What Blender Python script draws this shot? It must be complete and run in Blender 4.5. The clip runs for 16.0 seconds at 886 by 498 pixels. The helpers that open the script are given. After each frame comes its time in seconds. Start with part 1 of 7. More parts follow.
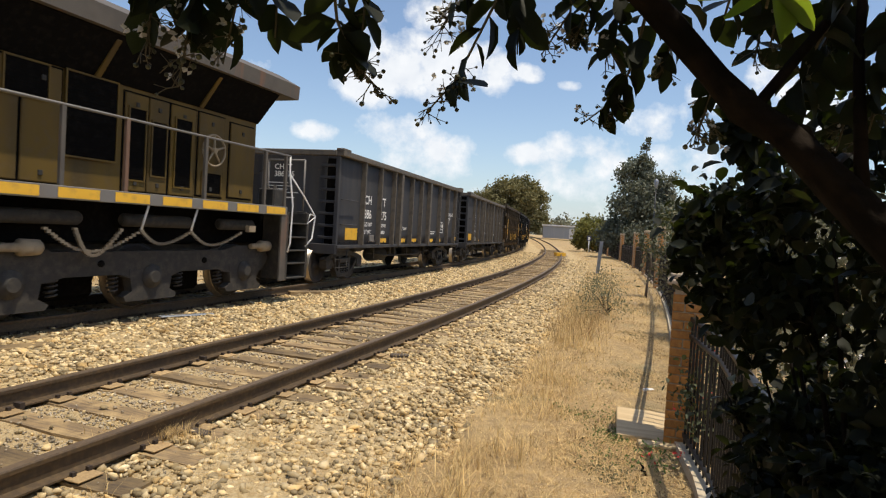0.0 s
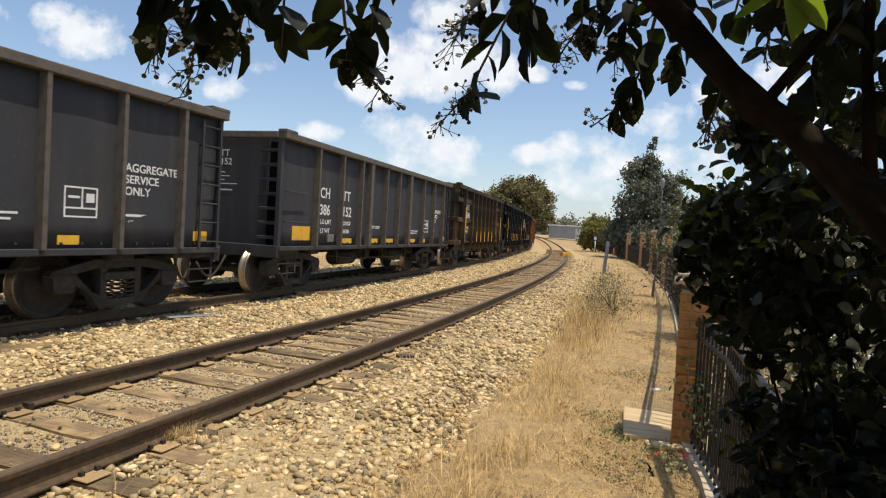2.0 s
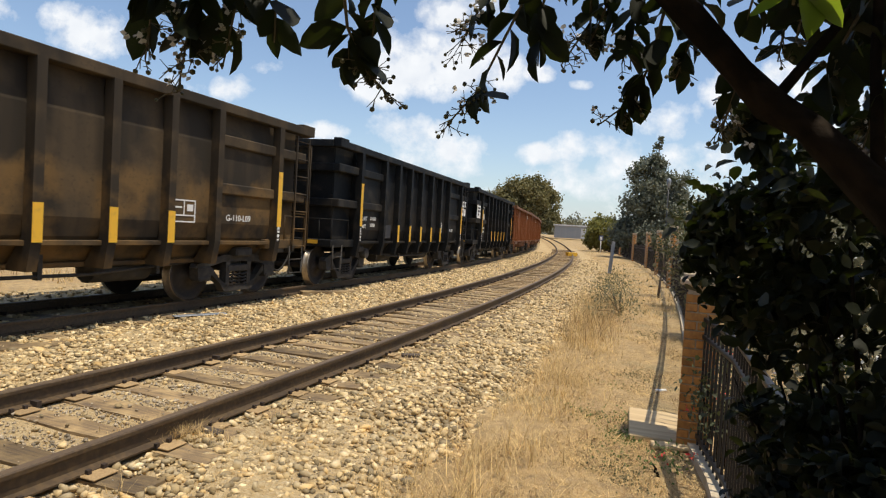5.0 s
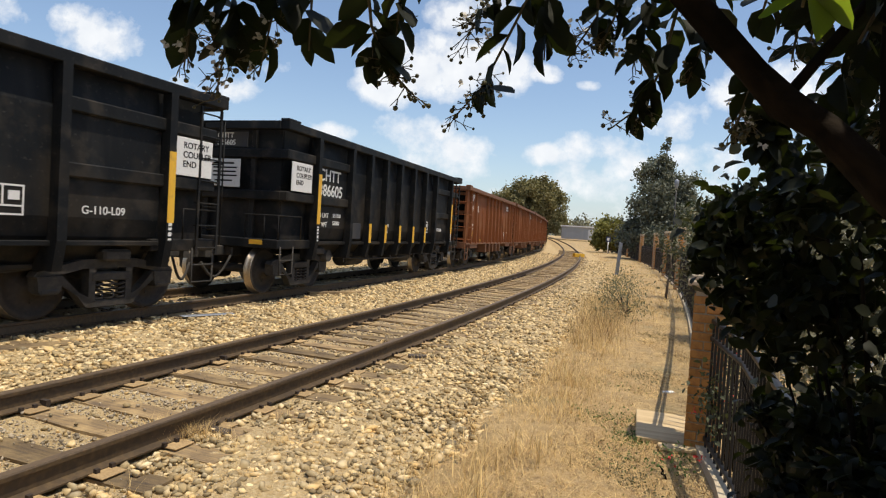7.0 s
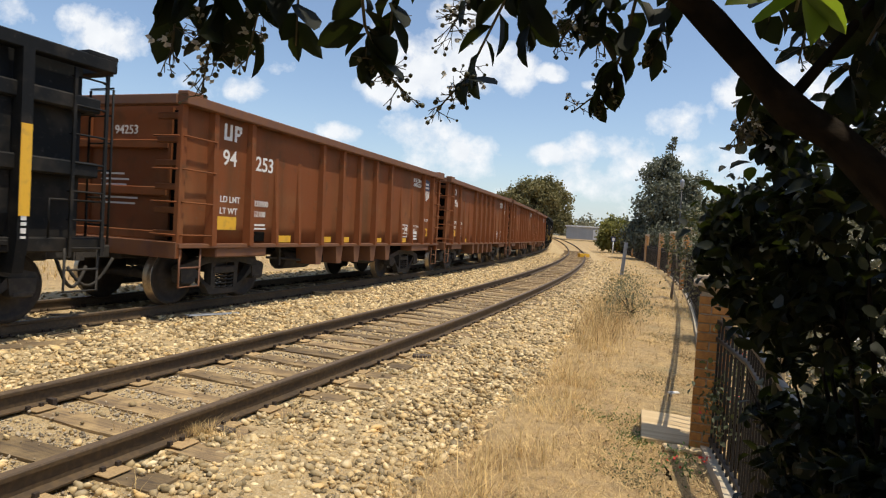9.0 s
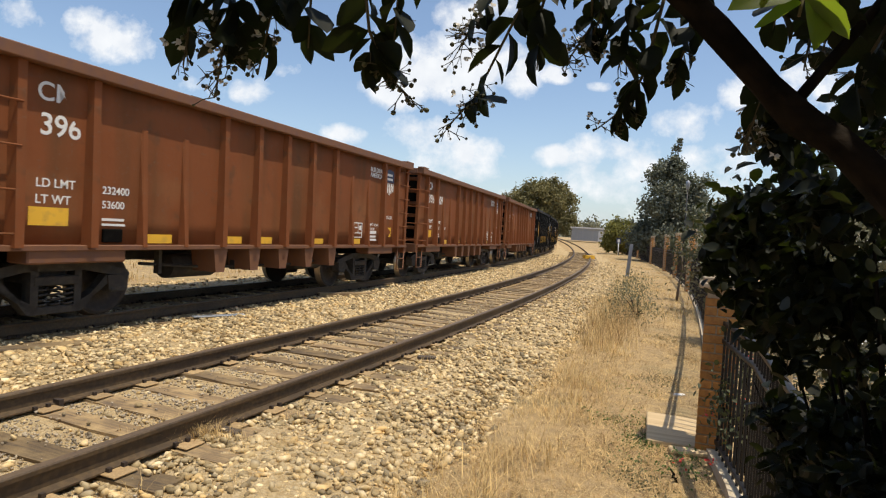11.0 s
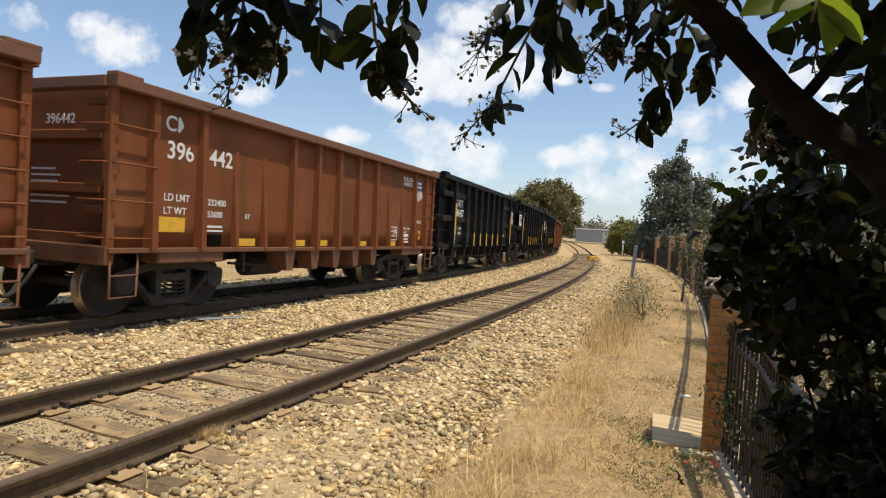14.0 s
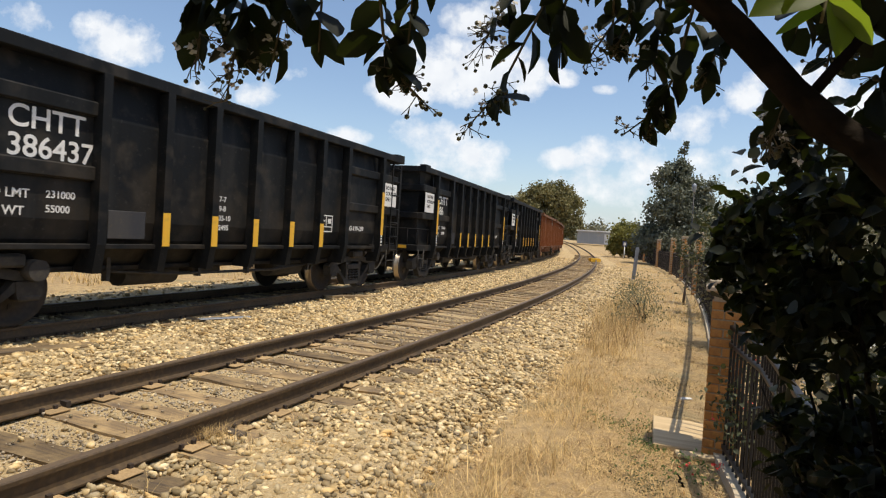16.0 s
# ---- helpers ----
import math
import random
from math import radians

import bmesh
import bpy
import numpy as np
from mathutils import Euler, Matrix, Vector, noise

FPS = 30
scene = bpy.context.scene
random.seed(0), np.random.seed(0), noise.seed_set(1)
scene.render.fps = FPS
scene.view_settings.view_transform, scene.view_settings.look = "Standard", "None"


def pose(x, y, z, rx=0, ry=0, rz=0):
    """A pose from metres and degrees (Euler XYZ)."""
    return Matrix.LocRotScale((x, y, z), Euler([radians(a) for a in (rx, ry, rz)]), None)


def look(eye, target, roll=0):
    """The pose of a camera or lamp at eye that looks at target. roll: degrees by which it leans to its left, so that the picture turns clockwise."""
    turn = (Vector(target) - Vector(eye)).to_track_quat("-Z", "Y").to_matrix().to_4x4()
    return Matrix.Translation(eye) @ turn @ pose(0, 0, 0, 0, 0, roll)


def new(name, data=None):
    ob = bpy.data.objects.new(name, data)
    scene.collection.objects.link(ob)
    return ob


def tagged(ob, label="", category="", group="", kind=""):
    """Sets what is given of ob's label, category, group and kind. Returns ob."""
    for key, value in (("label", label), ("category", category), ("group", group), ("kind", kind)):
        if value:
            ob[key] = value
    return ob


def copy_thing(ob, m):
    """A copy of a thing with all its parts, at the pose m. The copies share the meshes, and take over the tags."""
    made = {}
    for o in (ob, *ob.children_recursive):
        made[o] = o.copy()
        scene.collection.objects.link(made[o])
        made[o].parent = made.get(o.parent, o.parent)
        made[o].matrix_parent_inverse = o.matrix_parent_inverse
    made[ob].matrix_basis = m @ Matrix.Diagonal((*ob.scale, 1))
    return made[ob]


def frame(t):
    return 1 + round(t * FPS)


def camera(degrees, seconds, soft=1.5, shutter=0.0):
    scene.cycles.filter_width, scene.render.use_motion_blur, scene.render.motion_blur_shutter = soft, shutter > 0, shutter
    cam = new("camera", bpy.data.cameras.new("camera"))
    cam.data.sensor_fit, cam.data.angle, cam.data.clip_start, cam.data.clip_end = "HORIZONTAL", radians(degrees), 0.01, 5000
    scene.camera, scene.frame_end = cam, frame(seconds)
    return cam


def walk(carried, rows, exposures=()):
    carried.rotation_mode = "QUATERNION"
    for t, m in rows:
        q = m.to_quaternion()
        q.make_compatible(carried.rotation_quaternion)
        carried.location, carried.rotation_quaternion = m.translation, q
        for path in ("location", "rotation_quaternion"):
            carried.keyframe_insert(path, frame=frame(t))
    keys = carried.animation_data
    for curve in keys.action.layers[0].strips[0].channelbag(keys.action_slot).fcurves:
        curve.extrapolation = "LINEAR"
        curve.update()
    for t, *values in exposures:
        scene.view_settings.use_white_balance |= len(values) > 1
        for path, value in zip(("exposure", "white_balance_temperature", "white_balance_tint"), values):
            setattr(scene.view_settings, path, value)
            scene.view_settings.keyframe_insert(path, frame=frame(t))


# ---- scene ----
from collections import defaultdict

# ---------------------------------------------------------------- camera
EYE = (0.0, 0.0, 1.66)
LENS = 72.63
cam = camera(LENS, 16.0, 1.2, 0.06)
# seconds, pitch, roll, yaw of the hand-held camera
PATH = [
    (0, -1.79, -3.45, -1.87),
    (0.5, -1.91, -3.21, -1.61),
    (1, -1.80, -3.21, -1.47),
    (1.5, -1.83, -3.36, -1.49),
    (2, -1.80, -3.30, -1.31),
    (2.5, -1.93, -3.43, -1.41),
    (3, -1.83, -3.52, -1.27),
    (3.5, -1.80, -3.29, -1.09),
    (4, -1.98, -3.22, -1.01),
    (6.5, -1.65, -3.58, -0.30),
    (7, -1.82, -3.46, -0.16),
    (7.5, -1.77, -3.52, -0.24),
    (8, -1.83, -3.52, 0.00),
    (8.5, -1.86, -3.61, 0.17),
    (9, -1.86, -3.52, 0.29),
    (11.5, -1.73, -3.54, 0.79),
    (12, -1.73, -3.52, 0.72),
    (12.5, -1.74, -3.52, 0.69),
    (13, -1.61, -3.47, 1.04),
    (13.5, -1.71, -3.20, 1.18),
    (14, -1.60, -3.32, 1.15),
    (14.5, -1.50, -3.49, 1.28),
    (15, -1.52, -3.58, 1.26),
    (15.5, -1.44, -3.56, 1.21),
    (16, -1.50, -3.58, 1.29),
]
walk(cam, [(t, pose(*EYE, 90 + p, r, y)) for t, p, r, y in PATH])

# ---------------------------------------------------------------- sky, sun
SUN_AZ = radians(122)      # clockwise from +y
SUN_EL = radians(73)
world = bpy.data.worlds.new("sky")
scene.world = world
world.use_nodes = True


def build_sky():
    nt = world.node_tree
    nt.nodes.clear()
    N, L = nt.nodes.new, nt.links.new

    def math_node(op, a, b=None, c=None, clamp=False):
        n = N("ShaderNodeMath")
        n.operation, n.use_clamp = op, clamp
        for i, v in enumerate((a, b, c)):
            if v is None:
                continue
            if isinstance(v, (int, float)):
                n.inputs[i].default_value = v
            else:
                L(v, n.inputs[i])
        return n.outputs[0]

    sky = N("ShaderNodeTexSky")
    sky.sky_type, sky.sun_disc = "NISHITA", False
    sky.sun_elevation, sky.sun_rotation = SUN_EL, SUN_AZ
    sky.air_density, sky.dust_density, sky.ozone_density = 1.0, 1.2, 1.6
    tc = N("ShaderNodeTexCoord")
    sep = N("ShaderNodeSeparateXYZ")
    L(tc.outputs["Generated"], sep.inputs[0])
    x, y, z = sep.outputs
    yy = math_node("MAXIMUM", y, 0.05)
    u, v = math_node("DIVIDE", x, yy), math_node("DIVIDE", z, yy)
    # wobble of the cloud edges
    comb = N("ShaderNodeCombineXYZ")
    L(u, comb.inputs[0])
    L(v, comb.inputs[1])
    wob = N("ShaderNodeTexNoise")
    wob.inputs["Scale"].default_value, wob.inputs["Detail"].default_value, wob.inputs["Roughness"].default_value = 11.0, 7.0, 0.62
    L(comb.outputs[0], wob.inputs["Vector"])
    fine = N("ShaderNodeTexNoise")
    fine.inputs["Scale"].default_value, fine.inputs["Detail"].default_value = 30.0, 5.0
    L(comb.outputs[0], fine.inputs["Vector"])
    # cumulus: centre and half sizes on the tangent plane ahead, density
    clouds = CLOUDS
    total = None
    for cu, cv, a, b, d in clouds:
        du = math_node("MULTIPLY", math_node("SUBTRACT", u, cu), 1 / a)
        dv = math_node("MULTIPLY", math_node("SUBTRACT", v, cv), 1 / b)
        r = math_node("ADD", math_node("MULTIPLY", du, du), math_node("MULTIPLY", dv, dv))
        m = math_node("MULTIPLY", math_node("SUBTRACT", 1.0, r), d)
        m = math_node("MAXIMUM", m, -0.6)
        total = m if total is None else math_node("MAXIMUM", total, m)
    edge = math_node("ADD", total, math_node("MULTIPLY", math_node("SUBTRACT", wob.outputs["Fac"], 0.5), 3.9))
    edge = math_node("ADD", edge, math_node("MULTIPLY", math_node("SUBTRACT", fine.outputs["Fac"], 0.5), 0.8))
    ahead = math_node("GREATER_THAN", y, 0.06)
    mask_a = math_node("MULTIPLY", math_node("MULTIPLY", math_node("SUBTRACT", edge, -0.05), 1.1, clamp=True), ahead)
    # scattered clouds over the rest of the sky
    wide = N("ShaderNodeTexNoise")
    wide.inputs["Scale"].default_value, wide.inputs["Detail"].default_value = 3.0, 7.0
    L(tc.outputs["Generated"], wide.inputs["Vector"])
    mask_b = math_node("MULTIPLY", math_node("MULTIPLY", math_node("SUBTRACT", wide.outputs["Fac"], 0.56), 8.0, clamp=True), math_node("SUBTRACT", 1.0, ahead))
    mask = math_node("MAXIMUM", mask_a, mask_b)
    mask = math_node("MULTIPLY", mask, math_node("MULTIPLY", z, 30.0, clamp=True))
    # soft haze low over the horizon
    haze = math_node("MULTIPLY", math_node("POWER", math_node("SUBTRACT", 1.0, math_node("MAXIMUM", z, 0.0)), 14.0), 0.55)
    hz = N("ShaderNodeMix")
    hz.data_type = "RGBA"
    L(haze, hz.inputs["Factor"])
    L(sky.outputs[0], hz.inputs["A"])
    hz.inputs["B"].default_value = HAZE
    cl = N("ShaderNodeMix")
    cl.data_type = "RGBA"
    L(math_node("MULTIPLY", mask, 0.93), cl.inputs["Factor"])
    L(hz.outputs["Result"], cl.inputs["A"])
    shade = N("ShaderNodeMix")
    shade.data_type = "RGBA"
    L(fine.outputs["Fac"], shade.inputs["Factor"])
    shade.inputs["A"].default_value, shade.inputs["B"].default_value = CLOUD_A, CLOUD_B
    L(shade.outputs["Result"], cl.inputs["B"])
    bg = N("ShaderNodeBackground")
    bg.inputs["Strength"].default_value = SKY
    L(cl.outputs["Result"], bg.inputs["Color"])
    out = N("ShaderNodeOutputWorld")
    L(bg.outputs[0], out.inputs["Surface"])


SKY = 0.155
HAZE = (4.6, 5.5, 6.6, 1)
CLOUD_A, CLOUD_B = (4.9, 5.2, 5.7, 1), (7.1, 7.1, 7.0, 1)
CLOUDS = [
    (-0.029, 0.265, 0.119, 0.061, 1.20),
    (0.044, 0.279, 0.073, 0.047, 1.20),
    (-0.102, 0.233, 0.068, 0.044, 1.10),
    (0.096, 0.264, 0.042, 0.037, 0.90),
    (0.155, 0.266, 0.033, 0.016, 0.90),
    (-0.050, 0.153, 0.078, 0.038, 0.75),
    (0.030, 0.132, 0.065, 0.034, 0.85),
    (-0.010, 0.109, 0.094, 0.027, 0.50),
    (-0.574, 0.285, 0.078, 0.044, 1.00),
    (-0.626, 0.307, 0.041, 0.029, 0.90),
    (-0.733, 0.316, 0.041, 0.023, 0.60),
    (-0.343, 0.211, 0.035, 0.025, 0.90),
    (-0.445, 0.212, 0.042, 0.019, 0.35),
    (0.228, 0.251, 0.021, 0.010, 0.80),
    (0.161, 0.133, 0.040, 0.021, 0.95),
    (0.249, 0.151, 0.063, 0.028, 0.75),
    (0.297, 0.128, 0.063, 0.036, 0.60),
    (0.376, 0.205, 0.057, 0.034, 0.80),
    (0.474, 0.259, 0.044, 0.040, 0.90),
    (0.575, 0.284, 0.062, 0.042, 0.70),
    (-0.181, 0.149, 0.035, 0.015, 0.50),
    (0.225, 0.091, 0.094, 0.032, 0.50),
    (0.007, 0.355, 0.054, 0.038, 0.90),
    (0.058, 0.363, 0.041, 0.029, 0.70),
    (0.672, 0.234, 0.073, 0.064, 1.00),
    (-0.097, 0.316, 0.031, 0.021, 0.30),
    (-0.289, 0.249, 0.027, 0.011, 0.35),
    (0.428, 0.126, 0.063, 0.043, 0.60),
    (0.134, 0.043, 0.126, 0.024, 0.35),
]
build_sky()

sun = new("sun", bpy.data.lights.new("sun", "SUN"))
sun.data.energy, sun.data.angle, sun.data.color = 4.3, radians(0.53), (1.0, 0.89, 0.72)
sun.matrix_world = look((math.sin(SUN_AZ) * math.cos(SUN_EL) * 60, math.cos(SUN_AZ) * math.cos(SUN_EL) * 60, math.sin(SUN_EL) * 60), (0, 0, 0))
scene.view_settings.exposure = 0.0

# ---------------------------------------------------------------- materials
def material(name, base, rough=0.8, metal=0.0, spec=0.5, layers=(), bump=(), island=0.0, obj_random=0.0, subsurf=0.0, translucent=None):
    """layers: (kind, scale, detail, low, high, colour, amount); bump: (scale, detail, strength, distance)."""
    mat = bpy.data.materials.new(name)
    mat.use_nodes = True
    nt = mat.node_tree
    N, L = nt.nodes.new, nt.links.new
    bsdf = nt.nodes["Principled BSDF"]
    bsdf.inputs["Roughness"].default_value = rough
    bsdf.inputs["Metallic"].default_value = metal
    bsdf.inputs["Specular IOR Level"].default_value = spec
    tc = N("ShaderNodeTexCoord")
    col = None

    def rgb(c):
        n = N("ShaderNodeRGB")
        n.outputs[0].default_value = (*c, 1)
        return n.outputs[0]

    col = rgb(base)
    for kind, scale, detail, low, high, colour, amount in layers:
        if kind == "streak":
            mp = N("ShaderNodeMapping")
            mp.inputs["Scale"].default_value = (1, 1, 0.12)
            L(tc.outputs["Object"], mp.inputs["Vector"])
            vec = mp.outputs[0]
        elif kind == "grain":
            mp = N("ShaderNodeMapping")
            mp.inputs["Scale"].default_value = (0.06, 1, 1)
            L(tc.outputs["Object"], mp.inputs["Vector"])
            vec = mp.outputs[0]
        else:
            vec = tc.outputs["Object"]
        t = N("ShaderNodeTexNoise")
        t.inputs["Scale"].default_value, t.inputs["Detail"].default_value = scale, detail
        L(vec, t.inputs["Vector"])
        mr = N("ShaderNodeMapRange")
        mr.inputs["From Min"].default_value, mr.inputs["From Max"].default_value = low, high
        mr.inputs["To Max"].default_value = amount
        level = t.outputs["Fac"]
        if kind == "dust":
            # road dust that has settled on the lower part of a car's side
            sep = N("ShaderNodeSeparateXYZ")
            L(tc.outputs["Object"], sep.inputs[0])
            fall = N("ShaderNodeMapRange")
            fall.inputs["From Min"].default_value, fall.inputs["From Max"].default_value = 2.55, 1.9
            fall.inputs["To Min"].default_value, fall.inputs["To Max"].default_value = -0.35, 0.0
            L(sep.outputs[2], fall.inputs["Value"])
            add = N("ShaderNodeMath")
            L(level, add.inputs[0])
            L(fall.outputs[0], add.inputs[1])
            level = add.outputs[0]
        L(level, mr.inputs["Value"])
        mx = N("ShaderNodeMix")
        mx.data_type = "RGBA"
        L(mr.outputs[0], mx.inputs["Factor"])
        L(col, mx.inputs["A"])
        mx.inputs["B"].default_value = (*colour, 1)
        col = mx.outputs["Result"]
    for amount, which in ((island, "island"), (obj_random, "object")):
        if amount:
            src = N("ShaderNodeNewGeometry").outputs["Random Per Island"] if which == "island" else N("ShaderNodeObjectInfo").outputs["Random"]
            mr = N("ShaderNodeMapRange")
            mr.inputs["To Min"].default_value, mr.inputs["To Max"].default_value = 1 - amount, 1 + amount
            L(src, mr.inputs["Value"])
            hs = N("ShaderNodeHueSaturation")
            L(mr.outputs[0], hs.inputs["Value"])
            L(col, hs.inputs["Color"])
            col = hs.outputs[0]
    L(col, bsdf.inputs["Base Color"])
    if bump:
        scale, detail, strength, dist = bump
        t = N("ShaderNodeTexNoise")
        t.inputs["Scale"].default_value, t.inputs["Detail"].default_value = scale, detail
        L(tc.outputs["Object"], t.inputs["Vector"])
        b = N("ShaderNodeBump")
        b.inputs["Strength"].default_value, b.inputs["Distance"].default_value = strength, dist
        L(t.outputs["Fac"], b.inputs["Height"])
        L(b.outputs[0], bsdf.inputs["Normal"])
    if translucent:
        tr = N("ShaderNodeBsdfTranslucent")
        tr.inputs["Color"].default_value = (*translucent[0], 1)
        ms = N("ShaderNodeMixShader")
        ms.inputs[0].default_value = translucent[1]
        L(bsdf.outputs[0], ms.inputs[1])
        L(tr.outputs[0], ms.inputs[2])
        L(ms.outputs[0], nt.nodes["Material Output"].inputs["Surface"])
    return mat


M = {}
M["dirt"] = material("dry_ground", (0.42, 0.285, 0.125), 0.95, layers=[
    ("n", 0.5, 6, 0.45, 0.62, (0.48, 0.345, 0.165), 0.8), ("n", 9, 8, 0.42, 0.62, (0.24, 0.165, 0.085), 0.65), ("n", 2.3, 7, 0.52, 0.66, (0.26, 0.185, 0.09), 0.6),
    ("n", 0.9, 6, 0.56, 0.68, (0.15, 0.155, 0.085), 0.6), ("n", 70, 4, 0.5, 0.75, (0.60, 0.46, 0.25), 0.7)], bump=(60, 8, 0.8, 0.03))
M["ballast"] = material("ballast_bed", (0.44, 0.315, 0.15), 0.95, layers=[
    ("n", 30, 4, 0.42, 0.6, (0.54, 0.42, 0.24), 0.8), ("n", 1.2, 5, 0.5, 0.7, (0.38, 0.27, 0.14), 0.7)], bump=(45, 6, 1.0, 0.04))
M["stone"] = material("ballast_stone", (0.45, 0.335, 0.165), 0.9, layers=[
    ("n", 14, 3, 0.45, 0.65, (0.63, 0.52, 0.33), 0.7), ("n", 5, 3, 0.5, 0.7, (0.42, 0.27, 0.10), 0.9)], island=0.62, bump=(90, 4, 0.3, 0.004))
M["fine_stone"] = material("fine_grey_gravel", (0.33, 0.265, 0.175), 0.92, layers=[("n", 3, 3, 0.45, 0.65, (0.42, 0.36, 0.27), 0.7)], island=0.45)
M["tie"] = material("weathered_tie", (0.22, 0.15, 0.072), 0.9, layers=[
    ("grain", 40, 6, 0.4, 0.65, (0.075, 0.055, 0.04), 0.8), ("n", 4, 5, 0.45, 0.7, (0.40, 0.28, 0.13), 0.8)], obj_random=0.35, bump=(50, 6, 0.6, 0.01))
M["rail"] = material("rusty_rail_steel", (0.085, 0.058, 0.034), 0.6, 0.35, layers=[
    ("n", 25, 6, 0.42, 0.65, (0.15, 0.10, 0.05), 0.7), ("n", 2, 4, 0.45, 0.7, (0.05, 0.036, 0.026), 0.7)], bump=(120, 4, 0.25, 0.003))
M["rail_top"] = material("worn_rail_head", (0.15, 0.105, 0.065), 0.6, 0.3, layers=[("n", 60, 4, 0.4, 0.7, (0.085, 0.06, 0.04), 0.6), ("n", 3, 4, 0.45, 0.7, (0.20, 0.14, 0.08), 0.5)])
M["plate"] = material("rusty_tie_plate", (0.42, 0.29, 0.14), 0.85, 0.1, layers=[("n", 60, 5, 0.4, 0.65, (0.26, 0.17, 0.08), 0.7)], obj_random=0.2)
M["spike"] = material("rail_anchor_steel", (0.05, 0.036, 0.027), 0.8, 0.3)
M["straw"] = material("dry_grass", (0.66, 0.48, 0.22), 0.85, island=0.4, layers=[("n", 1.3, 3, 0.45, 0.65, (0.47, 0.33, 0.15), 0.7)], translucent=((0.55, 0.40, 0.18), 0.25))
M["straw_brown"] = material("dead_brown_grass", (0.27, 0.17, 0.075), 0.9, island=0.45)
M["weed"] = material("grey_green_weed", (0.175, 0.165, 0.10), 0.8, island=0.4, translucent=((0.20, 0.22, 0.08), 0.25))
M["weed_green"] = material("low_green_weed", (0.10, 0.15, 0.045), 0.8, island=0.35, translucent=((0.15, 0.25, 0.05), 0.3))


# ---------------------------------------------------------------- mesh helpers
def part(name, bm, mat, parent=None, label="", smooth=False):
    me = bpy.data.meshes.new(name)
    if smooth:
        for f in bm.faces:
            f.smooth = True
    bm.to_mesh(me)
    bm.free()
    for m in (mat if isinstance(mat, (list, tuple)) else [mat]):
        me.materials.append(m)
    ob = new(name, me)
    if parent is not None:
        ob.parent = parent
    if label:
        tagged(ob, label)
    return ob


def raw(name, verts, faces, mat, parent=None, label="", smooth=False):
    """One mesh from arrays; verts n x 3, faces m x 3 or m x 4."""
    me = bpy.data.meshes.new(name)
    verts, faces = np.asarray(verts, np.float32), np.asarray(faces, np.int32)
    k = faces.shape[1]
    me.vertices.add(len(verts))
    me.vertices.foreach_set("co", verts.ravel())
    me.loops.add(faces.size)
    me.loops.foreach_set("vertex_index", faces.ravel())
    me.polygons.add(len(faces))
    me.polygons.foreach_set("loop_start", np.arange(0, faces.size, k, dtype=np.int32))
    if smooth:
        me.polygons.foreach_set("use_smooth", np.ones(len(faces), bool))
    me.update(calc_edges=True)
    me.materials.append(mat)
    ob = new(name, me)
    if parent is not None:
        ob.parent = parent
    if label:
        tagged(ob, label)
    return ob


def box(bm, x0, x1, y0, y1, z0, z1, bevel=0.0, mat=0):
    r = bmesh.ops.create_cube(bm, size=1.0)
    vs = r["verts"]
    for v in vs:
        v.co = Vector(((x0 + x1) / 2 + v.co.x * (x1 - x0), (y0 + y1) / 2 + v.co.y * (y1 - y0), (z0 + z1) / 2 + v.co.z * (z1 - z0)))
    fs = {f for v in vs for f in v.link_faces}
    for f in fs:
        f.material_index = mat
    if bevel:
        bmesh.ops.bevel(bm, geom=list({e for v in vs for e in v.link_edges}), offset=bevel, segments=1, affect="EDGES")
    return vs


def boxes(items, bevel=0.0):
    bm = bmesh.new()
    for it in items:
        box(bm, *it, bevel=bevel)
    return bm


def tube(bm, pts, r, seg=8, cap=True, mat=0):
    """A round bar along a list of points; r a number or one per point."""
    pts = [Vector(p) for p in pts]
    rs = r if isinstance(r, (list, tuple)) else [r] * len(pts)
    rings, prev = [], None
    for i, p in enumerate(pts):
        d = (pts[min(i + 1, len(pts) - 1)] - pts[max(i - 1, 0)]).normalized()
        a = d.orthogonal().normalized() if prev is None else (prev - d * prev.dot(d)).normalized()
        prev = a
        b = d.cross(a)
        rings.append([bm.verts.new(p + (a * math.cos(k * 2 * math.pi / seg) + b * math.sin(k * 2 * math.pi / seg)) * rs[i]) for k in range(seg)])
    for r0, r1 in zip(rings, rings[1:]):
        for k in range(seg):
            f = bm.faces.new((r0[k], r0[(k + 1) % seg], r1[(k + 1) % seg], r1[k]))
            f.smooth, f.material_index = True, mat
    if cap:
        for ring, flip in ((rings[0], True), (rings[-1], False)):
            f = bm.faces.new(list(reversed(ring)) if flip else ring)
            f.material_index = mat
    return bm


def prism(bm, outline, y0, y1, axis="y", mat=0):
    """An outline (x, z) pulled from y0 to y1."""
    def at3(p, y):
        return (p[0], y, p[1]) if axis == "y" else ((y, p[0], p[1]) if axis == "x" else (p[0], p[1], y))
    a = [bm.verts.new(at3(p, y0)) for p in outline]
    b = [bm.verts.new(at3(p, y1)) for p in outline]
    n = len(outline)
    fs = [bm.faces.new(a), bm.faces.new(list(reversed(b)))]
    for i in range(n):
        fs.append(bm.faces.new((a[i], b[i], b[(i + 1) % n], a[(i + 1) % n])))
    for f in fs:
        f.material_index = mat
    bmesh.ops.recalc_face_normals(bm, faces=fs)
    return bm


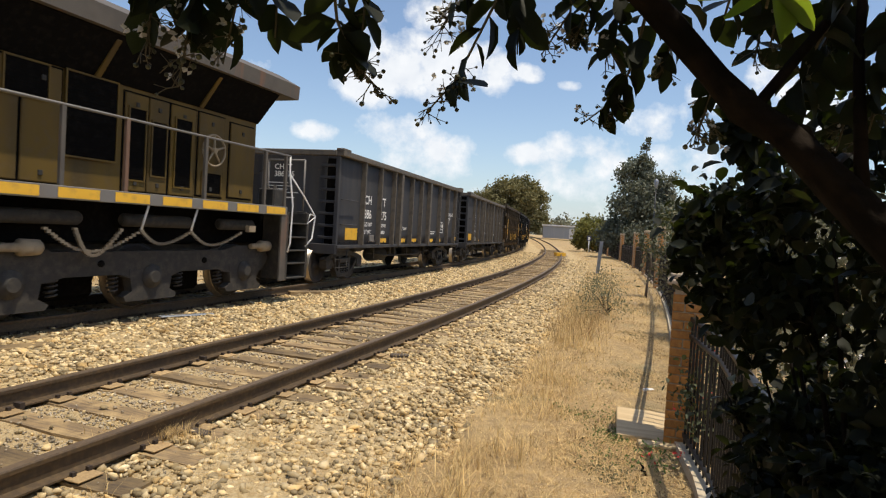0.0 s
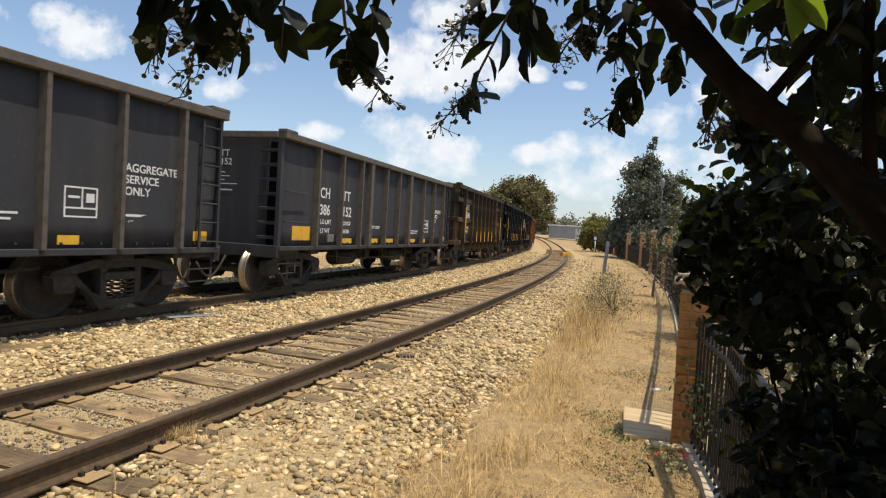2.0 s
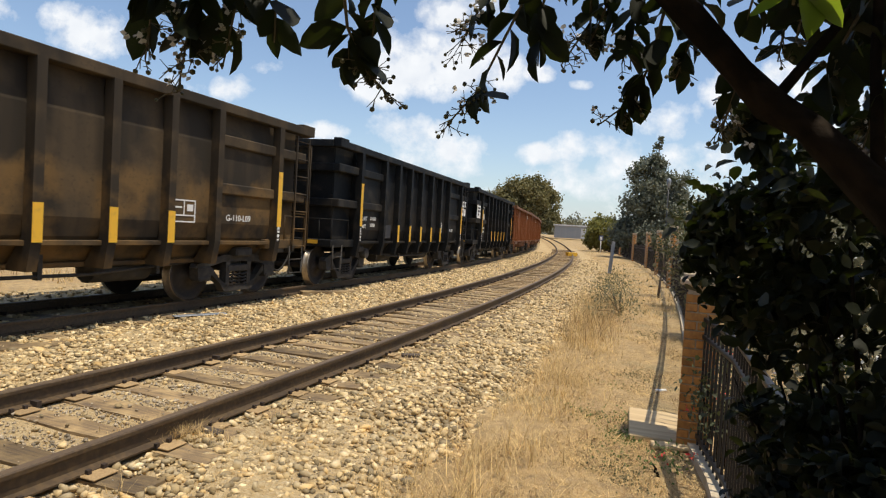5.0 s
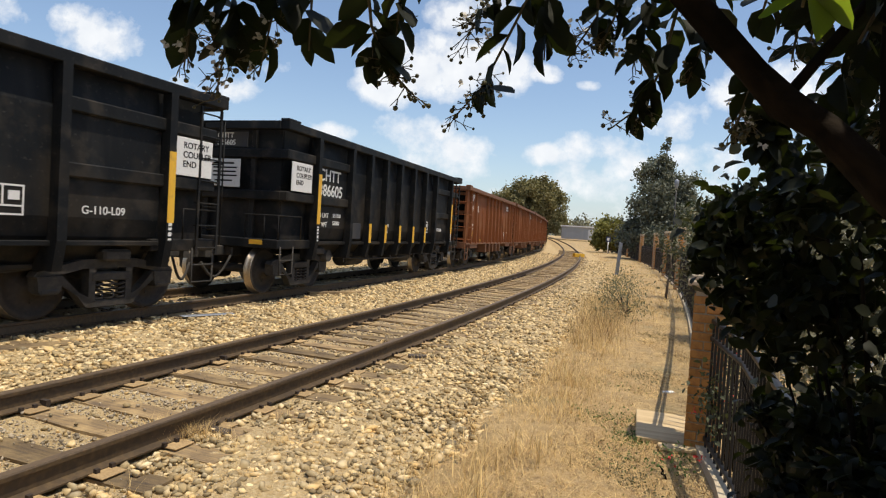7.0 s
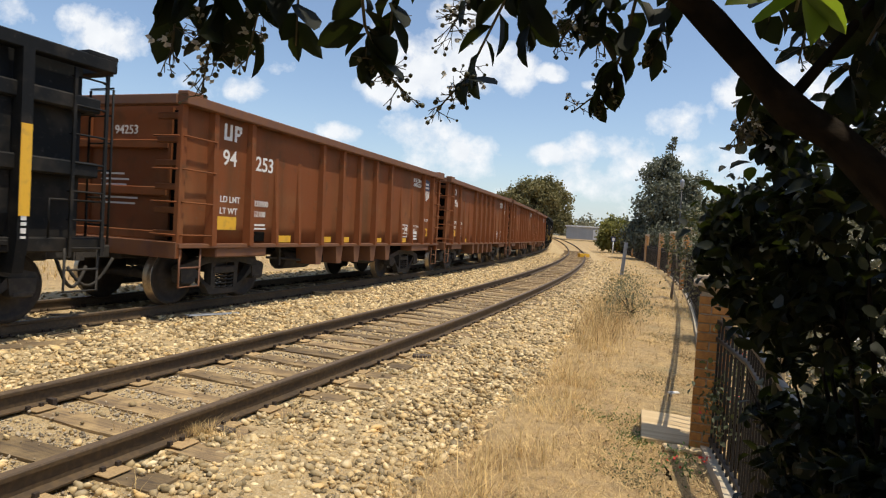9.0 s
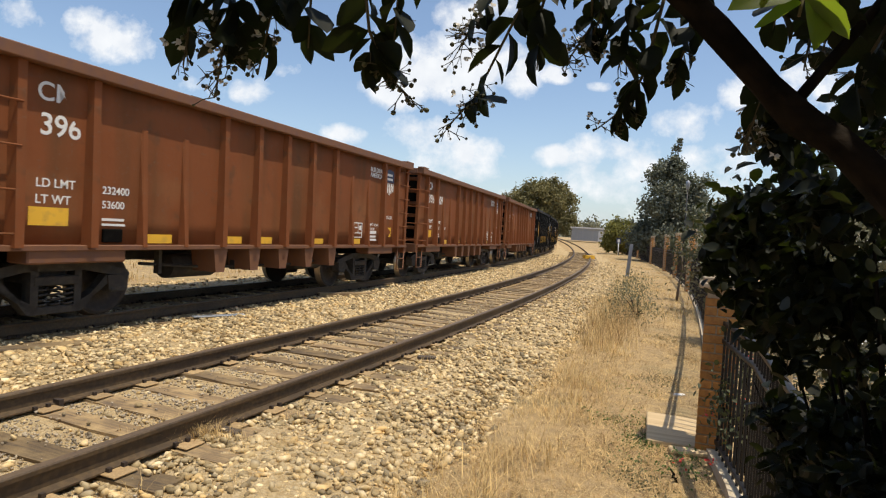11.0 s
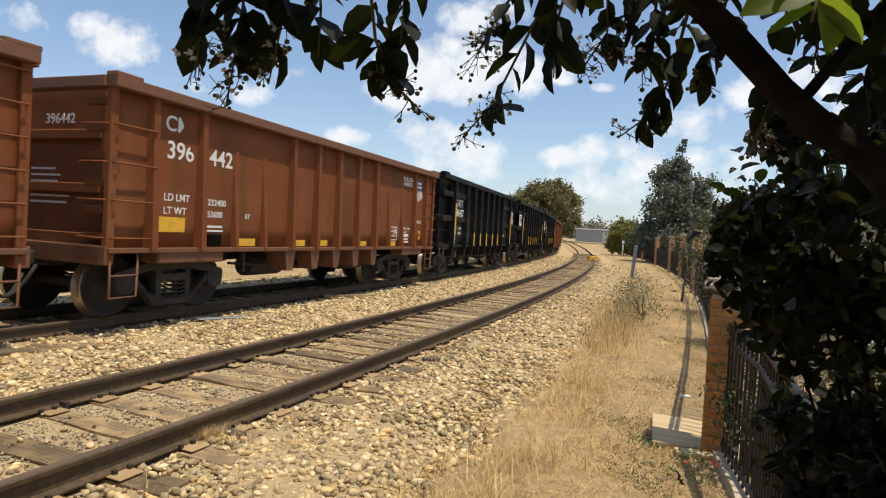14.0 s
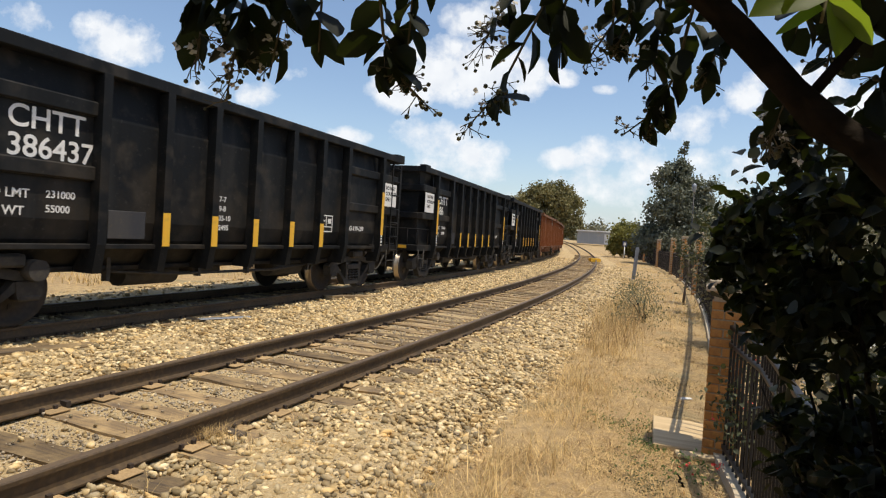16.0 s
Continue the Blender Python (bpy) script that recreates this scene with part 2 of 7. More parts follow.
def lathe(bm, profile, seg=24, mat=0):
    """(radius, y) pairs spun about the y axis."""
    rings = [[bm.verts.new((r * math.cos(k * 2 * math.pi / seg), y, r * math.sin(k * 2 * math.pi / seg))) for k in range(seg)] for r, y in profile]
    for r0, r1 in zip(rings, rings[1:]):
        for k in range(seg):
            f = bm.faces.new((r0[k], r0[(k + 1) % seg], r1[(k + 1) % seg], r1[k]))
            f.smooth, f.material_index = True, mat
    for ring, fl in ((rings[0], False), (rings[-1], True)):
        bm.faces.new(list(reversed(ring)) if fl else ring).material_index = mat
    bmesh.ops.recalc_face_normals(bm, faces=bm.faces[:])
    return bm


# ---------------------------------------------------------------- the line of the tracks
RAIL_Z = 0.17
STEP = 0.25
SS = np.arange(-60, 300, STEP)
CURV = np.where(SS < -15, 0.003, np.where(SS < 0, 0.005245, np.where(SS < 50, 0.005245 - 7.2538e-5 * SS, 0.0016)))
HEAD = 0.402573 - np.cumsum(CURV) * STEP
HEAD += 0.402573 - np.interp(0, SS, HEAD)
CX = np.cumsum(np.sin(HEAD)) * STEP
CY = np.cumsum(np.cos(HEAD)) * STEP
CX += -4.502 - np.interp(0, SS, CX)
CY -= np.interp(0, SS, CY)
GAP = 4.358                    # between the two tracks' centres
MX, MY = CX - GAP * np.cos(HEAD), CY + GAP * np.sin(HEAD)
MS = np.concatenate([[0], np.cumsum(np.hypot(np.diff(MX), np.diff(MY)))])
MS -= np.interp(0, SS, MS)


def at(s, lat=0.0):
    """The place on the ground beside the near track: metres along it and to its right; with the heading."""
    h = np.interp(s, SS, HEAD)
    return np.interp(s, SS, CX) + lat * np.cos(h), np.interp(s, SS, CY) - lat * np.sin(h), h


def main_at(s):
    return np.interp(s, MS, MX), np.interp(s, MS, MY), np.interp(s, MS, HEAD)


def along(x, y):
    """Metres along the near track and to its right of places x, y (arrays)."""
    x, y = np.atleast_1d(x), np.atleast_1d(y)
    s = np.clip(y / np.cos(0.3), -50, 290)
    for _ in range(6):
        px, py, h = at(s)
        s = np.clip(s + (x - px) * np.sin(h) + (y - py) * np.cos(h), -55, 295)
    px, py, h = at(s)
    return s, (x - px) * np.cos(h) - (y - py) * np.sin(h)


# ---------------------------------------------------------------- ground and tracks
def ground_z(x, y):
    """Height of the bare ground: near level, rising gently far ahead, with a low bank by the shed."""
    x, y = np.asarray(x, float), np.asarray(y, float)
    r = np.hypot(x, y)
    z = -0.06 + np.clip((r - 70) / 100, 0, 1) ** 1.3 * 2.0
    s, lat = along(x.ravel(), y.ravel())
    lat = lat.reshape(x.shape)
    z += 0.05 * np.exp(-((lat - 3.4) / 0.9) ** 2) - 0.05 * np.exp(-((lat - 2.2) / 0.6) ** 2)
    return z


def build_ground():
    rr = np.concatenate([np.linspace(0, 12, 70), np.geomspace(12.3, 1800, 90)])
    aa = np.linspace(0, 2 * np.pi, 241)[:-1]
    R, A = np.meshgrid(rr, aa, indexing="ij")
    X, Y = R * np.sin(A), R * np.cos(A)
    Z = ground_z(X, Y)
    for i in range(X.shape[0]):
        for j in range(X.shape[1]):
            if R[i, j] < 60:
                Z[i, j] += 0.035 * noise.noise((X[i, j] * 0.9, Y[i, j] * 0.9, 0)) + 0.02 * noise.noise((X[i, j] * 2.6, Y[i, j] * 2.6, 3))
    n, m = X.shape
    V = np.stack([X.ravel(), Y.ravel(), Z.ravel()], 1)
    F = []
    for i in range(n - 1):
        a = i * m + np.arange(m)
        b = i * m + (np.arange(m) + 1) % m
        F.append(np.stack([a, b, b + m, a + m], 1)[:, ::-1])
    ob = raw("ground", V, np.concatenate(F), M["dirt"], smooth=True)
    tagged(ob, "dry sandy ground with trampled straw-coloured grass", "ground", kind="structure")


def ribbon(name, profile, s0, s1, step, mat, parent=None, label="", base=0.0, rough=0.0):
    """A profile of (lateral, height) swept along the near track's line."""
    ss = np.arange(s0, s1 + 1e-6, step)
    V, k = [], len(profile)
    for s in ss:
        for lat, z in profile:
            x, y, h = at(s, lat)
            zz = z
            if rough:
                zz += rough * noise.noise((x * 2.3, y * 2.3, 5)) + rough * 0.5 * noise.noise((x * 7, y * 7, 2))
            V.append((x, y, zz + base + max(0.0, (s - 75) / 100) ** 1.3 * 2.0))
    F = [(i * k + j, i * k + j + 1, (i + 1) * k + j + 1, (i + 1) * k + j) for i in range(len(ss) - 1) for j in range(k - 1)]
    F = [f[::-1] for f in F]
    return raw(name, V, F, mat, parent, label)


def rail_mesh(lat, s0, s1):
    """Rail section: foot, web, head, swept along the line."""
    prof = [(-0.07, 0.0), (-0.07, 0.012), (-0.014, 0.028), (-0.010, 0.118), (-0.036, 0.128), (-0.037, 0.155), (-0.030, 0.164), (0.030, 0.164),
            (0.037, 0.155), (0.036, 0.128), (0.010, 0.118), (0.014, 0.028), (0.07, 0.012), (0.07, 0.0)]
    bm = bmesh.new()
    rings = []
    for s in np.arange(s0, s1, 1.0):
        ring = []
        for l, z in prof:
            x, y, h = at(s, lat + l)
            ring.append(bm.verts.new((x, y, z + 0.006 + max(0.0, (s - 75) / 100) ** 1.3 * 2.0)))
        rings.append(ring)
    for a, b in zip(rings, rings[1:]):
        for i in range(len(prof) - 1):
            f = bm.faces.new((a[i], a[i + 1], b[i + 1], b[i]))
            f.material_index = 1 if i == 6 else 0
    bm.faces.new(rings[0])
    bm.faces.new(list(reversed(rings[-1])))
    bmesh.ops.recalc_face_normals(bm, faces=bm.faces[:])
    return bm


def build_track(name, off, ties, tie_z, label):
    track = tagged(new(name), label, "railway track", kind="structure")
    for l in (-0.753, 0.753):
        part("rail", rail_mesh(off + l, -14, 170), [M["rail"], M["rail_top"]], track)
    rng = random.Random(5)
    meshes = []
    for k in range(5):
        bm = bmesh.new()
        box(bm, -1.3, 1.3, -0.112, 0.112, -0.16, 0.0)
        bmesh.ops.subdivide_edges(bm, edges=[e for e in bm.edges if abs(e.verts[0].co.x - e.verts[1].co.x) > 1], cuts=5)
        for v in bm.verts:
            e = 0.03 if abs(v.co.x) > 1.2 else 0.008
            v.co += Vector((rng.uniform(-e, e), rng.uniform(-0.012, 0.012), rng.uniform(-0.012, 0.004) if v.co.z > -0.05 else 0))
        me = bpy.data.meshes.new("tie")
        bm.to_mesh(me)
        bm.free()
        me.materials.append(M["tie"])
        meshes.append(me)
    bm = boxes([(-0.19, 0.19, -0.09, 0.09, 0.0, 0.012)], 0.004)
    plate = bpy.data.meshes.new("tie_plate")
    bm.to_mesh(plate)
    bm.free()
    plate.materials.append(M["plate"])
    for s in ties:
        s2 = s + rng.uniform(-0.05, 0.05)
        x, y, h = at(s2, off + rng.uniform(-0.06, 0.06))
        ob = new("tie", rng.choice(meshes))
        ob.parent = track
        ob.matrix_basis = pose(x, y, tie_z + rng.uniform(-0.012, 0.006), rng.uniform(-1, 1), rng.uniform(-0.4, 0.4), -math.degrees(h) + rng.uniform(-2, 2))
        if s2 < 24 and off == 0:
            for l in (-0.753, 0.753):
                x, y, h = at(s2, off + l)
                ob = new("tie_plate", plate)
                ob.parent = track
                ob.matrix_basis = pose(x, y, 0.0, 0, 0, -math.degrees(h))
    # anchors and spikes along the foot of the rails
    bm = bmesh.new()
    for s in ties:
        if s > 26:
            break
        for l in (-0.753, 0.753):
            for side in (-1, 1):
                for ds in (-0.05, 0.06):
                    x, y, h = at(s + ds, off + l + side * 0.085)
                    vs = box(bm, -0.014, 0.014, -0.014, 0.014, 0.005, 0.04)
                    bmesh.ops.transform(bm, matrix=pose(x, y, 0, 0, 0, -math.degrees(h)), verts=vs)
            if rng.random() < 0.75:
                sd = 1 if l < 0 else -1
                x, y, h = at(s + 0.15, off + l + sd * 0.07)
                vs = box(bm, -0.03, 0.05, -0.02, 0.02, 0.0, 0.05)
                bmesh.ops.transform(bm, matrix=pose(x, y, 0.006, 0, 0, -math.degrees(h)), verts=vs)
    part("spikes", bm, M["spike"], track, "rusted rail spikes and anchors")
    return track


build_ground()
tagged(ribbon("ballast_bed", [(-8.2, -0.14), (-7.3, 0.0), (-6.2, 0.02), (-5.6, -0.015), (-3.0, -0.015), (-2.5, 0.03), (-1.6, -0.02), (-1.2, -0.03), (1.0, -0.03), (1.15, -0.012), (1.6, -0.022), (2.3, -0.06), (3.0, -0.12)],
              -16, 175, 0.5, M["ballast"], rough=0.03), "pale limestone ballast spread under the tracks", "gravel", kind="structure")
build_track("near_track", 0.0, np.arange(-3, 95, 0.53), 0.0, "rusty steel rails on weathered wooden ties, curving siding")
build_track("main_track", -GAP, np.arange(-12, 95, 0.53), 0.0, "rusty steel rails on dark ties under the train")


# ---------------------------------------------------------------- rolling stock: materials
M["slate"] = material("weathered_dark_grey_paint", (0.040, 0.041, 0.046), 0.72, spec=0.25, layers=[
    ("streak", 3.0, 6, 0.45, 0.7, (0.072, 0.066, 0.058), 0.65), ("n", 1.1, 6, 0.5, 0.7, (0.035, 0.036, 0.04), 0.6), ("n", 22, 5, 0.6, 0.75, (0.10, 0.075, 0.05), 0.5)], bump=(5, 3, 0.12, 0.02))
M["black"] = material("dusty_black_paint", (0.0075, 0.0085, 0.0095), 0.62, spec=0.16, layers=[
    ("dust", 1.6, 5, 0.42, 0.62, (0.036, 0.029, 0.021), 0.7),
    ("streak", 2.2, 6, 0.52, 0.72, (0.030, 0.029, 0.027), 0.6), ("n", 2.4, 9, 0.54, 0.68, (0.050, 0.042, 0.032), 0.55), ("n", 18, 5, 0.62, 0.78, (0.065, 0.058, 0.05), 0.5)], bump=(4, 3, 0.25, 0.03))
M["brown"] = material("dust_brown_black_paint", (0.030, 0.024, 0.017), 0.8, spec=0.2, layers=[
    ("dust", 1.4, 5, 0.40, 0.58, (0.17, 0.10, 0.036), 0.85),
    ("streak", 1.8, 6, 0.45, 0.65, (0.085, 0.06, 0.034), 0.7), ("n", 1.3, 6, 0.55, 0.72, (0.11, 0.075, 0.04), 0.6), ("n", 20, 5, 0.55, 0.75, (0.035, 0.028, 0.02), 0.5)], bump=(4, 3, 0.15, 0.03))
M["red"] = material("oxide_red_paint", (0.195, 0.062, 0.020), 0.72, spec=0.2, layers=[
    ("dust", 1.2, 6, 0.44, 0.66, (0.235, 0.105, 0.042), 0.6),
    ("streak", 2.0, 6, 0.46, 0.7, (0.115, 0.050, 0.018), 0.85), ("n", 0.8, 6, 0.5, 0.7, (0.225, 0.085, 0.032), 0.6), ("n", 3.1, 8, 0.58, 0.72, (0.085, 0.048, 0.024), 0.5), ("n", 16, 5, 0.6, 0.75, (0.15, 0.085, 0.05), 0.5)], bump=(4, 3, 0.25, 0.03))
M["dusty"] = material("dusty_chord_paint", (0.105, 0.088, 0.067), 0.75, layers=[("n", 7, 5, 0.45, 0.65, (0.06, 0.052, 0.045), 0.7)])
M["red_dusty"] = material("faded_red_chord", (0.165, 0.07, 0.030), 0.7, layers=[("n", 6, 5, 0.45, 0.65, (0.13, 0.06, 0.04), 0.7)])
M["iron"] = material("grimy_cast_steel", (0.032, 0.029, 0.025), 0.85, 0.05, layers=[("n", 9, 6, 0.45, 0.65, (0.065, 0.055, 0.042), 0.7), ("n", 40, 4, 0.5, 0.7, (0.025, 0.022, 0.02), 0.6)], bump=(50, 4, 0.3, 0.006))
M["tread"] = material("polished_wheel_tread", (0.46, 0.38, 0.28), 0.34, 0.85, layers=[("n", 30, 4, 0.45, 0.7, (0.22, 0.17, 0.12), 0.5)])
M["wheel"] = material("rusty_wheel_face", (0.030, 0.025, 0.021), 0.75, 0.2, layers=[("n", 14, 5, 0.45, 0.65, (0.055, 0.043, 0.033), 0.7)])
M["white"] = material("faded_white_lettering", (0.72, 0.71, 0.68), 0.7, layers=[("n", 25, 4, 0.55, 0.8, (0.45, 0.43, 0.40), 0.6)])
M["yellow"] = material("yellow_reflective_panel", (0.74, 0.42, 0.03), 0.5, layers=[("n", 9, 5, 0.5, 0.75, (0.42, 0.24, 0.05), 0.6)])
M["blue"] = material("dark_blue_emblem", (0.045, 0.055, 0.10), 0.6)
# weathered yellow, with the roof overhang's shade darkened into the colour
M["hood"] = material("weathered_shaded_yellow", (0.115, 0.070, 0.010), 0.65, spec=0.3, layers=[("streak", 2, 6, 0.45, 0.7, (0.060, 0.040, 0.014), 0.85), ("n", 9, 5, 0.55, 0.75, (0.10, 0.066, 0.028), 0.6)], bump=(3, 3, 0.1, 0.02))
M["roof_grey"] = material("weathered_grey_roof", (0.095, 0.082, 0.067), 0.75, layers=[("n", 3, 6, 0.45, 0.65, (0.07, 0.06, 0.05), 0.7), ("streak", 3, 5, 0.6, 0.75, (0.24, 0.10, 0.045), 0.6)])
# louvre black; also stands for shade in end recesses and under the locomotive
M["grille"] = material("louvre_and_shade_black", (0.005, 0.0045, 0.004), 0.9, spec=0.05, layers=[("n", 12, 4, 0.5, 0.7, (0.014, 0.012, 0.010), 0.6)])
M["silver"] = material("silver_grey_walkway", (0.17, 0.16, 0.145), 0.6, 0.1, layers=[("n", 6, 5, 0.45, 0.7, (0.16, 0.14, 0.12), 0.7)])
M["hose"] = material("chain_steel", (0.20, 0.165, 0.12), 0.6, 0.4)
M["tan"] = material("dusty_tan_canister", (0.30, 0.235, 0.15), 0.8, layers=[("n", 8, 4, 0.45, 0.7, (0.16, 0.12, 0.08), 0.7)])


def lettering(text, size, x, y, z, mat, parent, end=False, spread=1.0):
    """Flat letters on the near side (facing +y) or, with end, on the front end (facing +x)."""
    cu = bpy.data.curves.new("lettering", "FONT")
    cu.body, cu.size, cu.extrude, cu.space_line = text, size, 0.002, spread
    cu.offset = size * 0.012
    tmp = bpy.data.objects.new("lettering", cu)
    scene.collection.objects.link(tmp)
    dg = bpy.context.evaluated_depsgraph_get()
    me = bpy.data.meshes.new_from_object(tmp.evaluated_get(dg))
    bpy.data.objects.remove(tmp)
    bpy.data.curves.remove(cu)
    me.name = "lettering"
    me.materials.clear()
    me.materials.append(mat)
    ob = new("lettering", me)
    ob.parent = parent
    ob.matrix_basis = pose(x, y, z, 90, 0, 90 if end else 180)
    return ob


def bars(rows, x, y, z, mat, parent, name="small_print", end=False):
    """Small print too fine to read: plain bars. rows: (offset, drop, width, height)."""
    bm = bmesh.new()
    for dx, dz, w, h in rows:
        if end:
            box(bm, x, x + 0.004, y + dx, y + dx + w, z - dz - h, z - dz)
        else:
            box(bm, x - dx - w, x - dx, y, y + 0.004, z - dz - h, z - dz)
    return part(name, bm, mat, parent)


# ---------------------------------------------------------------- bogies
def wheelset_mesh(r=0.457, hub=1.06):
    bm = bmesh.new()
    prof = [(0.0, -hub), (0.085, -hub), (0.085, -hub + 0.12), (0.075, -0.83), (0.13, -0.83), (0.13, -0.80), (r * 0.78, -0.775), (r * 0.84, -0.815), (r * 0.985, -0.815), (r, -0.80),
            (r + 0.004, -0.72), (r + 0.028, -0.705), (r + 0.028, -0.68), (r * 0.86, -0.672), (0.12, -0.69), (0.08, -0.66)]
    lathe(bm, [p for p in prof] + [(a, -b) for a, b in reversed(prof)], 28)
    for f in bm.faces:
        c = f.calc_center_median()
        if math.hypot(c.x, c.z) > r * 0.97 and abs(c.y) < 0.82:
            f.material_index = 1
    for sgn in (-1, 1):
        for k in range(3):
            a = k * 2 * math.pi / 3
            vs = box(bm, -0.018, 0.018, sgn * hub - 0.012, sgn * hub + 0.012, -0.018, 0.018)
            bmesh.ops.translate(bm, vec=(0.052 * math.cos(a), 0, 0.052 * math.sin(a)), verts=vs)
        vs = box(bm, 0.16, 0.24, sgn * 0.79 - 0.012, sgn * 0.79 + 0.012, -0.02, 0.02)
    me = bpy.data.meshes.new("wheelset")
    bm.to_mesh(me)
    bm.free()
    me.materials.append(M["wheel"])
    me.materials.append(M["tread"])
    return me


WHEELSET = wheelset_mesh()


def share(name, bm, mat):
    me = bpy.data.meshes.new(name)
    bm.to_mesh(me)
    bm.free()
    me.materials.append(mat)
    return me


def put(name, me, parent, m):
    ob = new(name, me)
    ob.parent = parent
    ob.matrix_basis = m
    return ob


def spring_mesh():
    bm = bmesh.new()
    tube(bm, [(0.07 * math.cos(a), 0.07 * math.sin(a), 0.25 * a / (8 * math.pi)) for a in np.linspace(0, 8 * math.pi, 40)], 0.015, 5)
    return share("spring", bm, M["iron"])


SPRING = spring_mesh()


def build_truck(parent, x, base=1.78):
    """Three-piece freight bogie: bolster with cast side frames, springs, two wheelsets."""
    bm = bmesh.new()
    box(bm, -0.22, 0.22, -1.0, 1.0, 0.50, 0.72, 0.03)
    truck = part("truck", bm, M["iron"], parent, "grimy cast-steel freight bogie")
    truck.matrix_basis = pose(x, 0, 0)
    h = base / 2
    for sg in (-1, 1):
        y0, y1 = sg * 0.97, sg * 1.12
        y0, y1 = min(y0, y1), max(y0, y1)
        bm = bmesh.new()
        prism(bm, [(-h - 0.20, 0.60), (-h - 0.16, 0.66), (-0.45, 0.80), (0.45, 0.80), (h + 0.16, 0.66), (h + 0.20, 0.60), (h + 0.14, 0.55), (0.42, 0.68), (-0.42, 0.68), (-h - 0.14, 0.55)], y0, y1)
        for d in (-1, 1):
            prism(bm, [(d * (h - 0.04), 0.56), (d * (h - 0.18), 0.60), (d * 0.38, 0.16), (d * 0.28, 0.16), (d * 0.28, 0.26), (d * 0.36, 0.30)], y0, y1)
            prism(bm, [(d * 0.24, 0.20), (d * 0.34, 0.20), (d * 0.34, 0.74), (d * 0.24, 0.74)], y0, y1)
            prism(bm, [(d * (h - 0.15), 0.40), (d * (h + 0.15), 0.40), (d * (h + 0.17), 0.60), (d * (h - 0.17), 0.60)], y0 - 0.02, y1 + 0.02)
        box(bm, -0.36, 0.36, y0, y1, 0.14, 0.24, 0.01)
        box(bm, -0.30, 0.30, y0 - 0.01, y1 + 0.015, 0.50, 0.62, 0.015)
        part("side_frame", bm, M["iron"], truck)
        for k in range(3):
            put("spring", SPRING, truck, pose(-0.17 + 0.17 * k, sg * 1.06, 0.25))
        for d in (-1, 1):
            part("bearing_adapter", boxes([(d * h - 0.13, d * h + 0.13, y0 - 0.03, y1 + 0.03, 0.36, 0.44)], 0.02), M["iron"], truck)
    for d in (-1, 1):
        ob = new("wheelset", WHEELSET)
        ob.parent = truck
        ob.matrix_basis = pose(d * h, 0, 0.457)
    return truck


def coupler(parent, x, sg):
    bm = bmesh.new()
    box(bm, min(x, x + sg * 0.55), max(x, x + sg * 0.55), -0.09, 0.09, 0.72, 0.92, 0.02)
    xx = x + sg * 0.55
    prism(bm, [(xx, -0.17), (xx + sg * 0.1, -0.19), (xx + sg * 0.26, -0.08), (xx + sg * 0.22, 0.02), (xx + sg * 0.14, 0.0), (xx + sg * 0.14, 0.16), (xx, 0.17)], 0.70, 0.98, "z")
    pts = [(x + sg * (0.15 + 0.6 * t), 0.32 - 0.2 * t, 0.74 - 0.42 * math.sin(math.pi * min(1, t * 0.9))) for t in np.linspace(0, 1, 9)]
    tube(bm, pts, 0.025, 6)
    return part("coupler", bm, M["iron"], parent, "knuckle coupler with air hose")


def underframe(parent, L, z):
    bm = bmesh.new()
    box(bm, -L / 2, L / 2, -0.28, 0.28, 0.72, z, 0.02)
    for sg in (-1, 1):
        box(bm, sg * (L / 2 - 1.75) - 0.22, sg * (L / 2 - 1.75) + 0.22, -1.25, 1.25, 0.78, z + 0.02, 0.03)
        tube(bm, [(sg * 1.7 - 0.5, 0.75, z - 0.30), (sg * 1.7 + 0.5, 0.75, z - 0.30)], 0.20, 12)
    tube(bm, [(-L / 2 + 2.8, 1.0, z - 0.22), (-1, 1.05, z - 0.34), (1.5, 1.05, z - 0.32), (L / 2 - 2.8, 1.0, z - 0.22)], 0.025, 6)
    tube(bm, [(-L / 2 + 2.8, -0.9, z - 0.26), (L / 2 - 2.8, -0.9, z - 0.3)], 0.025, 6)
    for x in (-2.2, -0.3, 0.9, 2.6):
        box(bm, x - 0.03, x + 0.03, 0.98, 1.08, z - 0.38, z)
    box(bm, 0.2, 0.85, 0.5, 0.9, z - 0.36, z - 0.05, 0.03)
    return part("underframe", bm, M["iron"], parent, "centre sill with brake cylinder and rods")


def ladder(parent, x0, x1, y, z0, z1, n, mat, rails=True):
    bm = bmesh.new()
    for k in range(n):
        z = z0 + (z1 - z0) * k / max(1, n - 1)
        tube(bm, [(x0, y - 0.07, z), (x0, y, z), (x1, y, z), (x1, y - 0.07, z)], 0.013, 6)
    if rails:
        for x in (x0, x1):
            box(bm, x - 0.02, x + 0.02, y - 0.02, y + 0.012, z0 - 0.1, z1 + 0.1)
    return part("ladder", bm, mat, parent)


def rung_ladder_end(parent, x, y0, y1, z0, z1, n, mat):
    """Rungs across the end corner, seen from the front."""
    bm = bmesh.new()
    tube(bm, [(x - 0.06, y0, 0), (x, y0, 0), (x, y1, 0), (x - 0.06, y1, 0)], 0.013, 6)
    rung = share("end_rung", bm, mat)
    for k in range(n):
        put("end_rung", rung, parent, pose(0, 0, z0 + (z1 - z0) * k / max(1, n - 1)))


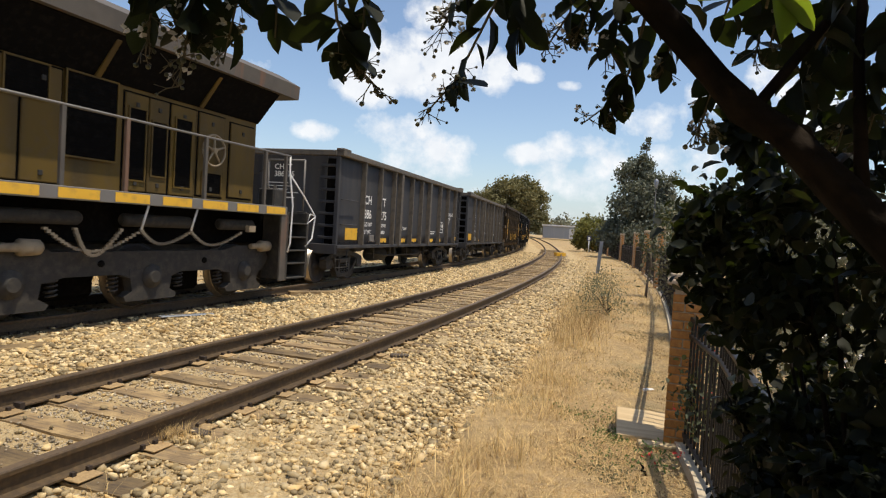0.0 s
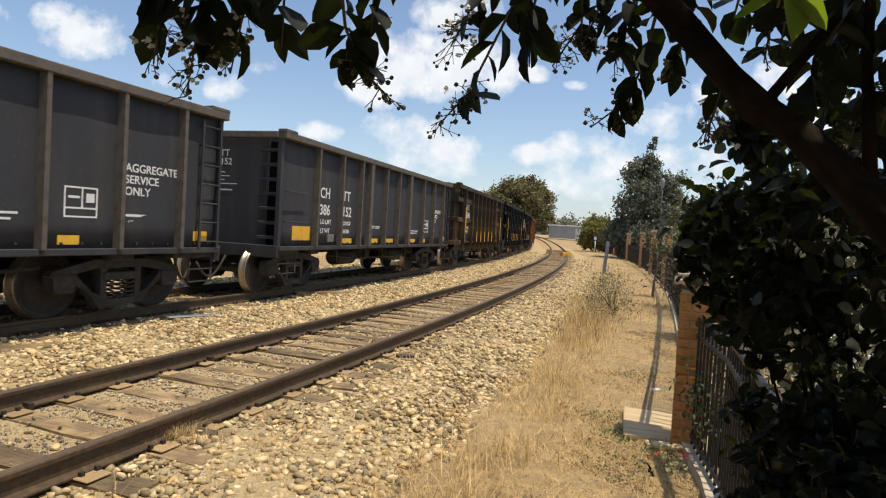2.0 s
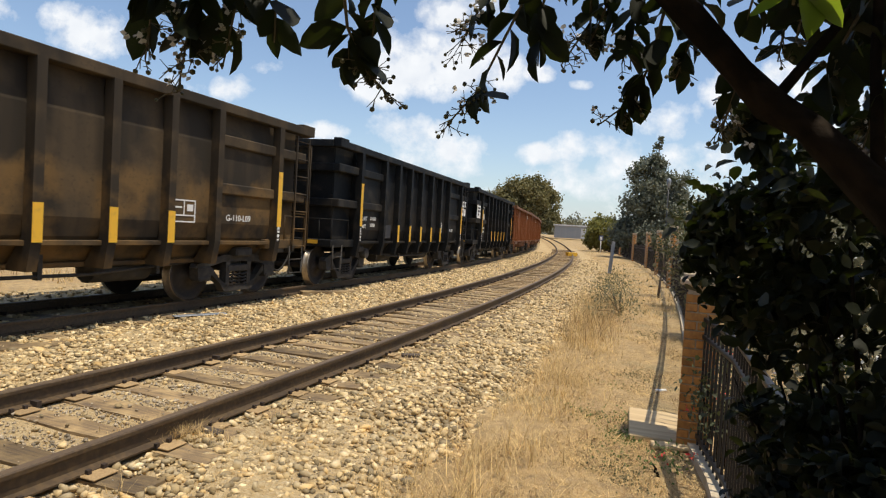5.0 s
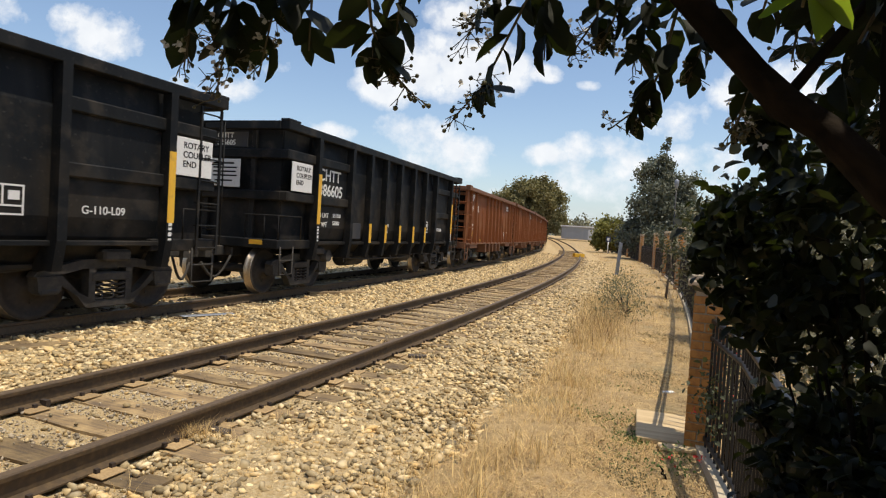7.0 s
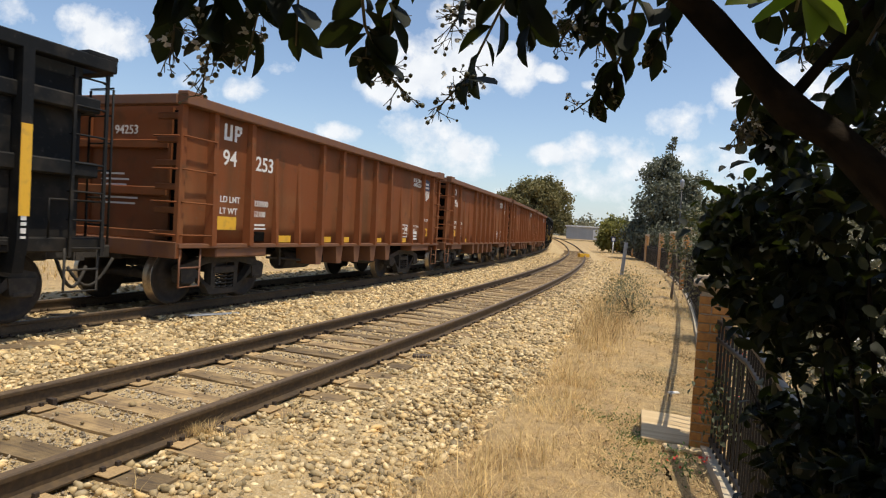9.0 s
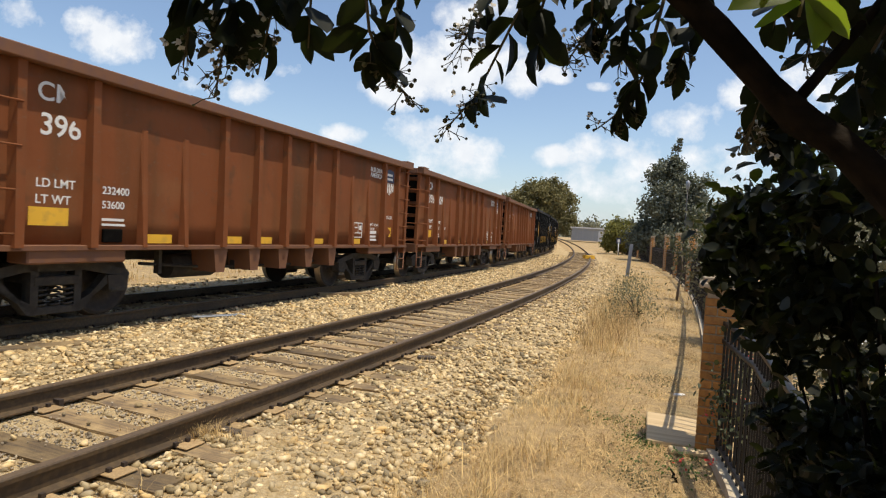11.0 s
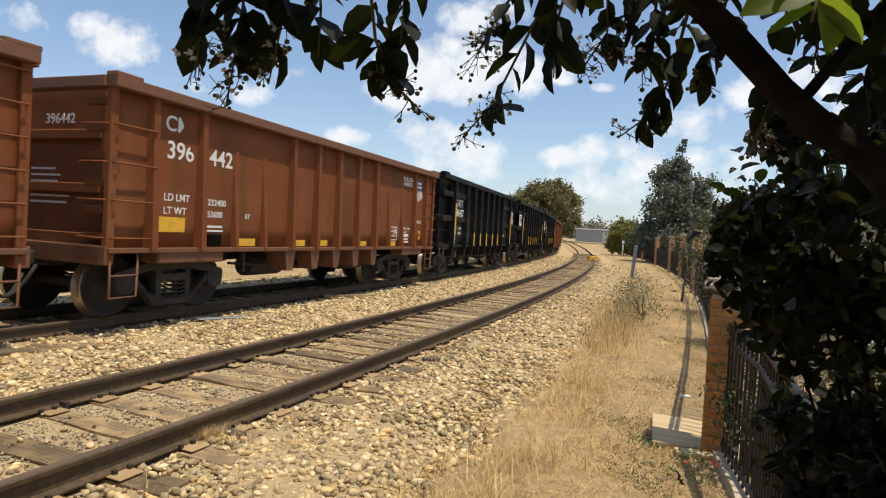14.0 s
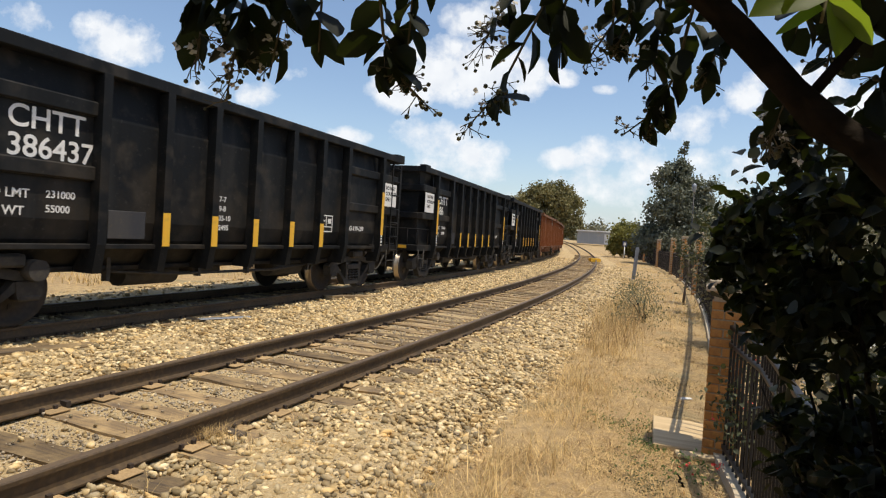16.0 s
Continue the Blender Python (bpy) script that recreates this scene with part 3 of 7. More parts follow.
def stirrup(parent, x0, x1, y, z0, z1, mat):
    bm = bmesh.new()
    tube(bm, [(x0, y, z1), (x0, y, z0), (x1, y, z0), (x1, y, z1)], 0.018, 6)
    tube(bm, [(x0, y, (z0 + z1) / 2), (x1, y, (z0 + z1) / 2)], 0.014, 6)
    return part("stirrup_step", bm, mat, parent)


def shell(car, mat, L, hw, z0, z1, inset=0.0, slope=0.9):
    """Open-topped tub with thin, slightly dented walls and sloped inner ends."""
    t = 0.03
    for sg in (-1, 1):
        bm = bmesh.new()
        n, m = 40, 6
        grid = []
        for face in (1, -1):
            rows = []
            for i in range(n + 1):
                x = -L / 2 + L * i / n
                rows.append([bm.verts.new((x, sg * hw + face * sg * t / 2 + 0.012 * noise.noise((x * 1.3, z0 + k * 0.5, sg * 3)) * (0 < k < m), z0 + (z1 - z0) * k / m)) for k in range(m + 1)])
            grid.append(rows)
            for i in range(n):
                for k in range(m):
                    bm.faces.new((rows[i][k], rows[i + 1][k], rows[i + 1][k + 1], rows[i][k + 1])).smooth = True
        a, b = grid
        for i in range(n):
            for k in (0, m):
                bm.faces.new((a[i][k], a[i + 1][k], b[i + 1][k], b[i][k]))
        for i in (0, n):
            for k in range(m):
                bm.faces.new((a[i][k], a[i][k + 1], b[i][k + 1], b[i][k]))
        bmesh.ops.recalc_face_normals(bm, faces=bm.faces[:])
        part("side_wall", bm, mat, car)
        x = sg * (L / 2 - inset)
        part("end_wall", boxes([(x - t / 2, x + t / 2, -hw + 0.02, hw - 0.02, z0, z1)]), mat, car)
        bm = bmesh.new()
        prism(bm, [(x - sg * 0.05, z1 - 0.3), (x - sg * slope, z0 + 0.05), (x - sg * (slope + 0.04), z0 + 0.05), (x - sg * 0.1, z1 - 0.3)], -hw + 0.02, hw - 0.02)
        part("slope_sheet", bm, mat, car)
    part("floor_sheet", boxes([(-L / 2 + 0.02, L / 2 - 0.02, -hw + 0.02, hw - 0.02, z0, z0 + 0.05)]), mat, car)


def chord(L, hw, z, w=0.13, h=0.14):
    bm = bmesh.new()
    for sg in (-1, 1):
        y = sg * hw
        box(bm, -L / 2 - 0.03, L / 2 + 0.03, y - w * 0.75, y + w * 0.55, z - h, z, 0.012)
        x = sg * L / 2
        box(bm, x - w * 0.8, x + w * 0.4, -hw + 0.1, hw - 0.1, z - h, z, 0.012)
        for s2 in (-1, 1):
            box(bm, sg * L / 2 - 0.38 if sg > 0 else sg * L / 2 - 0.04, sg * L / 2 + 0.04 if sg > 0 else sg * L / 2 + 0.38, s2 * hw - 0.11, s2 * hw + 0.085, z - 0.01, z + 0.05, 0.01)
    return bm


# ---------------------------------------------------------------- the three kinds of gondola
def gondola_grey():
    L, top, z0, hw = 11.6, 3.24, 0.93, 1.36
    car = tagged(new("aggregate_gondola"), "dark grey steel aggregate gondola with vertical side posts", "railway car", "cars of the train")
    shell(car, M["slate"], L, hw, z0, top - 0.05, 0.35)
    part("top_chord", chord(L, hw + 0.07, top, 0.15, 0.13), M["dusty"], car, "dusty brown top rim")
    bm = bmesh.new()
    for sg in (-1, 1):
        box(bm, -L / 2, L / 2, sg * 1.40 - 0.05, sg * 1.40 + 0.05, z0 - 0.04, z0 + 0.05, 0.01)
        box(bm, sg * L / 2 - 0.06, sg * L / 2 + 0.02, -1.40, 1.40, z0 - 0.18, z0 + 0.06, 0.01)
    part("side_sill", bm, M["slate"], car)
    bm = bmesh.new()
    for k in range(40):
        x = -L / 2 + 0.25 + k * (L - 0.5) / 39
        box(bm, x - 0.014, x + 0.014, 1.385, 1.412, z0 + 0.10, z0 + 0.128)
    tagged(part("rivets", bm, M["slate"], car), kind="stuff")
    thin = bmesh.new()
    prism(thin, [(-0.045, 0.0), (0.045, 0.0), (0.032, 0.13), (-0.032, 0.13)], z0 + 0.04, top - 0.12, "z")
    thin = share("side_post", thin, M["dusty"])
    wide = bmesh.new()
    prism(wide, [(-0.10, 0.0), (0.10, 0.0), (0.085, 0.13), (-0.085, 0.13)], z0 + 0.02, top - 0.12, "z")
    wide = share("side_post", wide, M["dusty"])
    for d, w in ((1.41, 0), (2.57, 0), (3.64, 0), (4.22, 1), (5.28, 0), (6.26, 0), (7.2, 1), (8.5, 0), (9.6, 0), (10.7, 0)):
        for sg in (-1, 1):
            put("side_post", wide if w else thin, car, pose(L / 2 - d, sg * (hw + 0.01), 0, 0, 0, 0 if sg > 0 else 180))
    # corner posts and the recessed rungs of the end
    for sx in (-1, 1):
        for sy in (-1, 1):
            bm = bmesh.new()
            x = sx * (L / 2 - 0.04)
            box(bm, x - 0.05, x + 0.05, sy * 1.36 - 0.05, sy * 1.36 + 0.05, z0 - 0.18, top - 0.1, 0.01)
            part("corner_post", bm, M["slate"], car)
            part("end_post", boxes([(sx * (L / 2 - 0.32) - 0.03, sx * (L / 2 - 0.32) + 0.03, sy * 0.90 - 0.03, sy * 0.90 + 0.03, z0, top - 0.1)]), M["slate"], car)
    for sx in (-1, 1):
        # added black sheet: the recess's shade put in as colour
        part("recess_panel", boxes([(sx * (L / 2 - 0.325) - 0.006, sx * (L / 2 - 0.325) + 0.006, 0.93, 1.31, z0 + 0.02, top - 0.16)]), M["grille"], car, "black sheet standing for the shade behind the end steps")
        for k in range(7):
            z = z0 + 0.18 + k * 0.29
            part("end_step", boxes([(sx * (L / 2 - 0.08) - 0.035, sx * (L / 2 - 0.08) + 0.035, 0.88, 1.33, z, z + 0.07)], 0.012), M["slate"], car)
        build_truck(car, sx * (L / 2 - (1.15 if sx > 0 else 1.65)))
        coupler(car, sx * L / 2, sx)
        bm = bmesh.new()
        box(bm, min(sx * L / 2, sx * (L / 2 - 0.9)), max(sx * L / 2, sx * (L / 2 - 0.9)), -1.36, 1.36, z0 - 0.12, z0 - 0.04, 0.01)
        part("end_platform", bm, M["iron"], car)
    ladder(car, L / 2 - 0.95, L / 2 - 0.12, 1.50, z0 + 0.55, z0 + 1.15, 2, M["slate"], False)
    ladder(car, -L / 2 + 0.10, -L / 2 + 0.50, 1.46, z0 + 0.15, top - 0.3, 7, M["slate"])
    stirrup(car, L / 2 - 0.75, L / 2 - 0.10, 1.36, 0.42, z0 - 0.1, M["iron"])
    stirrup(car, -L / 2 + 0.10, -L / 2 + 0.60, 1.36, 0.42, z0 - 0.1, M["iron"])
    underframe(car, L, z0)
    for d, w, h, z in ((0.55, 0.72, 0.30, 1.10), (2.85, 0.5, 0.12, 1.03), (4.5, 0.5, 0.12, 1.03), (5.5, 0.62, 0.12, 1.03), (7.5, 0.55, 0.12, 1.03), (8.75, 0.3, 0.12, 1.03), (11.05, 0.3, 0.16, 1.08)):
        bm = boxes([(L / 2 - d - w, L / 2 - d, hw + 0.014, hw + 0.02, z, z + h)])
        part("reflector_panel", bm, M["yellow"], car)
    part("defect_card_box", boxes([(L / 2 - 2.35, L / 2 - 2.05, hw, hw + 0.05, 1.06, 1.24)], 0.01), M["silver"], car)
    y = hw + 0.016
    lettering("LD LMT\nLT WT", 0.15, L / 2 - 1.72, y, 1.47, M["white"], car, spread=1.35)
    lettering("225700\n56300", 0.13, L / 2 - 2.86, y, 1.47, M["white"], car, spread=1.5)
    lettering("AGGREGATE\nSERVICE\nONLY", 0.165, L / 2 - 9.72, y, 2.06, M["white"], car, spread=1.0)
    lettering("XXV 11-2001", 0.115, L / 2 - 4.45, y, 1.42, M["white"], car)
    bars([(0, 0, 0.7, 0.028), (0.02, 0.07, 0.6, 0.028)], L / 2 - 7.55, y, 1.42, M["white"], car)
    bars([(0, 0, 0.6, 0.035), (0.05, 0.09, 0.4, 0.03)], L / 2 - 9.75, y, 1.46, M["white"], car)
    placard(car, L / 2 - 8.82, y, 1.38, 0.48, 0.40)
    bars([(0, 0, 0.6, 0.018), (0.02, 0.08, 0.7, 0.016), (0, 0.16, 0.6, 0.016), (0, 0.24, 0.9, 0.016), (0.2, 0.36, 0.6, 0.028)], L / 2 - 0.33, -0.75, 2.45, M["white"], car, end=True)
    return car, L


def placard(car, x, y, z, w, h, back=None):
    """White-edged stencil panel with unreadable cells."""
    if back:
        part("panel_ground", boxes([(x - w, x, y - 0.003, y, z, z + h)]), back, car)
    bm = bmesh.new()
    t = 0.022
    for b in ((x - w, x, z, z + t), (x - w, x, z + h - t, z + h), (x - w, x - w + t, z, z + h), (x - t, x, z, z + h), (x - w * 0.55, x - w * 0.55 + t, z + h * 0.3, z + h), (x - w, x, z + h * 0.28, z + h * 0.28 + t)):
        box(bm, b[0], b[1], y, y + 0.004, b[2], b[3])
    box(bm, x - w * 0.45, x - w * 0.12, y, y + 0.004, z + h * 0.62, z + h * 0.70)
    box(bm, x - w * 0.9, x - w * 0.65, y, y + 0.004, z + h * 0.5, z + h * 0.8)
    part("stencil_panel", bm, M["white"], car)


def gondola_black(body, trim, label):
    L, top, z0, hw = 11.6, 3.40, 1.02, 1.32
    car = tagged(new("rotary_gondola"), label, "railway car", "cars of the train")
    mid = L / 2 - 1.18
    for sg in (-1, 1):
        # bulging tub side between the end sections
        bm = bmesh.new()
        prism(bm, [(sg * (hw - 0.10), top - 0.1), (sg * hw, top - 0.7), (sg * hw, z0 + 0.35), (sg * (hw - 0.06), z0 + 0.10), (sg * (hw - 0.35), z0 - 0.30), (sg * (hw - 0.38), z0 - 0.30), (sg * (hw - 0.16), z0 + 0.2), (sg * (hw - 0.16), top - 0.1)], -mid, mid, "x")
        part("side_wall", bm, body, car)
        for se in (-1, 1):
            x0, x1 = sorted((se * mid, se * (L / 2 - 0.25)))
            part("end_side", boxes([(x0, x1, sg * 1.16 - 0.02, sg * 1.16 + 0.02, z0, top - 0.1)]), body, car)
    for se in (-1, 1):
        x = se * (L / 2 - 0.25)
        part("end_wall", boxes([(x - 0.02, x + 0.02, -1.16, 1.16, z0, top - 0.1)]), body, car)
        bm = bmesh.new()
        prism(bm, [(x - se * 0.1, top - 0.3), (x - se * 1.5, z0 + 0.05), (x - se * 1.55, z0 + 0.05), (x - se * 0.15, top - 0.3)], -1.14, 1.14)
        part("slope_sheet", bm, body, car)
        for yy in (-0.55, 0.55):
            part("end_post", boxes([(x - 0.04 + se * 0.06, x + 0.04 + se * 0.06, yy - 0.05, yy + 0.05, z0, top - 0.12)], 0.01), trim, car)
    part("floor_sheet", boxes([(-L / 2 + 0.5, L / 2 - 0.5, -1.1, 1.1, z0 - 0.04, z0 + 0.04)]), body, car)
    part("top_chord", chord(L, hw + 0.06, top, 0.16, 0.16), trim, car, "dusty top rim")
    # horizontal belts round the end sections
    for se in (-1, 1):
        for z in (2.69, 1.87):
            bm = bmesh.new()
            x0, x1 = sorted((se * (L / 2 - 2.72), se * (L / 2 - 0.12)))
            for sg in (-1, 1):
                box(bm, x0, x1, sg * 1.30 - 0.10, sg * 1.30 + 0.09, z, z + 0.19, 0.02)
            xe = se * (L / 2 - 0.16)
            box(bm, xe - 0.10, xe + 0.05, -1.24, 1.24, z, z + 0.19, 0.02)
            part("end_belt", bm, trim, car, "horizontal stiffening belt")
        bm = bmesh.new()
        x0, x1 = sorted((se * (L / 2 - 1.3), se * (L / 2 + 0.06)))
        box(bm, x0, x1, -1.34, 1.34, z0 - 0.10, z0 + 0.08, 0.015)
        part("end_platform", bm, trim, car)
        bm = bmesh.new()
        xe = se * (L / 2 + 0.02)
        tube(bm, [(xe, 0.55, z0 + 0.08), (xe, 0.55, z0 + 0.55), (xe, 1.32, z0 + 0.55), (xe, 1.32, z0 + 0.08)], 0.016, 6)
        tube(bm, [(xe, 1.0, z0 + 0.08), (xe, 1.0, z0 + 0.55)], 0.014, 6)
        tube(bm, [(xe, 1.32, z0 + 0.55), (xe - se * 0.75, 1.36, z0 + 0.55), (xe - se * 0.75, 1.36, z0 + 0.08)], 0.014, 6)
        part("grab_rail", bm, trim, car)
        stirrup(car, se * (L / 2 - 0.05), se * (L / 2 - 0.5), 1.34, 0.42, z0 - 0.05, M["iron"])
        build_truck(car, se * (L / 2 - (1.2 if se > 0 else 1.75)))
        coupler(car, se * (L / 2 - 0.05), se)
    foot = bmesh.new()
    prism(foot, [(0.0, top - 0.15), (0.17, top - 0.15), (0.17, z0 + 0.05), (0.10, z0 - 0.33), (-0.30, z0 - 0.33), (0.0, z0 + 0.1)], -0.065, 0.065, "x")
    foot = share("side_post", foot, trim)
    for d in (1.2, 2.75, 3.78, 4.75, 5.75, 6.8, 7.82, 8.84, 10.5):
        for sg in (-1, 1):
            put("side_post", foot, car, pose(L / 2 - d, sg * (hw - 0.01), 0, 0, 0, 0 if sg > 0 else 180))
    strip = share("reflector_strip", boxes([(-0.066, 0.066, 0, 0.006, 0, 0.48)]), M["yellow"])
    tall = share("reflector_strip", boxes([(-0.062, 0.062, 0, 0.006, 0, 1.05)]), M["yellow"])
    for d, z, me in ((1.2, 1.45, tall), (3.78, 1.05, strip), (4.75, 1.05, strip), (5.75, 1.05, strip), (6.8, 1.05, strip), (7.82, 1.05, strip), (10.5, 1.35, tall)):
        put("reflector_strip", me, car, pose(L / 2 - d, hw + 0.163, z))
    bm = bmesh.new()
    for sg in (-1, 1):
        box(bm, -mid, mid, sg * (hw - 0.02) - 0.05, sg * (hw - 0.02) + 0.06, z0 - 0.02, z0 + 0.05, 0.01)
        box(bm, -mid, mid, sg * (hw - 0.30) - 0.04, sg * (hw - 0.30) + 0.04, z0 - 0.33, z0 - 0.26, 0.01)
    part("side_sill", bm, trim, car)
    underframe(car, L, z0 - 0.1)
    ladder(car, -L / 2 + 0.05, -L / 2 + 0.48, 1.40, z0 - 0.05, top - 0.3, 7, trim)
    bm = bmesh.new()
    tube(bm, [(-L / 2 - 0.05, 1.38, z0), (-L / 2 - 0.05, 1.38, top - 0.35), (-L / 2 - 0.05, 0.95, top - 0.35), (-L / 2 - 0.05, 0.95, z0)], 0.016, 6)
    for k in range(6):
        tube(bm, [(-L / 2 - 0.05, 0.95, z0 + 0.25 + 0.36 * k), (-L / 2 - 0.05, 1.38, z0 + 0.25 + 0.36 * k)], 0.013, 6)
    part("end_ladder", bm, trim, car)
    y = hw + 0.004
    lettering("LD LMT\nLT WT", 0.15, L / 2 - 1.40, y, 1.60, M["white"], car, spread=1.35)
    lettering("G-110-L09", 0.15, L / 2 - 9.2, y, 1.42, M["white"], car)
    placard(car, L / 2 - 7.95, y, 1.36, 0.52, 0.36)
    part("patch_plate", boxes([(L / 2 - 3.55, L / 2 - 2.95, hw - 0.02, hw + 0.012, 1.14, 1.52)], 0.006), M["slate"], car, "dull grey welded patch plate")
    part("reflector_panel", boxes([(L / 2 + 0.061, L / 2 + 0.066, 0.70, 1.0, z0 - 0.03, z0 + 0.06)]), M["yellow"], car)
    for d in (1.2, 10.5):
        bars([(-0.03, 0, 0.06, 0.03), (-0.03, 0.05, 0.06, 0.05), (-0.03, 0.12, 0.06, 0.04), (-0.03, 0.19, 0.06, 0.06), (-0.03, 0.28, 0.06, 0.03)], L / 2 - d, hw + 0.163, 1.40, M["white"], car, "stencil_strip")
    bm = bmesh.new()
    tube(bm, [(L / 2 - 2.1, 0.95, z0 - 0.28), (L / 2 - 2.1, 1.28, z0 - 0.28)], 0.13, 14)
    part("air_reservoir", bm, M["iron"], car)
    lettering("7-7\n9-8\n35-10\n2495", 0.12, L / 2 - 5.0, y, 1.78, M["white"], car, spread=1.3)
    return car, L


def rotary_panel(car, L, x, y, z, w=0.76, h=0.58):
    """White board that names the end with the turning coupler."""
    p = part("end_board", boxes([(x - w, x, y - 0.02, y, z, z + h)], 0.004), M["white"], car, "white board lettered rotary coupler end")
    lettering("ROTARY\nCOUPLER\nEND", 0.135, x - 0.15, y + 0.002, z + 0.42, M["grille"], p, spread=1.05)
    return p


def gondola_red():
    L, top, z0, hw = 11.45, 3.27, 1.00, 1.34
    car = tagged(new("red_gondola"), "oxide-red steel gondola with tapered side posts", "railway car", "cars of the train")
    shell(car, M["red"], L, hw, z0, top - 0.05, 0.40)
    part("top_chord", chord(L, hw + 0.09, top, 0.16, 0.15), M["red_dusty"], car, "faded red top rim")
    bm = bmesh.new()
    for sg in (-1, 1):
        box(bm, -L / 2, L / 2, sg * 1.40 - 0.06, sg * 1.40 + 0.05, z0 - 0.04, z0 + 0.03, 0.008)
        box(bm, sg * L / 2 - 0.06, sg * L / 2 + 0.02, -1.40, 1.40, z0 - 0.2, z0 + 0.05, 0.01)
    part("side_sill", bm, M["red_dusty"], car)
    post = bmesh.new()
    prism(post, [(0.0, z0), (0.16, z0), (0.15, z0 + 0.4), (0.10, top - 0.14), (0.0, top - 0.14)], -0.085, 0.085, "x")
    for v in post.verts:
        if v.co.y > 0.05:
            v.co.x *= 0.62
    post = share("side_post", post, M["red"])
    rib = bmesh.new()
    prism(rib, [(0.0, z0), (0.12, z0), (0.03, top - 0.65), (0.0, top - 0.6)], -0.07, 0.07, "x")
    for v in rib.verts:
        if v.co.y > 0.02:
            v.co.x *= 0.5
    rib = share("side_rib", rib, M["red"])
    chute = bmesh.new()
    prism(chute, [(-0.16, z0 - 0.04), (0.16, z0 - 0.04), (0.10, z0 - 0.42), (-0.10, z0 - 0.42)], -0.42, 0.06)
    chute = share("post_gusset", chute, M["red_dusty"])
    for sg in (-1, 1):
        turn = 0 if sg > 0 else 180
        for d in (0.70, 1.65, 4.05, 4.92, 5.77, 6.65, 7.55, 9.95, 10.75):
            put("side_post", post, car, pose(L / 2 - d, sg * hw, 0, 0, 0, turn))
        for d in (2.48, 3.25, 8.4, 9.2):
            put("side_rib", rib, car, pose(L / 2 - d, sg * hw, 0, 0, 0, turn))
        for d in (4.05, 4.92, 5.77, 6.65, 7.55):
            put("post_gusset", chute, car, pose(L / 2 - d, sg * 1.36, 0, 0, 0, turn))
    for sx in (-1, 1):
        for sy in (-1, 1):
            part("corner_post", boxes([(sx * (L / 2 - 0.05) - 0.06, sx * (L / 2 - 0.05) + 0.06, sy * 1.36 - 0.05, sy * 1.36 + 0.05, z0 - 0.2, top - 0.12)], 0.012), M["red"], car)
            part("end_post", boxes([(sx * (L / 2 - 0.36) - 0.03, sx * (L / 2 - 0.36) + 0.03, sy * 0.86 - 0.03, sy * 0.86 + 0.03, z0, top - 0.12)]), M["red"], car)
    for sx in (-1, 1):
        # black sheet in place of the shade behind the red car's steps
        part("recess_panel", boxes([(sx * (L / 2 - 0.375) - 0.006, sx * (L / 2 - 0.375) + 0.006, 0.89, 1.30, z0 + 0.06, top - 0.16)]), M["grille"], car, "black sheet standing for the shade behind the end steps")
        for k in range(6):
            z = z0 + 0.12 + k * 0.36
            part("end_step", boxes([(sx * (L / 2 - 0.12) - 0.04, sx * (L / 2 - 0.12) + 0.04, 0.84, 1.33, z, z + 0.10)], 0.012), M["red"], car)
        for z in (1.05, 1.75, 2.5):
            part("end_belt", boxes([(sx * (L / 2 - 0.36) - 0.03, sx * (L / 2 - 0.36) + 0.05, -1.3, 0.84, z, z + 0.14)], 0.012), M["red"], car)
        build_truck(car, sx * (L / 2 - (1.45 if sx > 0 else 2.05)))
        coupler(car, sx * L / 2, sx)
        stirrup(car, sx * (L / 2 - 0.06), sx * (L / 2 - 0.5), 1.40, 0.36, z0 - 0.05, M["red_dusty"])
        bm = bmesh.new()
        a, b = sorted((sx * (L / 2 - 2.2), sx * (L / 2 - 0.85)))
        box(bm, a, b, 1.05, 1.42, z0 - 0.20, z0 - 0.02, 0.02)
        part("end_platform", bm, M["red_dusty"], car)
    ladder(car, L / 2 - 0.70, L / 2 - 0.04, 1.47, z0 + 0.16, top - 0.62, 4, M["red"], False)
    rung_ladder_end(car, L / 2 + 0.04, 0.90, 1.36, z0 + 0.16, top - 0.62, 4, M["red"])
    ladder(car, -L / 2 + 0.06, -L / 2 + 0.56, 1.47, z0 + 0.16, top - 0.25, 6, M["red"], False)
    underframe(car, L, z0 - 0.05)
    for d, w, h, z in ((0.88, 0.50, 0.22, 1.26), (2.55, 0.5, 0.13, 1.05), (4.2, 0.42, 0.12, 1.05), (5.05, 0.42, 0.12, 1.05), (6.9, 0.35, 0.11, 1.05), (8.5, 0.40, 0.12, 1.05), (10.2, 0.36, 0.24, 1.24)):
        part("reflector_panel", boxes([(L / 2 - d - w, L / 2 - d, hw + 0.016, hw + 0.02, z, z + h)]), M["yellow"], car)
    y = hw + 0.017
    lettering("LD LMT\nLT WT", 0.15, L / 2 - 0.95, y, 1.72, M["white"], car, spread=1.3)
    placard(car, L / 2 - 8.55, y, 1.20, 0.42, 0.36, M["blue"])
    lettering("EMPTY LOAD\n1/4 ADJ. BLOCK", 0.085, L / 2 - 9.3, y, 1.5, M["white"], car, spread=1.2)
    bars([(0, 0, 0.4, 0.08), (0.02, 0.12, 0.36, 0.05), (0.02, 0.2, 0.4, 0.05)], L / 2 - 9.32, y, 1.38, M["white"], car)
    lettering("G-110-L11", 0.125, L / 2 - 10.05, y, 1.70, M["white"], car)
    lettering("BUILDING\nAMERICA", 0.155, L / 2 - 9.25, y, 2.84, M["white"], car, spread=0.85)
    bm = bmesh.new()
    x, z = L / 2 - 10.08, 2.28
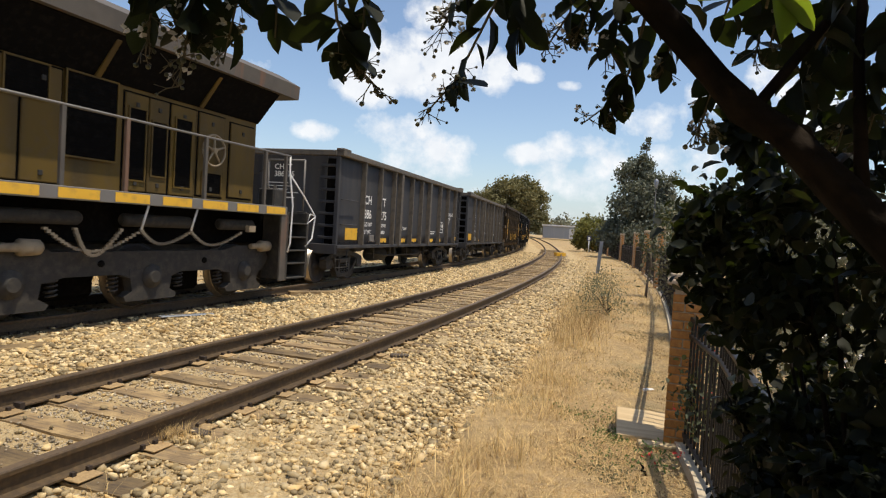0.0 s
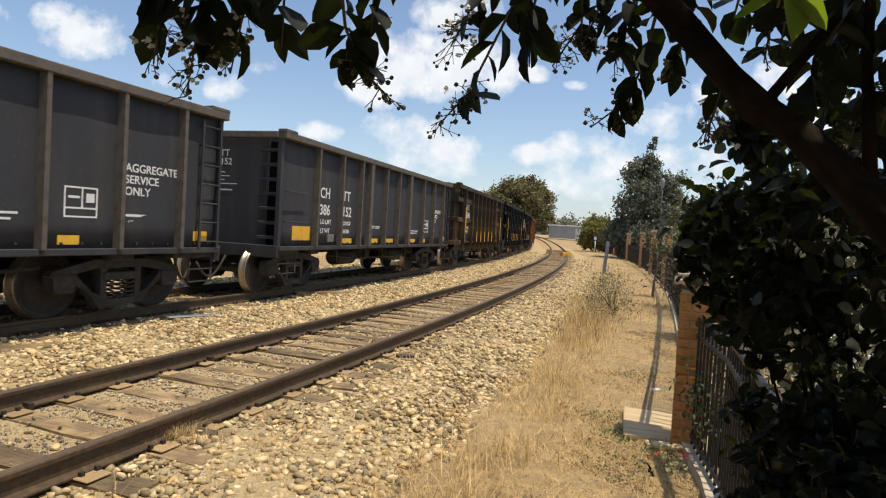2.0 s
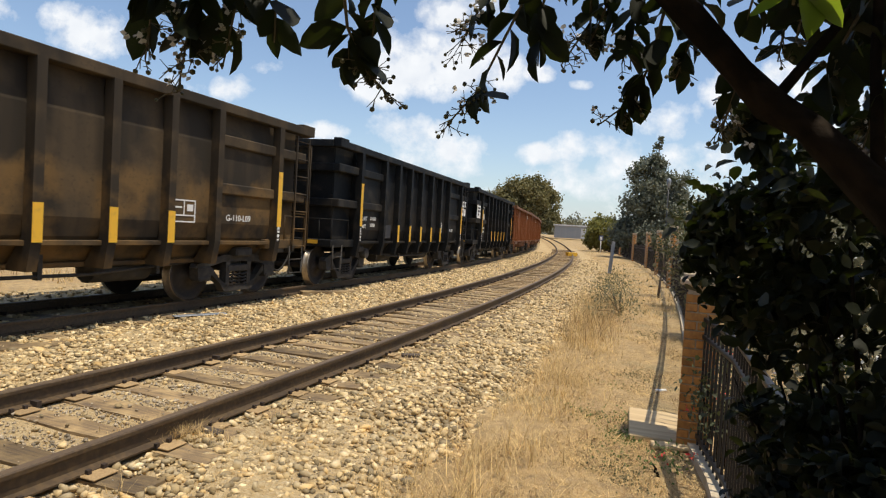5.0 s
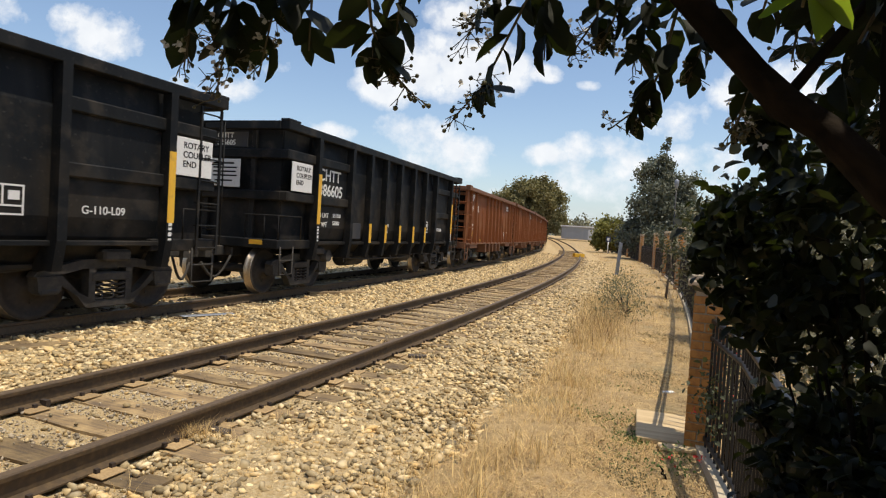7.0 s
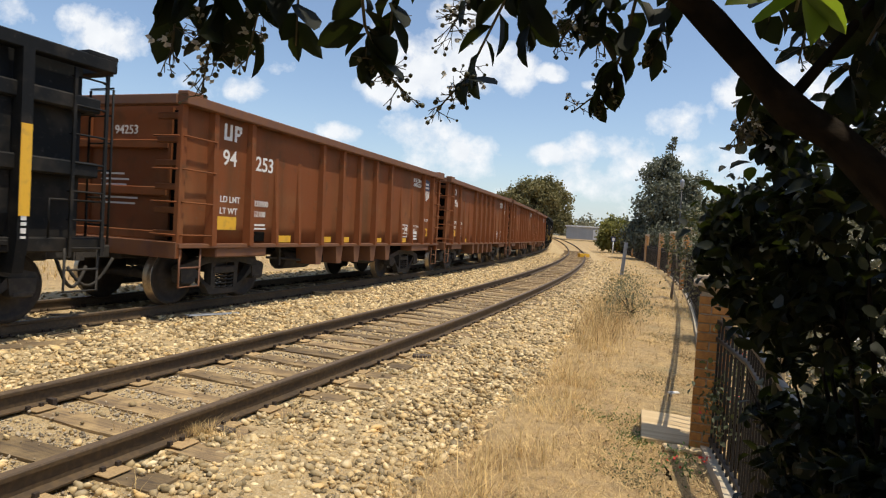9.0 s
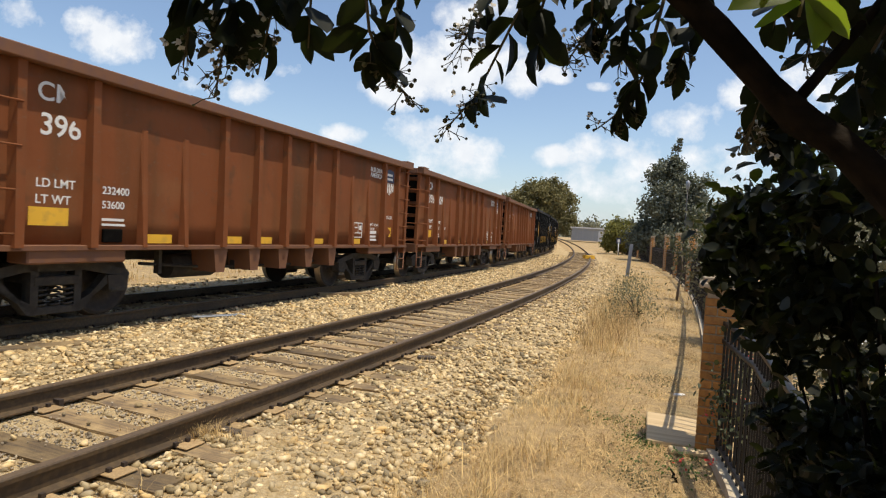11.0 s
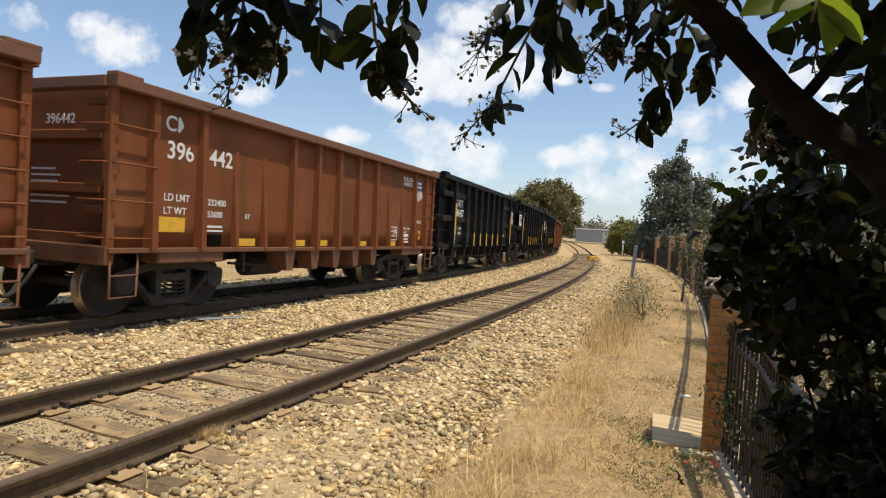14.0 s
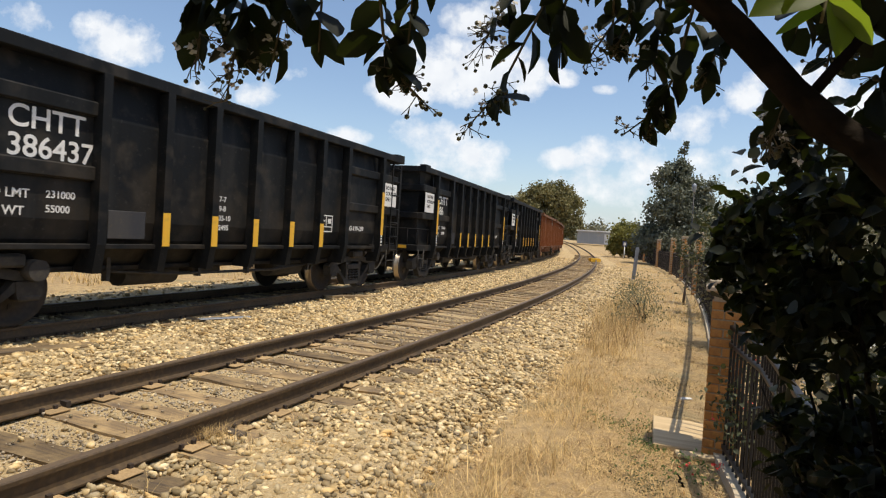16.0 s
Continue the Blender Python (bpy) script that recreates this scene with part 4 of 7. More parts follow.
    prism(bm, [(x, z + 0.38), (x, z + 0.62), (x - 0.06, z + 0.68), (x - 0.25, z + 0.72), (x - 0.44, z + 0.68), (x - 0.5, z + 0.62), (x - 0.5, z + 0.38)], y, y + 0.004)
    shield = part("emblem", bm, M["blue"], car, "dark blue and white striped shield emblem")
    bm = bmesh.new()
    for k in range(5):
        xx = x - 0.03 - k * 0.1
        prism(bm, [(xx, z + 0.36), (xx - 0.055, z + 0.36), (xx - 0.055, z + 0.05 + 0.05 * abs(k - 2)), (xx, z + 0.05 + 0.05 * abs(k - 2))], y, y + 0.005)
    box(bm, x - 0.40, x - 0.10, y, y + 0.006, z + 0.54, z + 0.60)
    box(bm, x - 0.43, x - 0.07, y, y + 0.006, z + 0.43, z + 0.49)
    part("stripes", bm, M["white"], shield)
    bars([(0, 0, 0.34, 0.035), (0, 0.07, 0.36, 0.03)], L / 2 - 1.85, y, 1.38, M["white"], car)
    part("defect_card_box", boxes([(L / 2 - 2.16, L / 2 - 1.86, hw, hw + 0.05, 1.06, 1.24)], 0.01), M["grille"], car)
    bars([(0, 0, 0.5, 0.03), (0, 0.09, 0.6, 0.03), (0, 0.18, 0.55, 0.03), (0, 0.3, 0.7, 0.03), (0, 0.39, 0.8, 0.03), (0, 0.48, 0.75, 0.03)], L / 2 - 0.38, -0.6, 2.1, M["white"], car, end=True)
    return car, L


CARS = []


def place_cars():
    grey, Lg = gondola_grey()
    black, Lb = gondola_black(M["black"], M["black"], "dusty black rotary coal gondola with yellow side strips")
    brown, _ = gondola_black(M["brown"], M["brown"], "black rotary gondola coated in brown dust")
    red, Lr = gondola_red()
    kinds = {"A": (grey, Lg), "B": (black, Lb), "D": (brown, Lb), "C": (red, Lr)}
    used = set()
    order = [("A", 14.15, "275"), ("A", 27.42, "152"), ("D", 40.4, "386346"), ("B", 53.15, ""), ("B", 66.45, "386605"), ("C", 79.2, "94 253"), ("C", 91.45, "396"), ("C", 103.7, "396 409"),
             ("C", 116.1, "396 442"), ("B", 128.35, "386437"), ("B", 141.5, "386"), ("B", 154.0, "386"), ("C", 166.4, "396"), ("C", 178.9, ""), ("C", 191.3, ""), ("C", 203.8, "")]
    for kind, u, mark in order:
        proto, L = kinds[kind]
        car = proto if kind not in used else copy_thing(proto, pose(0, 0, 0))
        used.add(kind)
        CARS.append((car, u + L / 2, L - 3.5))
        car["mark"] = kind + mark
    for car, mid, base in CARS:
        kind, mark = car["mark"][0], car["mark"][1:]
        del car["mark"]
        w = M["white"]
        if kind == "A":
            L, y = Lg, 1.377
            lettering("CH\n386", 0.33, L / 2 - 1.66, y, 2.06, w, car, spread=1.15)
            lettering("TT\n" + mark, 0.33, L / 2 - 2.78, y, 2.06, w, car, spread=1.15)
            lettering("CHTT\n386" + mark, 0.19, L / 2 - 0.33, -0.55, 2.78, w, car, end=True, spread=0.95)
        elif kind in "BD":
            L, y = Lb, 1.324
            if mark:
                lettering("CHTT\n" + mark, 0.36, L / 2 - (1.42 if mark == "386605" else 1.62), y, 2.41, w, car, spread=0.92)
                part("number_board", boxes([(L / 2 - 0.235, L / 2 - 0.215, -0.45, 0.35, 2.92, 3.22)], 0.004), M["slate"], car, "dull grey lettered number board")
                lettering("CHTT\n" + mark, 0.15, L / 2 - 0.213, -0.38, 3.10, w, car, end=True, spread=0.95)
            lettering("229800\n56200" if kind == "D" else "231000\n55000", 0.125, L / 2 - 2.10, y, 1.62, w, car, spread=1.4)
            if mark in ("", "386437"):
                rotary_panel(car, L, L / 2 - 10.62, 1.40, 2.08)
            elif mark in ("386605", "386"):
                rotary_panel(car, L, L / 2 - 0.24, 1.405, 2.08)
                part("end_board", boxes([(L / 2 - 0.10, L / 2 - 0.085, -0.40, 0.30, 2.10, 2.66)], 0.004), M["white"], car, "faded white notice board")
                bars([(0.05, 0.05, 0.5, 0.035), (0.05, 0.14, 0.58, 0.03), (0.05, 0.22, 0.55, 0.03), (0.05, 0.30, 0.58, 0.03), (0.1, 0.40, 0.42, 0.03)], L / 2 - 0.085, -0.40, 2.64, M["grille"], car, end=True)
        else:
            L, y = Lr, 1.357
            first, _, second = mark.partition(" ")
            if mark.startswith("94"):
                bars([(0, 0, 0.06, 0.27), (0.14, 0, 0.06, 0.27), (0.06, 0.21, 0.08, 0.06), (0.26, 0, 0.06, 0.27), (0.32, 0, 0.12, 0.06), (0.38, 0.06, 0.06, 0.09), (0.32, 0.12, 0.06, 0.05)], L / 2 - 0.98, y, 3.02, w, car, "road_initials")
            elif mark:
                lettering("CMO", 0.31, L / 2 - 0.93, y, 2.74, w, car)
            if first:
                lettering(first, 0.36, L / 2 - 0.97, y, 2.34, w, car)
            if first and second:
                lettering(first + second, 0.20, L / 2 - 0.383, -0.35, 2.74, w, car, end=True)
            if second:
                lettering(second, 0.36, L / 2 - 1.84, y, 2.34, w, car)
            lettering("232400\n53600" if first == "396" else "233900\n52100", 0.14, L / 2 - 1.84, y, 1.70, w, car, spread=1.35)
            if first == "396" and second:
                lettering("6T", 0.12, L / 2 - 2.75, y, 1.52, w, car)


place_cars()


# ---------------------------------------------------------------- locomotive
def locomotive():
    """Six-axle road locomotive, long hood rearmost; local x runs towards its nose, the rear end sill at -11."""
    loco = tagged(new("locomotive"), "weathered yellow and grey six-axle diesel locomotive", "locomotive")
    R = -11.0
    deck = 1.72
    bm = bmesh.new()
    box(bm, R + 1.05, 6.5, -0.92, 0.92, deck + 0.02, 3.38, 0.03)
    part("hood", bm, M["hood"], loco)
    part("cab", boxes([(6.5, 9.0, -1.45, 1.45, deck + 0.02, 4.4)], 0.08), M["hood"], loco)
    part("nose", boxes([(9.0, 10.6, -0.8, 0.8, deck + 0.02, 3.0)], 0.08), M["hood"], loco)
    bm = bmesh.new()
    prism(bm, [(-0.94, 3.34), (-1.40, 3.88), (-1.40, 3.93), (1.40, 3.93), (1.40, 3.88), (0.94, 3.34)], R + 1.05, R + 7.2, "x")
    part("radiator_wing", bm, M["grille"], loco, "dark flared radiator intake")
    bm = bmesh.new()
    prism(bm, [(-1.50, 3.90), (-1.52, 4.16), (-1.0, 4.42), (1.0, 4.42), (1.52, 4.16), (1.50, 3.90)], R + 0.55, R + 7.6, "x")
    part("roof", bm, M["roof_grey"], loco, "overhanging grey radiator roof with rust streaks")
    part("exhaust_hood", boxes([(R + 7.6, 6.5, -0.9, 0.9, 3.38, 4.2)], 0.06), M["roof_grey"], loco)
    for x in (R + 2.6, R + 4.6, R + 6.4):
        bm = bmesh.new()
        prism(bm, [(0.94, 3.38), (1.36, 3.90), (1.36, 3.82), (0.98, 3.33)], x - 0.04, x + 0.04, "x")
        part("wing_bracket", bm, M["hood"], loco)
    # hood doors, louvres and grilles of the near side
    y = 0.92
    for x0, x1, z0, z1 in ((1.17, 1.81, 1.86, 3.22), (1.98, 2.60, 1.84, 3.26), (2.68, 3.22, 1.80, 3.26), (3.27, 3.66, 1.80, 3.26), (3.68, 4.10, 1.80, 3.26), (5.10, 5.62, 1.80, 3.30), (5.66, 6.4, 1.80, 3.30), (6.5, 7.3, 1.80, 3.30)):
        for sg in (-1, 1):
            part("door_gap", boxes([(R + x0 - 0.025, R + x1 + 0.025, min(sg * (y - 0.01), sg * (y + 0.006)), max(sg * (y - 0.01), sg * (y + 0.006)), z0 - 0.025, z1 + 0.025)]), M["grille"], loco)
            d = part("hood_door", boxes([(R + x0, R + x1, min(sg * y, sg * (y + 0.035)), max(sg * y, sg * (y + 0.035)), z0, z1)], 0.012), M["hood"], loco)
            for zz in (z0 + 0.12, z1 - 0.16):
                part("latch", boxes([(R + (x0 + x1) / 2 - 0.03, R + (x0 + x1) / 2 + 0.03, sg * y + 0.03 if sg > 0 else sg * y - 0.055, sg * y + 0.055 if sg > 0 else sg * y - 0.03, zz - 0.035, zz + 0.035)], 0.006), M["iron"], d)
    for x0, x1, z0, z1 in ((2.05, 2.50, 1.89, 2.24), (2.79, 3.13, 1.94, 3.05), (3.33, 3.60, 2.07, 2.91), (3.74, 4.03, 1.97, 3.04), (4.26, 5.04, 2.20, 3.32), (5.30, 5.85, 2.85, 3.30), (5.95, 6.35, 2.85, 3.25), (6.6, 7.2, 2.8, 3.25)):
        bm = bmesh.new()
        box(bm, R + x0, R + x1, y + 0.036, y + 0.042, z0, z1)
        n = int((z1 - z0) / 0.045)
        for k in range(n):
            z = z0 + (k + 0.5) * (z1 - z0) / n
            box(bm, R + x0, R + x1, y + 0.04, y + 0.050, z - 0.010, z + 0.008)
        part("louvre", bm, M["grille"], loco, "dark louvred grille")
        part("louvre_frame", boxes([(R + x0 - 0.025, R + x0, y + 0.03, y + 0.058, z0 - 0.025, z1 + 0.025), (R + x1, R + x1 + 0.025, y + 0.03, y + 0.058, z0 - 0.025, z1 + 0.025), (R + x0, R + x1, y + 0.03, y + 0.058, z1, z1 + 0.025), (R + x0, R + x1, y + 0.03, y + 0.058, z0 - 0.025, z0)]), M["hood"], loco)
    # brake wheel
    bm = bmesh.new()
    c = Vector((R + 2.32, y + 0.12, 2.64))
    ring = [(c.x + 0.27 * math.cos(a), c.y, c.z + 0.27 * math.sin(a)) for a in np.linspace(0, 2 * math.pi, 25)]
    tube(bm, ring, 0.020, 6)
    for k in range(5):
        a = k * 2 * math.pi / 5 + 0.3
        tube(bm, [tuple(c), (c.x + 0.27 * math.cos(a), c.y, c.z + 0.27 * math.sin(a))], [0.025, 0.016], 6)
    tube(bm, [(c.x, y, c.z), (c.x, c.y + 0.04, c.z)], 0.05, 8)
    part("brake_wheel", bm, M["tan"], loco, "spoked hand-brake wheel")
    # frame, walkway and striped edge
    bm = bmesh.new()
    box(bm, R + 0.78, 10.9, -1.5, 1.5, deck - 0.06, deck, 0.008)
    box(bm, R, R + 0.78, -0.93, 0.93, deck - 0.06, deck, 0.008)
    part("walkway", bm, M["silver"], loco)
    # near-black colour carries the shade beneath the deck
    part("main_frame", boxes([(R + 0.1, 10.8, -0.9, 0.9, 1.02, deck - 0.06)], 0.02), M["grille"], loco, "main frame under the walkway, coloured black for the shade there")
    for x, ln in ((1.3, 0.9), (2.9, 1.3), (4.9, 1.4), (6.9, 0.8)):
        bm = bmesh.new()
        tube(bm, [(R + x, 1.12, 1.36), (R + x + 0.05, 1.12, 1.36), (R + x + ln, 1.12, 1.36), (R + x + ln + 0.05, 1.12, 1.36)], [0.06, 0.10, 0.10, 0.06], 12)
        part("air_pipe", bm, M["iron"], loco)
    part("junction_box", boxes([(R + 1.62, R + 1.80, 1.36, 1.46, 1.24, 1.36)], 0.01), M["tan"], loco)
    bm = bmesh.new()
    for sg in (-1, 1):
        box(bm, R + 0.78, 10.9, min(sg * 1.5, sg * 1.53), max(sg * 1.5, sg * 1.53), deck - 0.13, deck + 0.04, 0.006)
    part("walkway_edge", bm, M["silver"], loco)
    for k in range(16):
        x = R + 0.85 + k * 0.82
        part("reflector_panel", boxes([(x, x + 0.58, 1.531, 1.536, deck - 0.11, deck + 0.02)]), M["yellow"], loco)
    # handrail
    bm = bmesh.new()
    tube(bm, [(R + 0.68, 1.47, deck + 1.05), (R + 9.0, 1.47, deck + 1.05)], 0.019, 8)
    part("handrail", bm, M["silver"], loco)
    for x in (0.82, 1.45, 2.99, 4.51, 5.46, 6.9, 8.2):
        bm = bmesh.new()
        box(bm, R + x - 0.03, R + x + 0.03, 1.44, 1.50, deck - 0.12, deck + 1.05, 0.008)
        part("stanchion", bm, M["roof_grey"], loco)
    # rear steps with bent rails
    bm = bmesh.new()
    box(bm, R - 0.02, R + 0.06, 1.0, 1.52, 0.32, deck - 0.05, 0.01)
    box(bm, R + 0.68, R + 0.76, 0.95, 1.52, 0.32, deck - 0.05, 0.01)
    box(bm, R, R + 0.7, 0.93, 0.98, 0.32, deck - 0.05, 0.01)
    part("step_well", bm, M["iron"], loco)
    for z in (0.36, 0.65, 0.91, 1.18, 1.46):
        part("step", boxes([(R + 0.05, R + 0.70, 1.0, 1.52, z - 0.03, z)], 0.006), M["iron"], loco)
    part("step_plate", boxes([(R + 0.70, R + 0.93, 1.47, 1.52, 0.30, deck - 0.1)], 0.01), M["roof_grey"], loco)
    bm = bmesh.new()
    tube(bm, [(R + 0.68, 1.47, deck + 1.05), (R + 0.72, 1.5, 2.60), (R + 0.74, 1.52, 2.42), (R + 0.64, 1.55, 1.80), (R + 0.68, 1.56, 1.05), (R + 0.73, 1.54, 0.87)], 0.017, 8)
    part("step_rail", bm, M["white"], loco, "white bent step handrail")
    bm = bmesh.new()
    tube(bm, [(R + 0.74, 1.51, 2.42), (R + 0.25, 1.53, 2.02), (R - 0.20, 1.54, 1.62), (R - 0.12, 1.54, 1.15), (R + 0.06, 1.5, 0.98)], 0.017, 8)
    tube(bm, [(R - 0.20, 1.54, 1.62), (R - 0.03, 1.53, 1.66), (R + 0.06, 1.52, 1.45), (R - 0.20, 1.54, 1.60)], 0.012, 6)
    part("step_rail", bm, M["white"], loco, "white bent step handrail")
    # rear end rails, chain and jumper box
    bm = bmesh.new()
    for yy in (-1.4, -0.5, 0.5, 1.4):
        tube(bm, [(R + 0.06, yy, deck), (R + 0.06, yy, deck + 1.05)], 0.02, 8)
    tube(bm, [(R + 0.06, -1.4, deck + 1.05), (R + 0.06, -0.5, deck + 1.05)], 0.02, 8)
    tube(bm, [(R + 0.06, 0.5, deck + 1.05), (R + 0.06, 1.4, deck + 1.05)], 0.02, 8)
    part("end_rail", bm, M["silver"], loco)
    bm = bmesh.new()
    tube(bm, [(R + 0.06, -0.5 + t, deck + 0.95 - 0.25 * math.sin(math.pi * t)) for t in np.linspace(0, 1, 9)], 0.012, 6)
    tube(bm, [(R + 0.2, 0.6 + 0.2 * t, deck + 0.5 - 0.35 * math.sin(math.pi * t)) for t in np.linspace(0, 1, 9)], 0.03, 6)
    part("chain", bm, M["iron"], loco)
    part("jumper_box", boxes([(R + 0.08, R + 0.45, 0.55, 0.95, deck, deck + 0.42)], 0.03), M["iron"], loco)
    part("end_plate", boxes([(R - 0.06, R + 0.02, -1.45, 1.45, 0.5, deck - 0.02)], 0.01), M["iron"], loco)
    coupler(loco, R, -1)
    # fuel tank
    bm = bmesh.new()
    prism(bm, [(-1.4, 1.3), (-1.4, 0.5), (-1.0, 0.22), (1.0, 0.22), (1.4, 0.5), (1.4, 1.3)], -4.0, 3.2, "x")
    part("fuel_tank", bm, M["iron"], loco)
    # three-axle bogies
    big = wheelset_mesh(0.51, 1.08)
    for cx in (R + 3.68, 7.4):
        bm = boxes([(-2.5, 2.5, -0.6, 0.6, 0.55, 1.0)], 0.03)
        truck = part("truck", bm, M["iron"], loco, "grimy three-axle locomotive bogie")
        truck.matrix_basis = pose(cx, 0, 0)
        for sg in (-1, 1):
            bm = bmesh.new()
            y0, y1 = sorted((sg * 1.0, sg * 1.16))
            prism(bm, [(-2.85, 0.74), (-2.72, 0.96), (-1.9, 0.98), (-1.6, 0.90), (1.6, 0.90), (1.9, 0.98), (2.72, 0.96), (2.85, 0.74), (2.7, 0.50), (1.65, 0.50), (1.45, 0.56), (0.6, 0.56), (0.4, 0.50), (-0.4, 0.50), (-0.6, 0.56), (-1.45, 0.56), (-1.65, 0.50), (-2.7, 0.50)], y0, y1)
            for x in (-2.15, 0.0, 2.15):
                prism(bm, [(x - 0.42, 0.62), (x - 0.36, 0.30), (x - 0.50, 0.22), (x - 0.46, 0.15), (x + 0.46, 0.15), (x + 0.50, 0.22), (x + 0.36, 0.30), (x + 0.42, 0.62)], y0 + 0.005, y1 + 0.005)
            part("side_frame", bm, M["iron"], truck)
            for x in (-1.55, -0.62, 0.62, 1.55):
                put("spring", SPRING, truck, pose(x, sg * 1.06, 0.31))
            for x in (-1.1, 0.9):
                part("frame_bolt", tube(bmesh.new(), [(x, sg * 1.15, 0.73), (x, sg * 1.18, 0.73)], 0.05, 10), M["grille"], truck)
            bm = bmesh.new()
            for x in (-2.15, 0, 2.15):
                tube(bm, [(x, sg * 1.10, 0.51), (x, sg * 1.19, 0.51), (x, sg * 1.20, 0.51), (x, sg * 1.25, 0.51)], [0.19, 0.18, 0.11, 0.09], 14)
            part("axle_box", bm, M["iron"], truck)
            for x in (-2.45, 2.15):
                bm = bmesh.new()
                tube(bm, [(x - 0.34, sg * 1.22, 0.97), (x - 0.30, sg * 1.22, 0.97), (x - 0.06, sg * 1.22, 0.97), (x - 0.05, sg * 1.22, 0.97), (x + 0.22, sg * 1.22, 0.97)], [0.06, 0.10, 0.11, 0.06, 0.05], 14)
                part("brake_cylinder", bm, M["tan"], truck, "dusty tan brake cylinder")
        # boxes added where motors would sit, to block daylight; black stands for shade
        for x in (-1.15, 1.0, 2.75):
            part("traction_motor", boxes([(x - 0.48, x + 0.48, -0.62, 0.62, 0.16, 0.80)], 0.08), M["grille"], truck, "black motor-like box that blocks daylight between the wheels")
        for x in (-2.15, 0.0, 2.15):
            ob = new("wheelset", big)
            ob.parent = truck
            ob.matrix_basis = pose(x, 0, 0.51)
    for a, b, drop in ((3.19, 4.16, 0.20), (4.16, 5.6, 0.30), (2.0, 3.19, 0.22), (4.5, 5.2, 0.36)):
        pts = [(R + a + (b - a) * t, 1.42 - 0.1 * math.sin(math.pi * t), 1.22 - drop * math.sin(math.pi * t)) for t in np.linspace(0, 1, 28)]
        bm = bmesh.new()
        for i, p in enumerate(pts):
            vs = box(bm, -0.028, 0.028, -0.016, 0.016, -0.022, 0.022)
            bmesh.ops.transform(bm, matrix=pose(*p, 90 * (i % 2), 0, 0), verts=vs)
        part("safety_chain", bm, M["hose"], loco, "hanging bogie safety chain")
    for x in (3.19, 4.16):
        bm = bmesh.new()
        tube(bm, [(R + x - 0.08, 1.47, deck - 0.12), (R + x, 1.42, 1.22)], 0.018, 6)
        part("chain_hanger", bm, M["white"], loco)
    return loco


CARS.append((locomotive(), 12.5 - 11.0, 13.0))


# ---------------------------------------------------------------- fence, sheds, signs
M["brick"] = material("orange_brick", (0.46, 0.215, 0.055), 0.9, obj_random=0.25, island=0.2, layers=[("n", 30, 5, 0.45, 0.7, (0.31, 0.13, 0.04), 0.7)], bump=(80, 4, 0.3, 0.004))
M["mortar"] = material("mortar", (0.42, 0.34, 0.24), 0.95, layers=[("n", 40, 4, 0.45, 0.65, (0.30, 0.24, 0.17), 0.7)])
M["concrete"] = material("pale_concrete", (0.50, 0.42, 0.30), 0.9, layers=[("n", 6, 6, 0.45, 0.65, (0.40, 0.32, 0.21), 0.7), ("n", 60, 4, 0.5, 0.7, (0.58, 0.50, 0.38), 0.6)], bump=(70, 5, 0.3, 0.005))
M["fence"] = material("black_iron", (0.018, 0.018, 0.02), 0.5, 0.3, layers=[("n", 20, 4, 0.5, 0.7, (0.035, 0.032, 0.03), 0.6)])
M["post_grey"] = material("galvanised_post", (0.24, 0.26, 0.29), 0.55, 0.5, layers=[("n", 9, 5, 0.45, 0.65, (0.24, 0.26, 0.29), 0.7)])
M["shed"] = material("grey_sheet_wall", (0.30, 0.32, 0.34), 0.6, 0.1, layers=[("streak", 2, 5, 0.45, 0.65, (0.34, 0.35, 0.36), 0.7)])
M["shed_roof"] = material("pale_sheet_roof", (0.58, 0.59, 0.60), 0.6, 0.1, layers=[("n", 1, 5, 0.45, 0.65, (0.46, 0.46, 0.46), 0.7)])
M["old_wood"] = material("bleached_board", (0.58, 0.44, 0.25), 0.9, layers=[("grain", 30, 6, 0.4, 0.65, (0.42, 0.30, 0.16), 0.7)], bump=(40, 4, 0.3, 0.005))
M["dark_wood"] = material("creosoted_offcut", (0.06, 0.045, 0.033), 0.9, layers=[("grain", 40, 5, 0.4, 0.65, (0.11, 0.085, 0.06), 0.7)])


FENCE_S = [3, 6.0, 7.1, 25.5, 34.5, 54, 70, 84, 95, 140]
FENCE_LAT = [4.59, 4.57, 4.42, 5.15, 5.40, 5.70, 6.0, 5.65, 5.45, 5.4]


def fence_lat(s):
    return float(np.interp(s, FENCE_S, FENCE_LAT))


def fence_at(s, off=0.0):
    x, y, h = at(s, fence_lat(s) + off)
    x2, y2, _ = at(s + 0.2, fence_lat(s + 0.2) + off)
    return float(x), float(y), math.degrees(math.atan2(y2 - y, x2 - x))


def gz(x, y):
    return float(ground_z(np.array([x]), np.array([y]))[0])


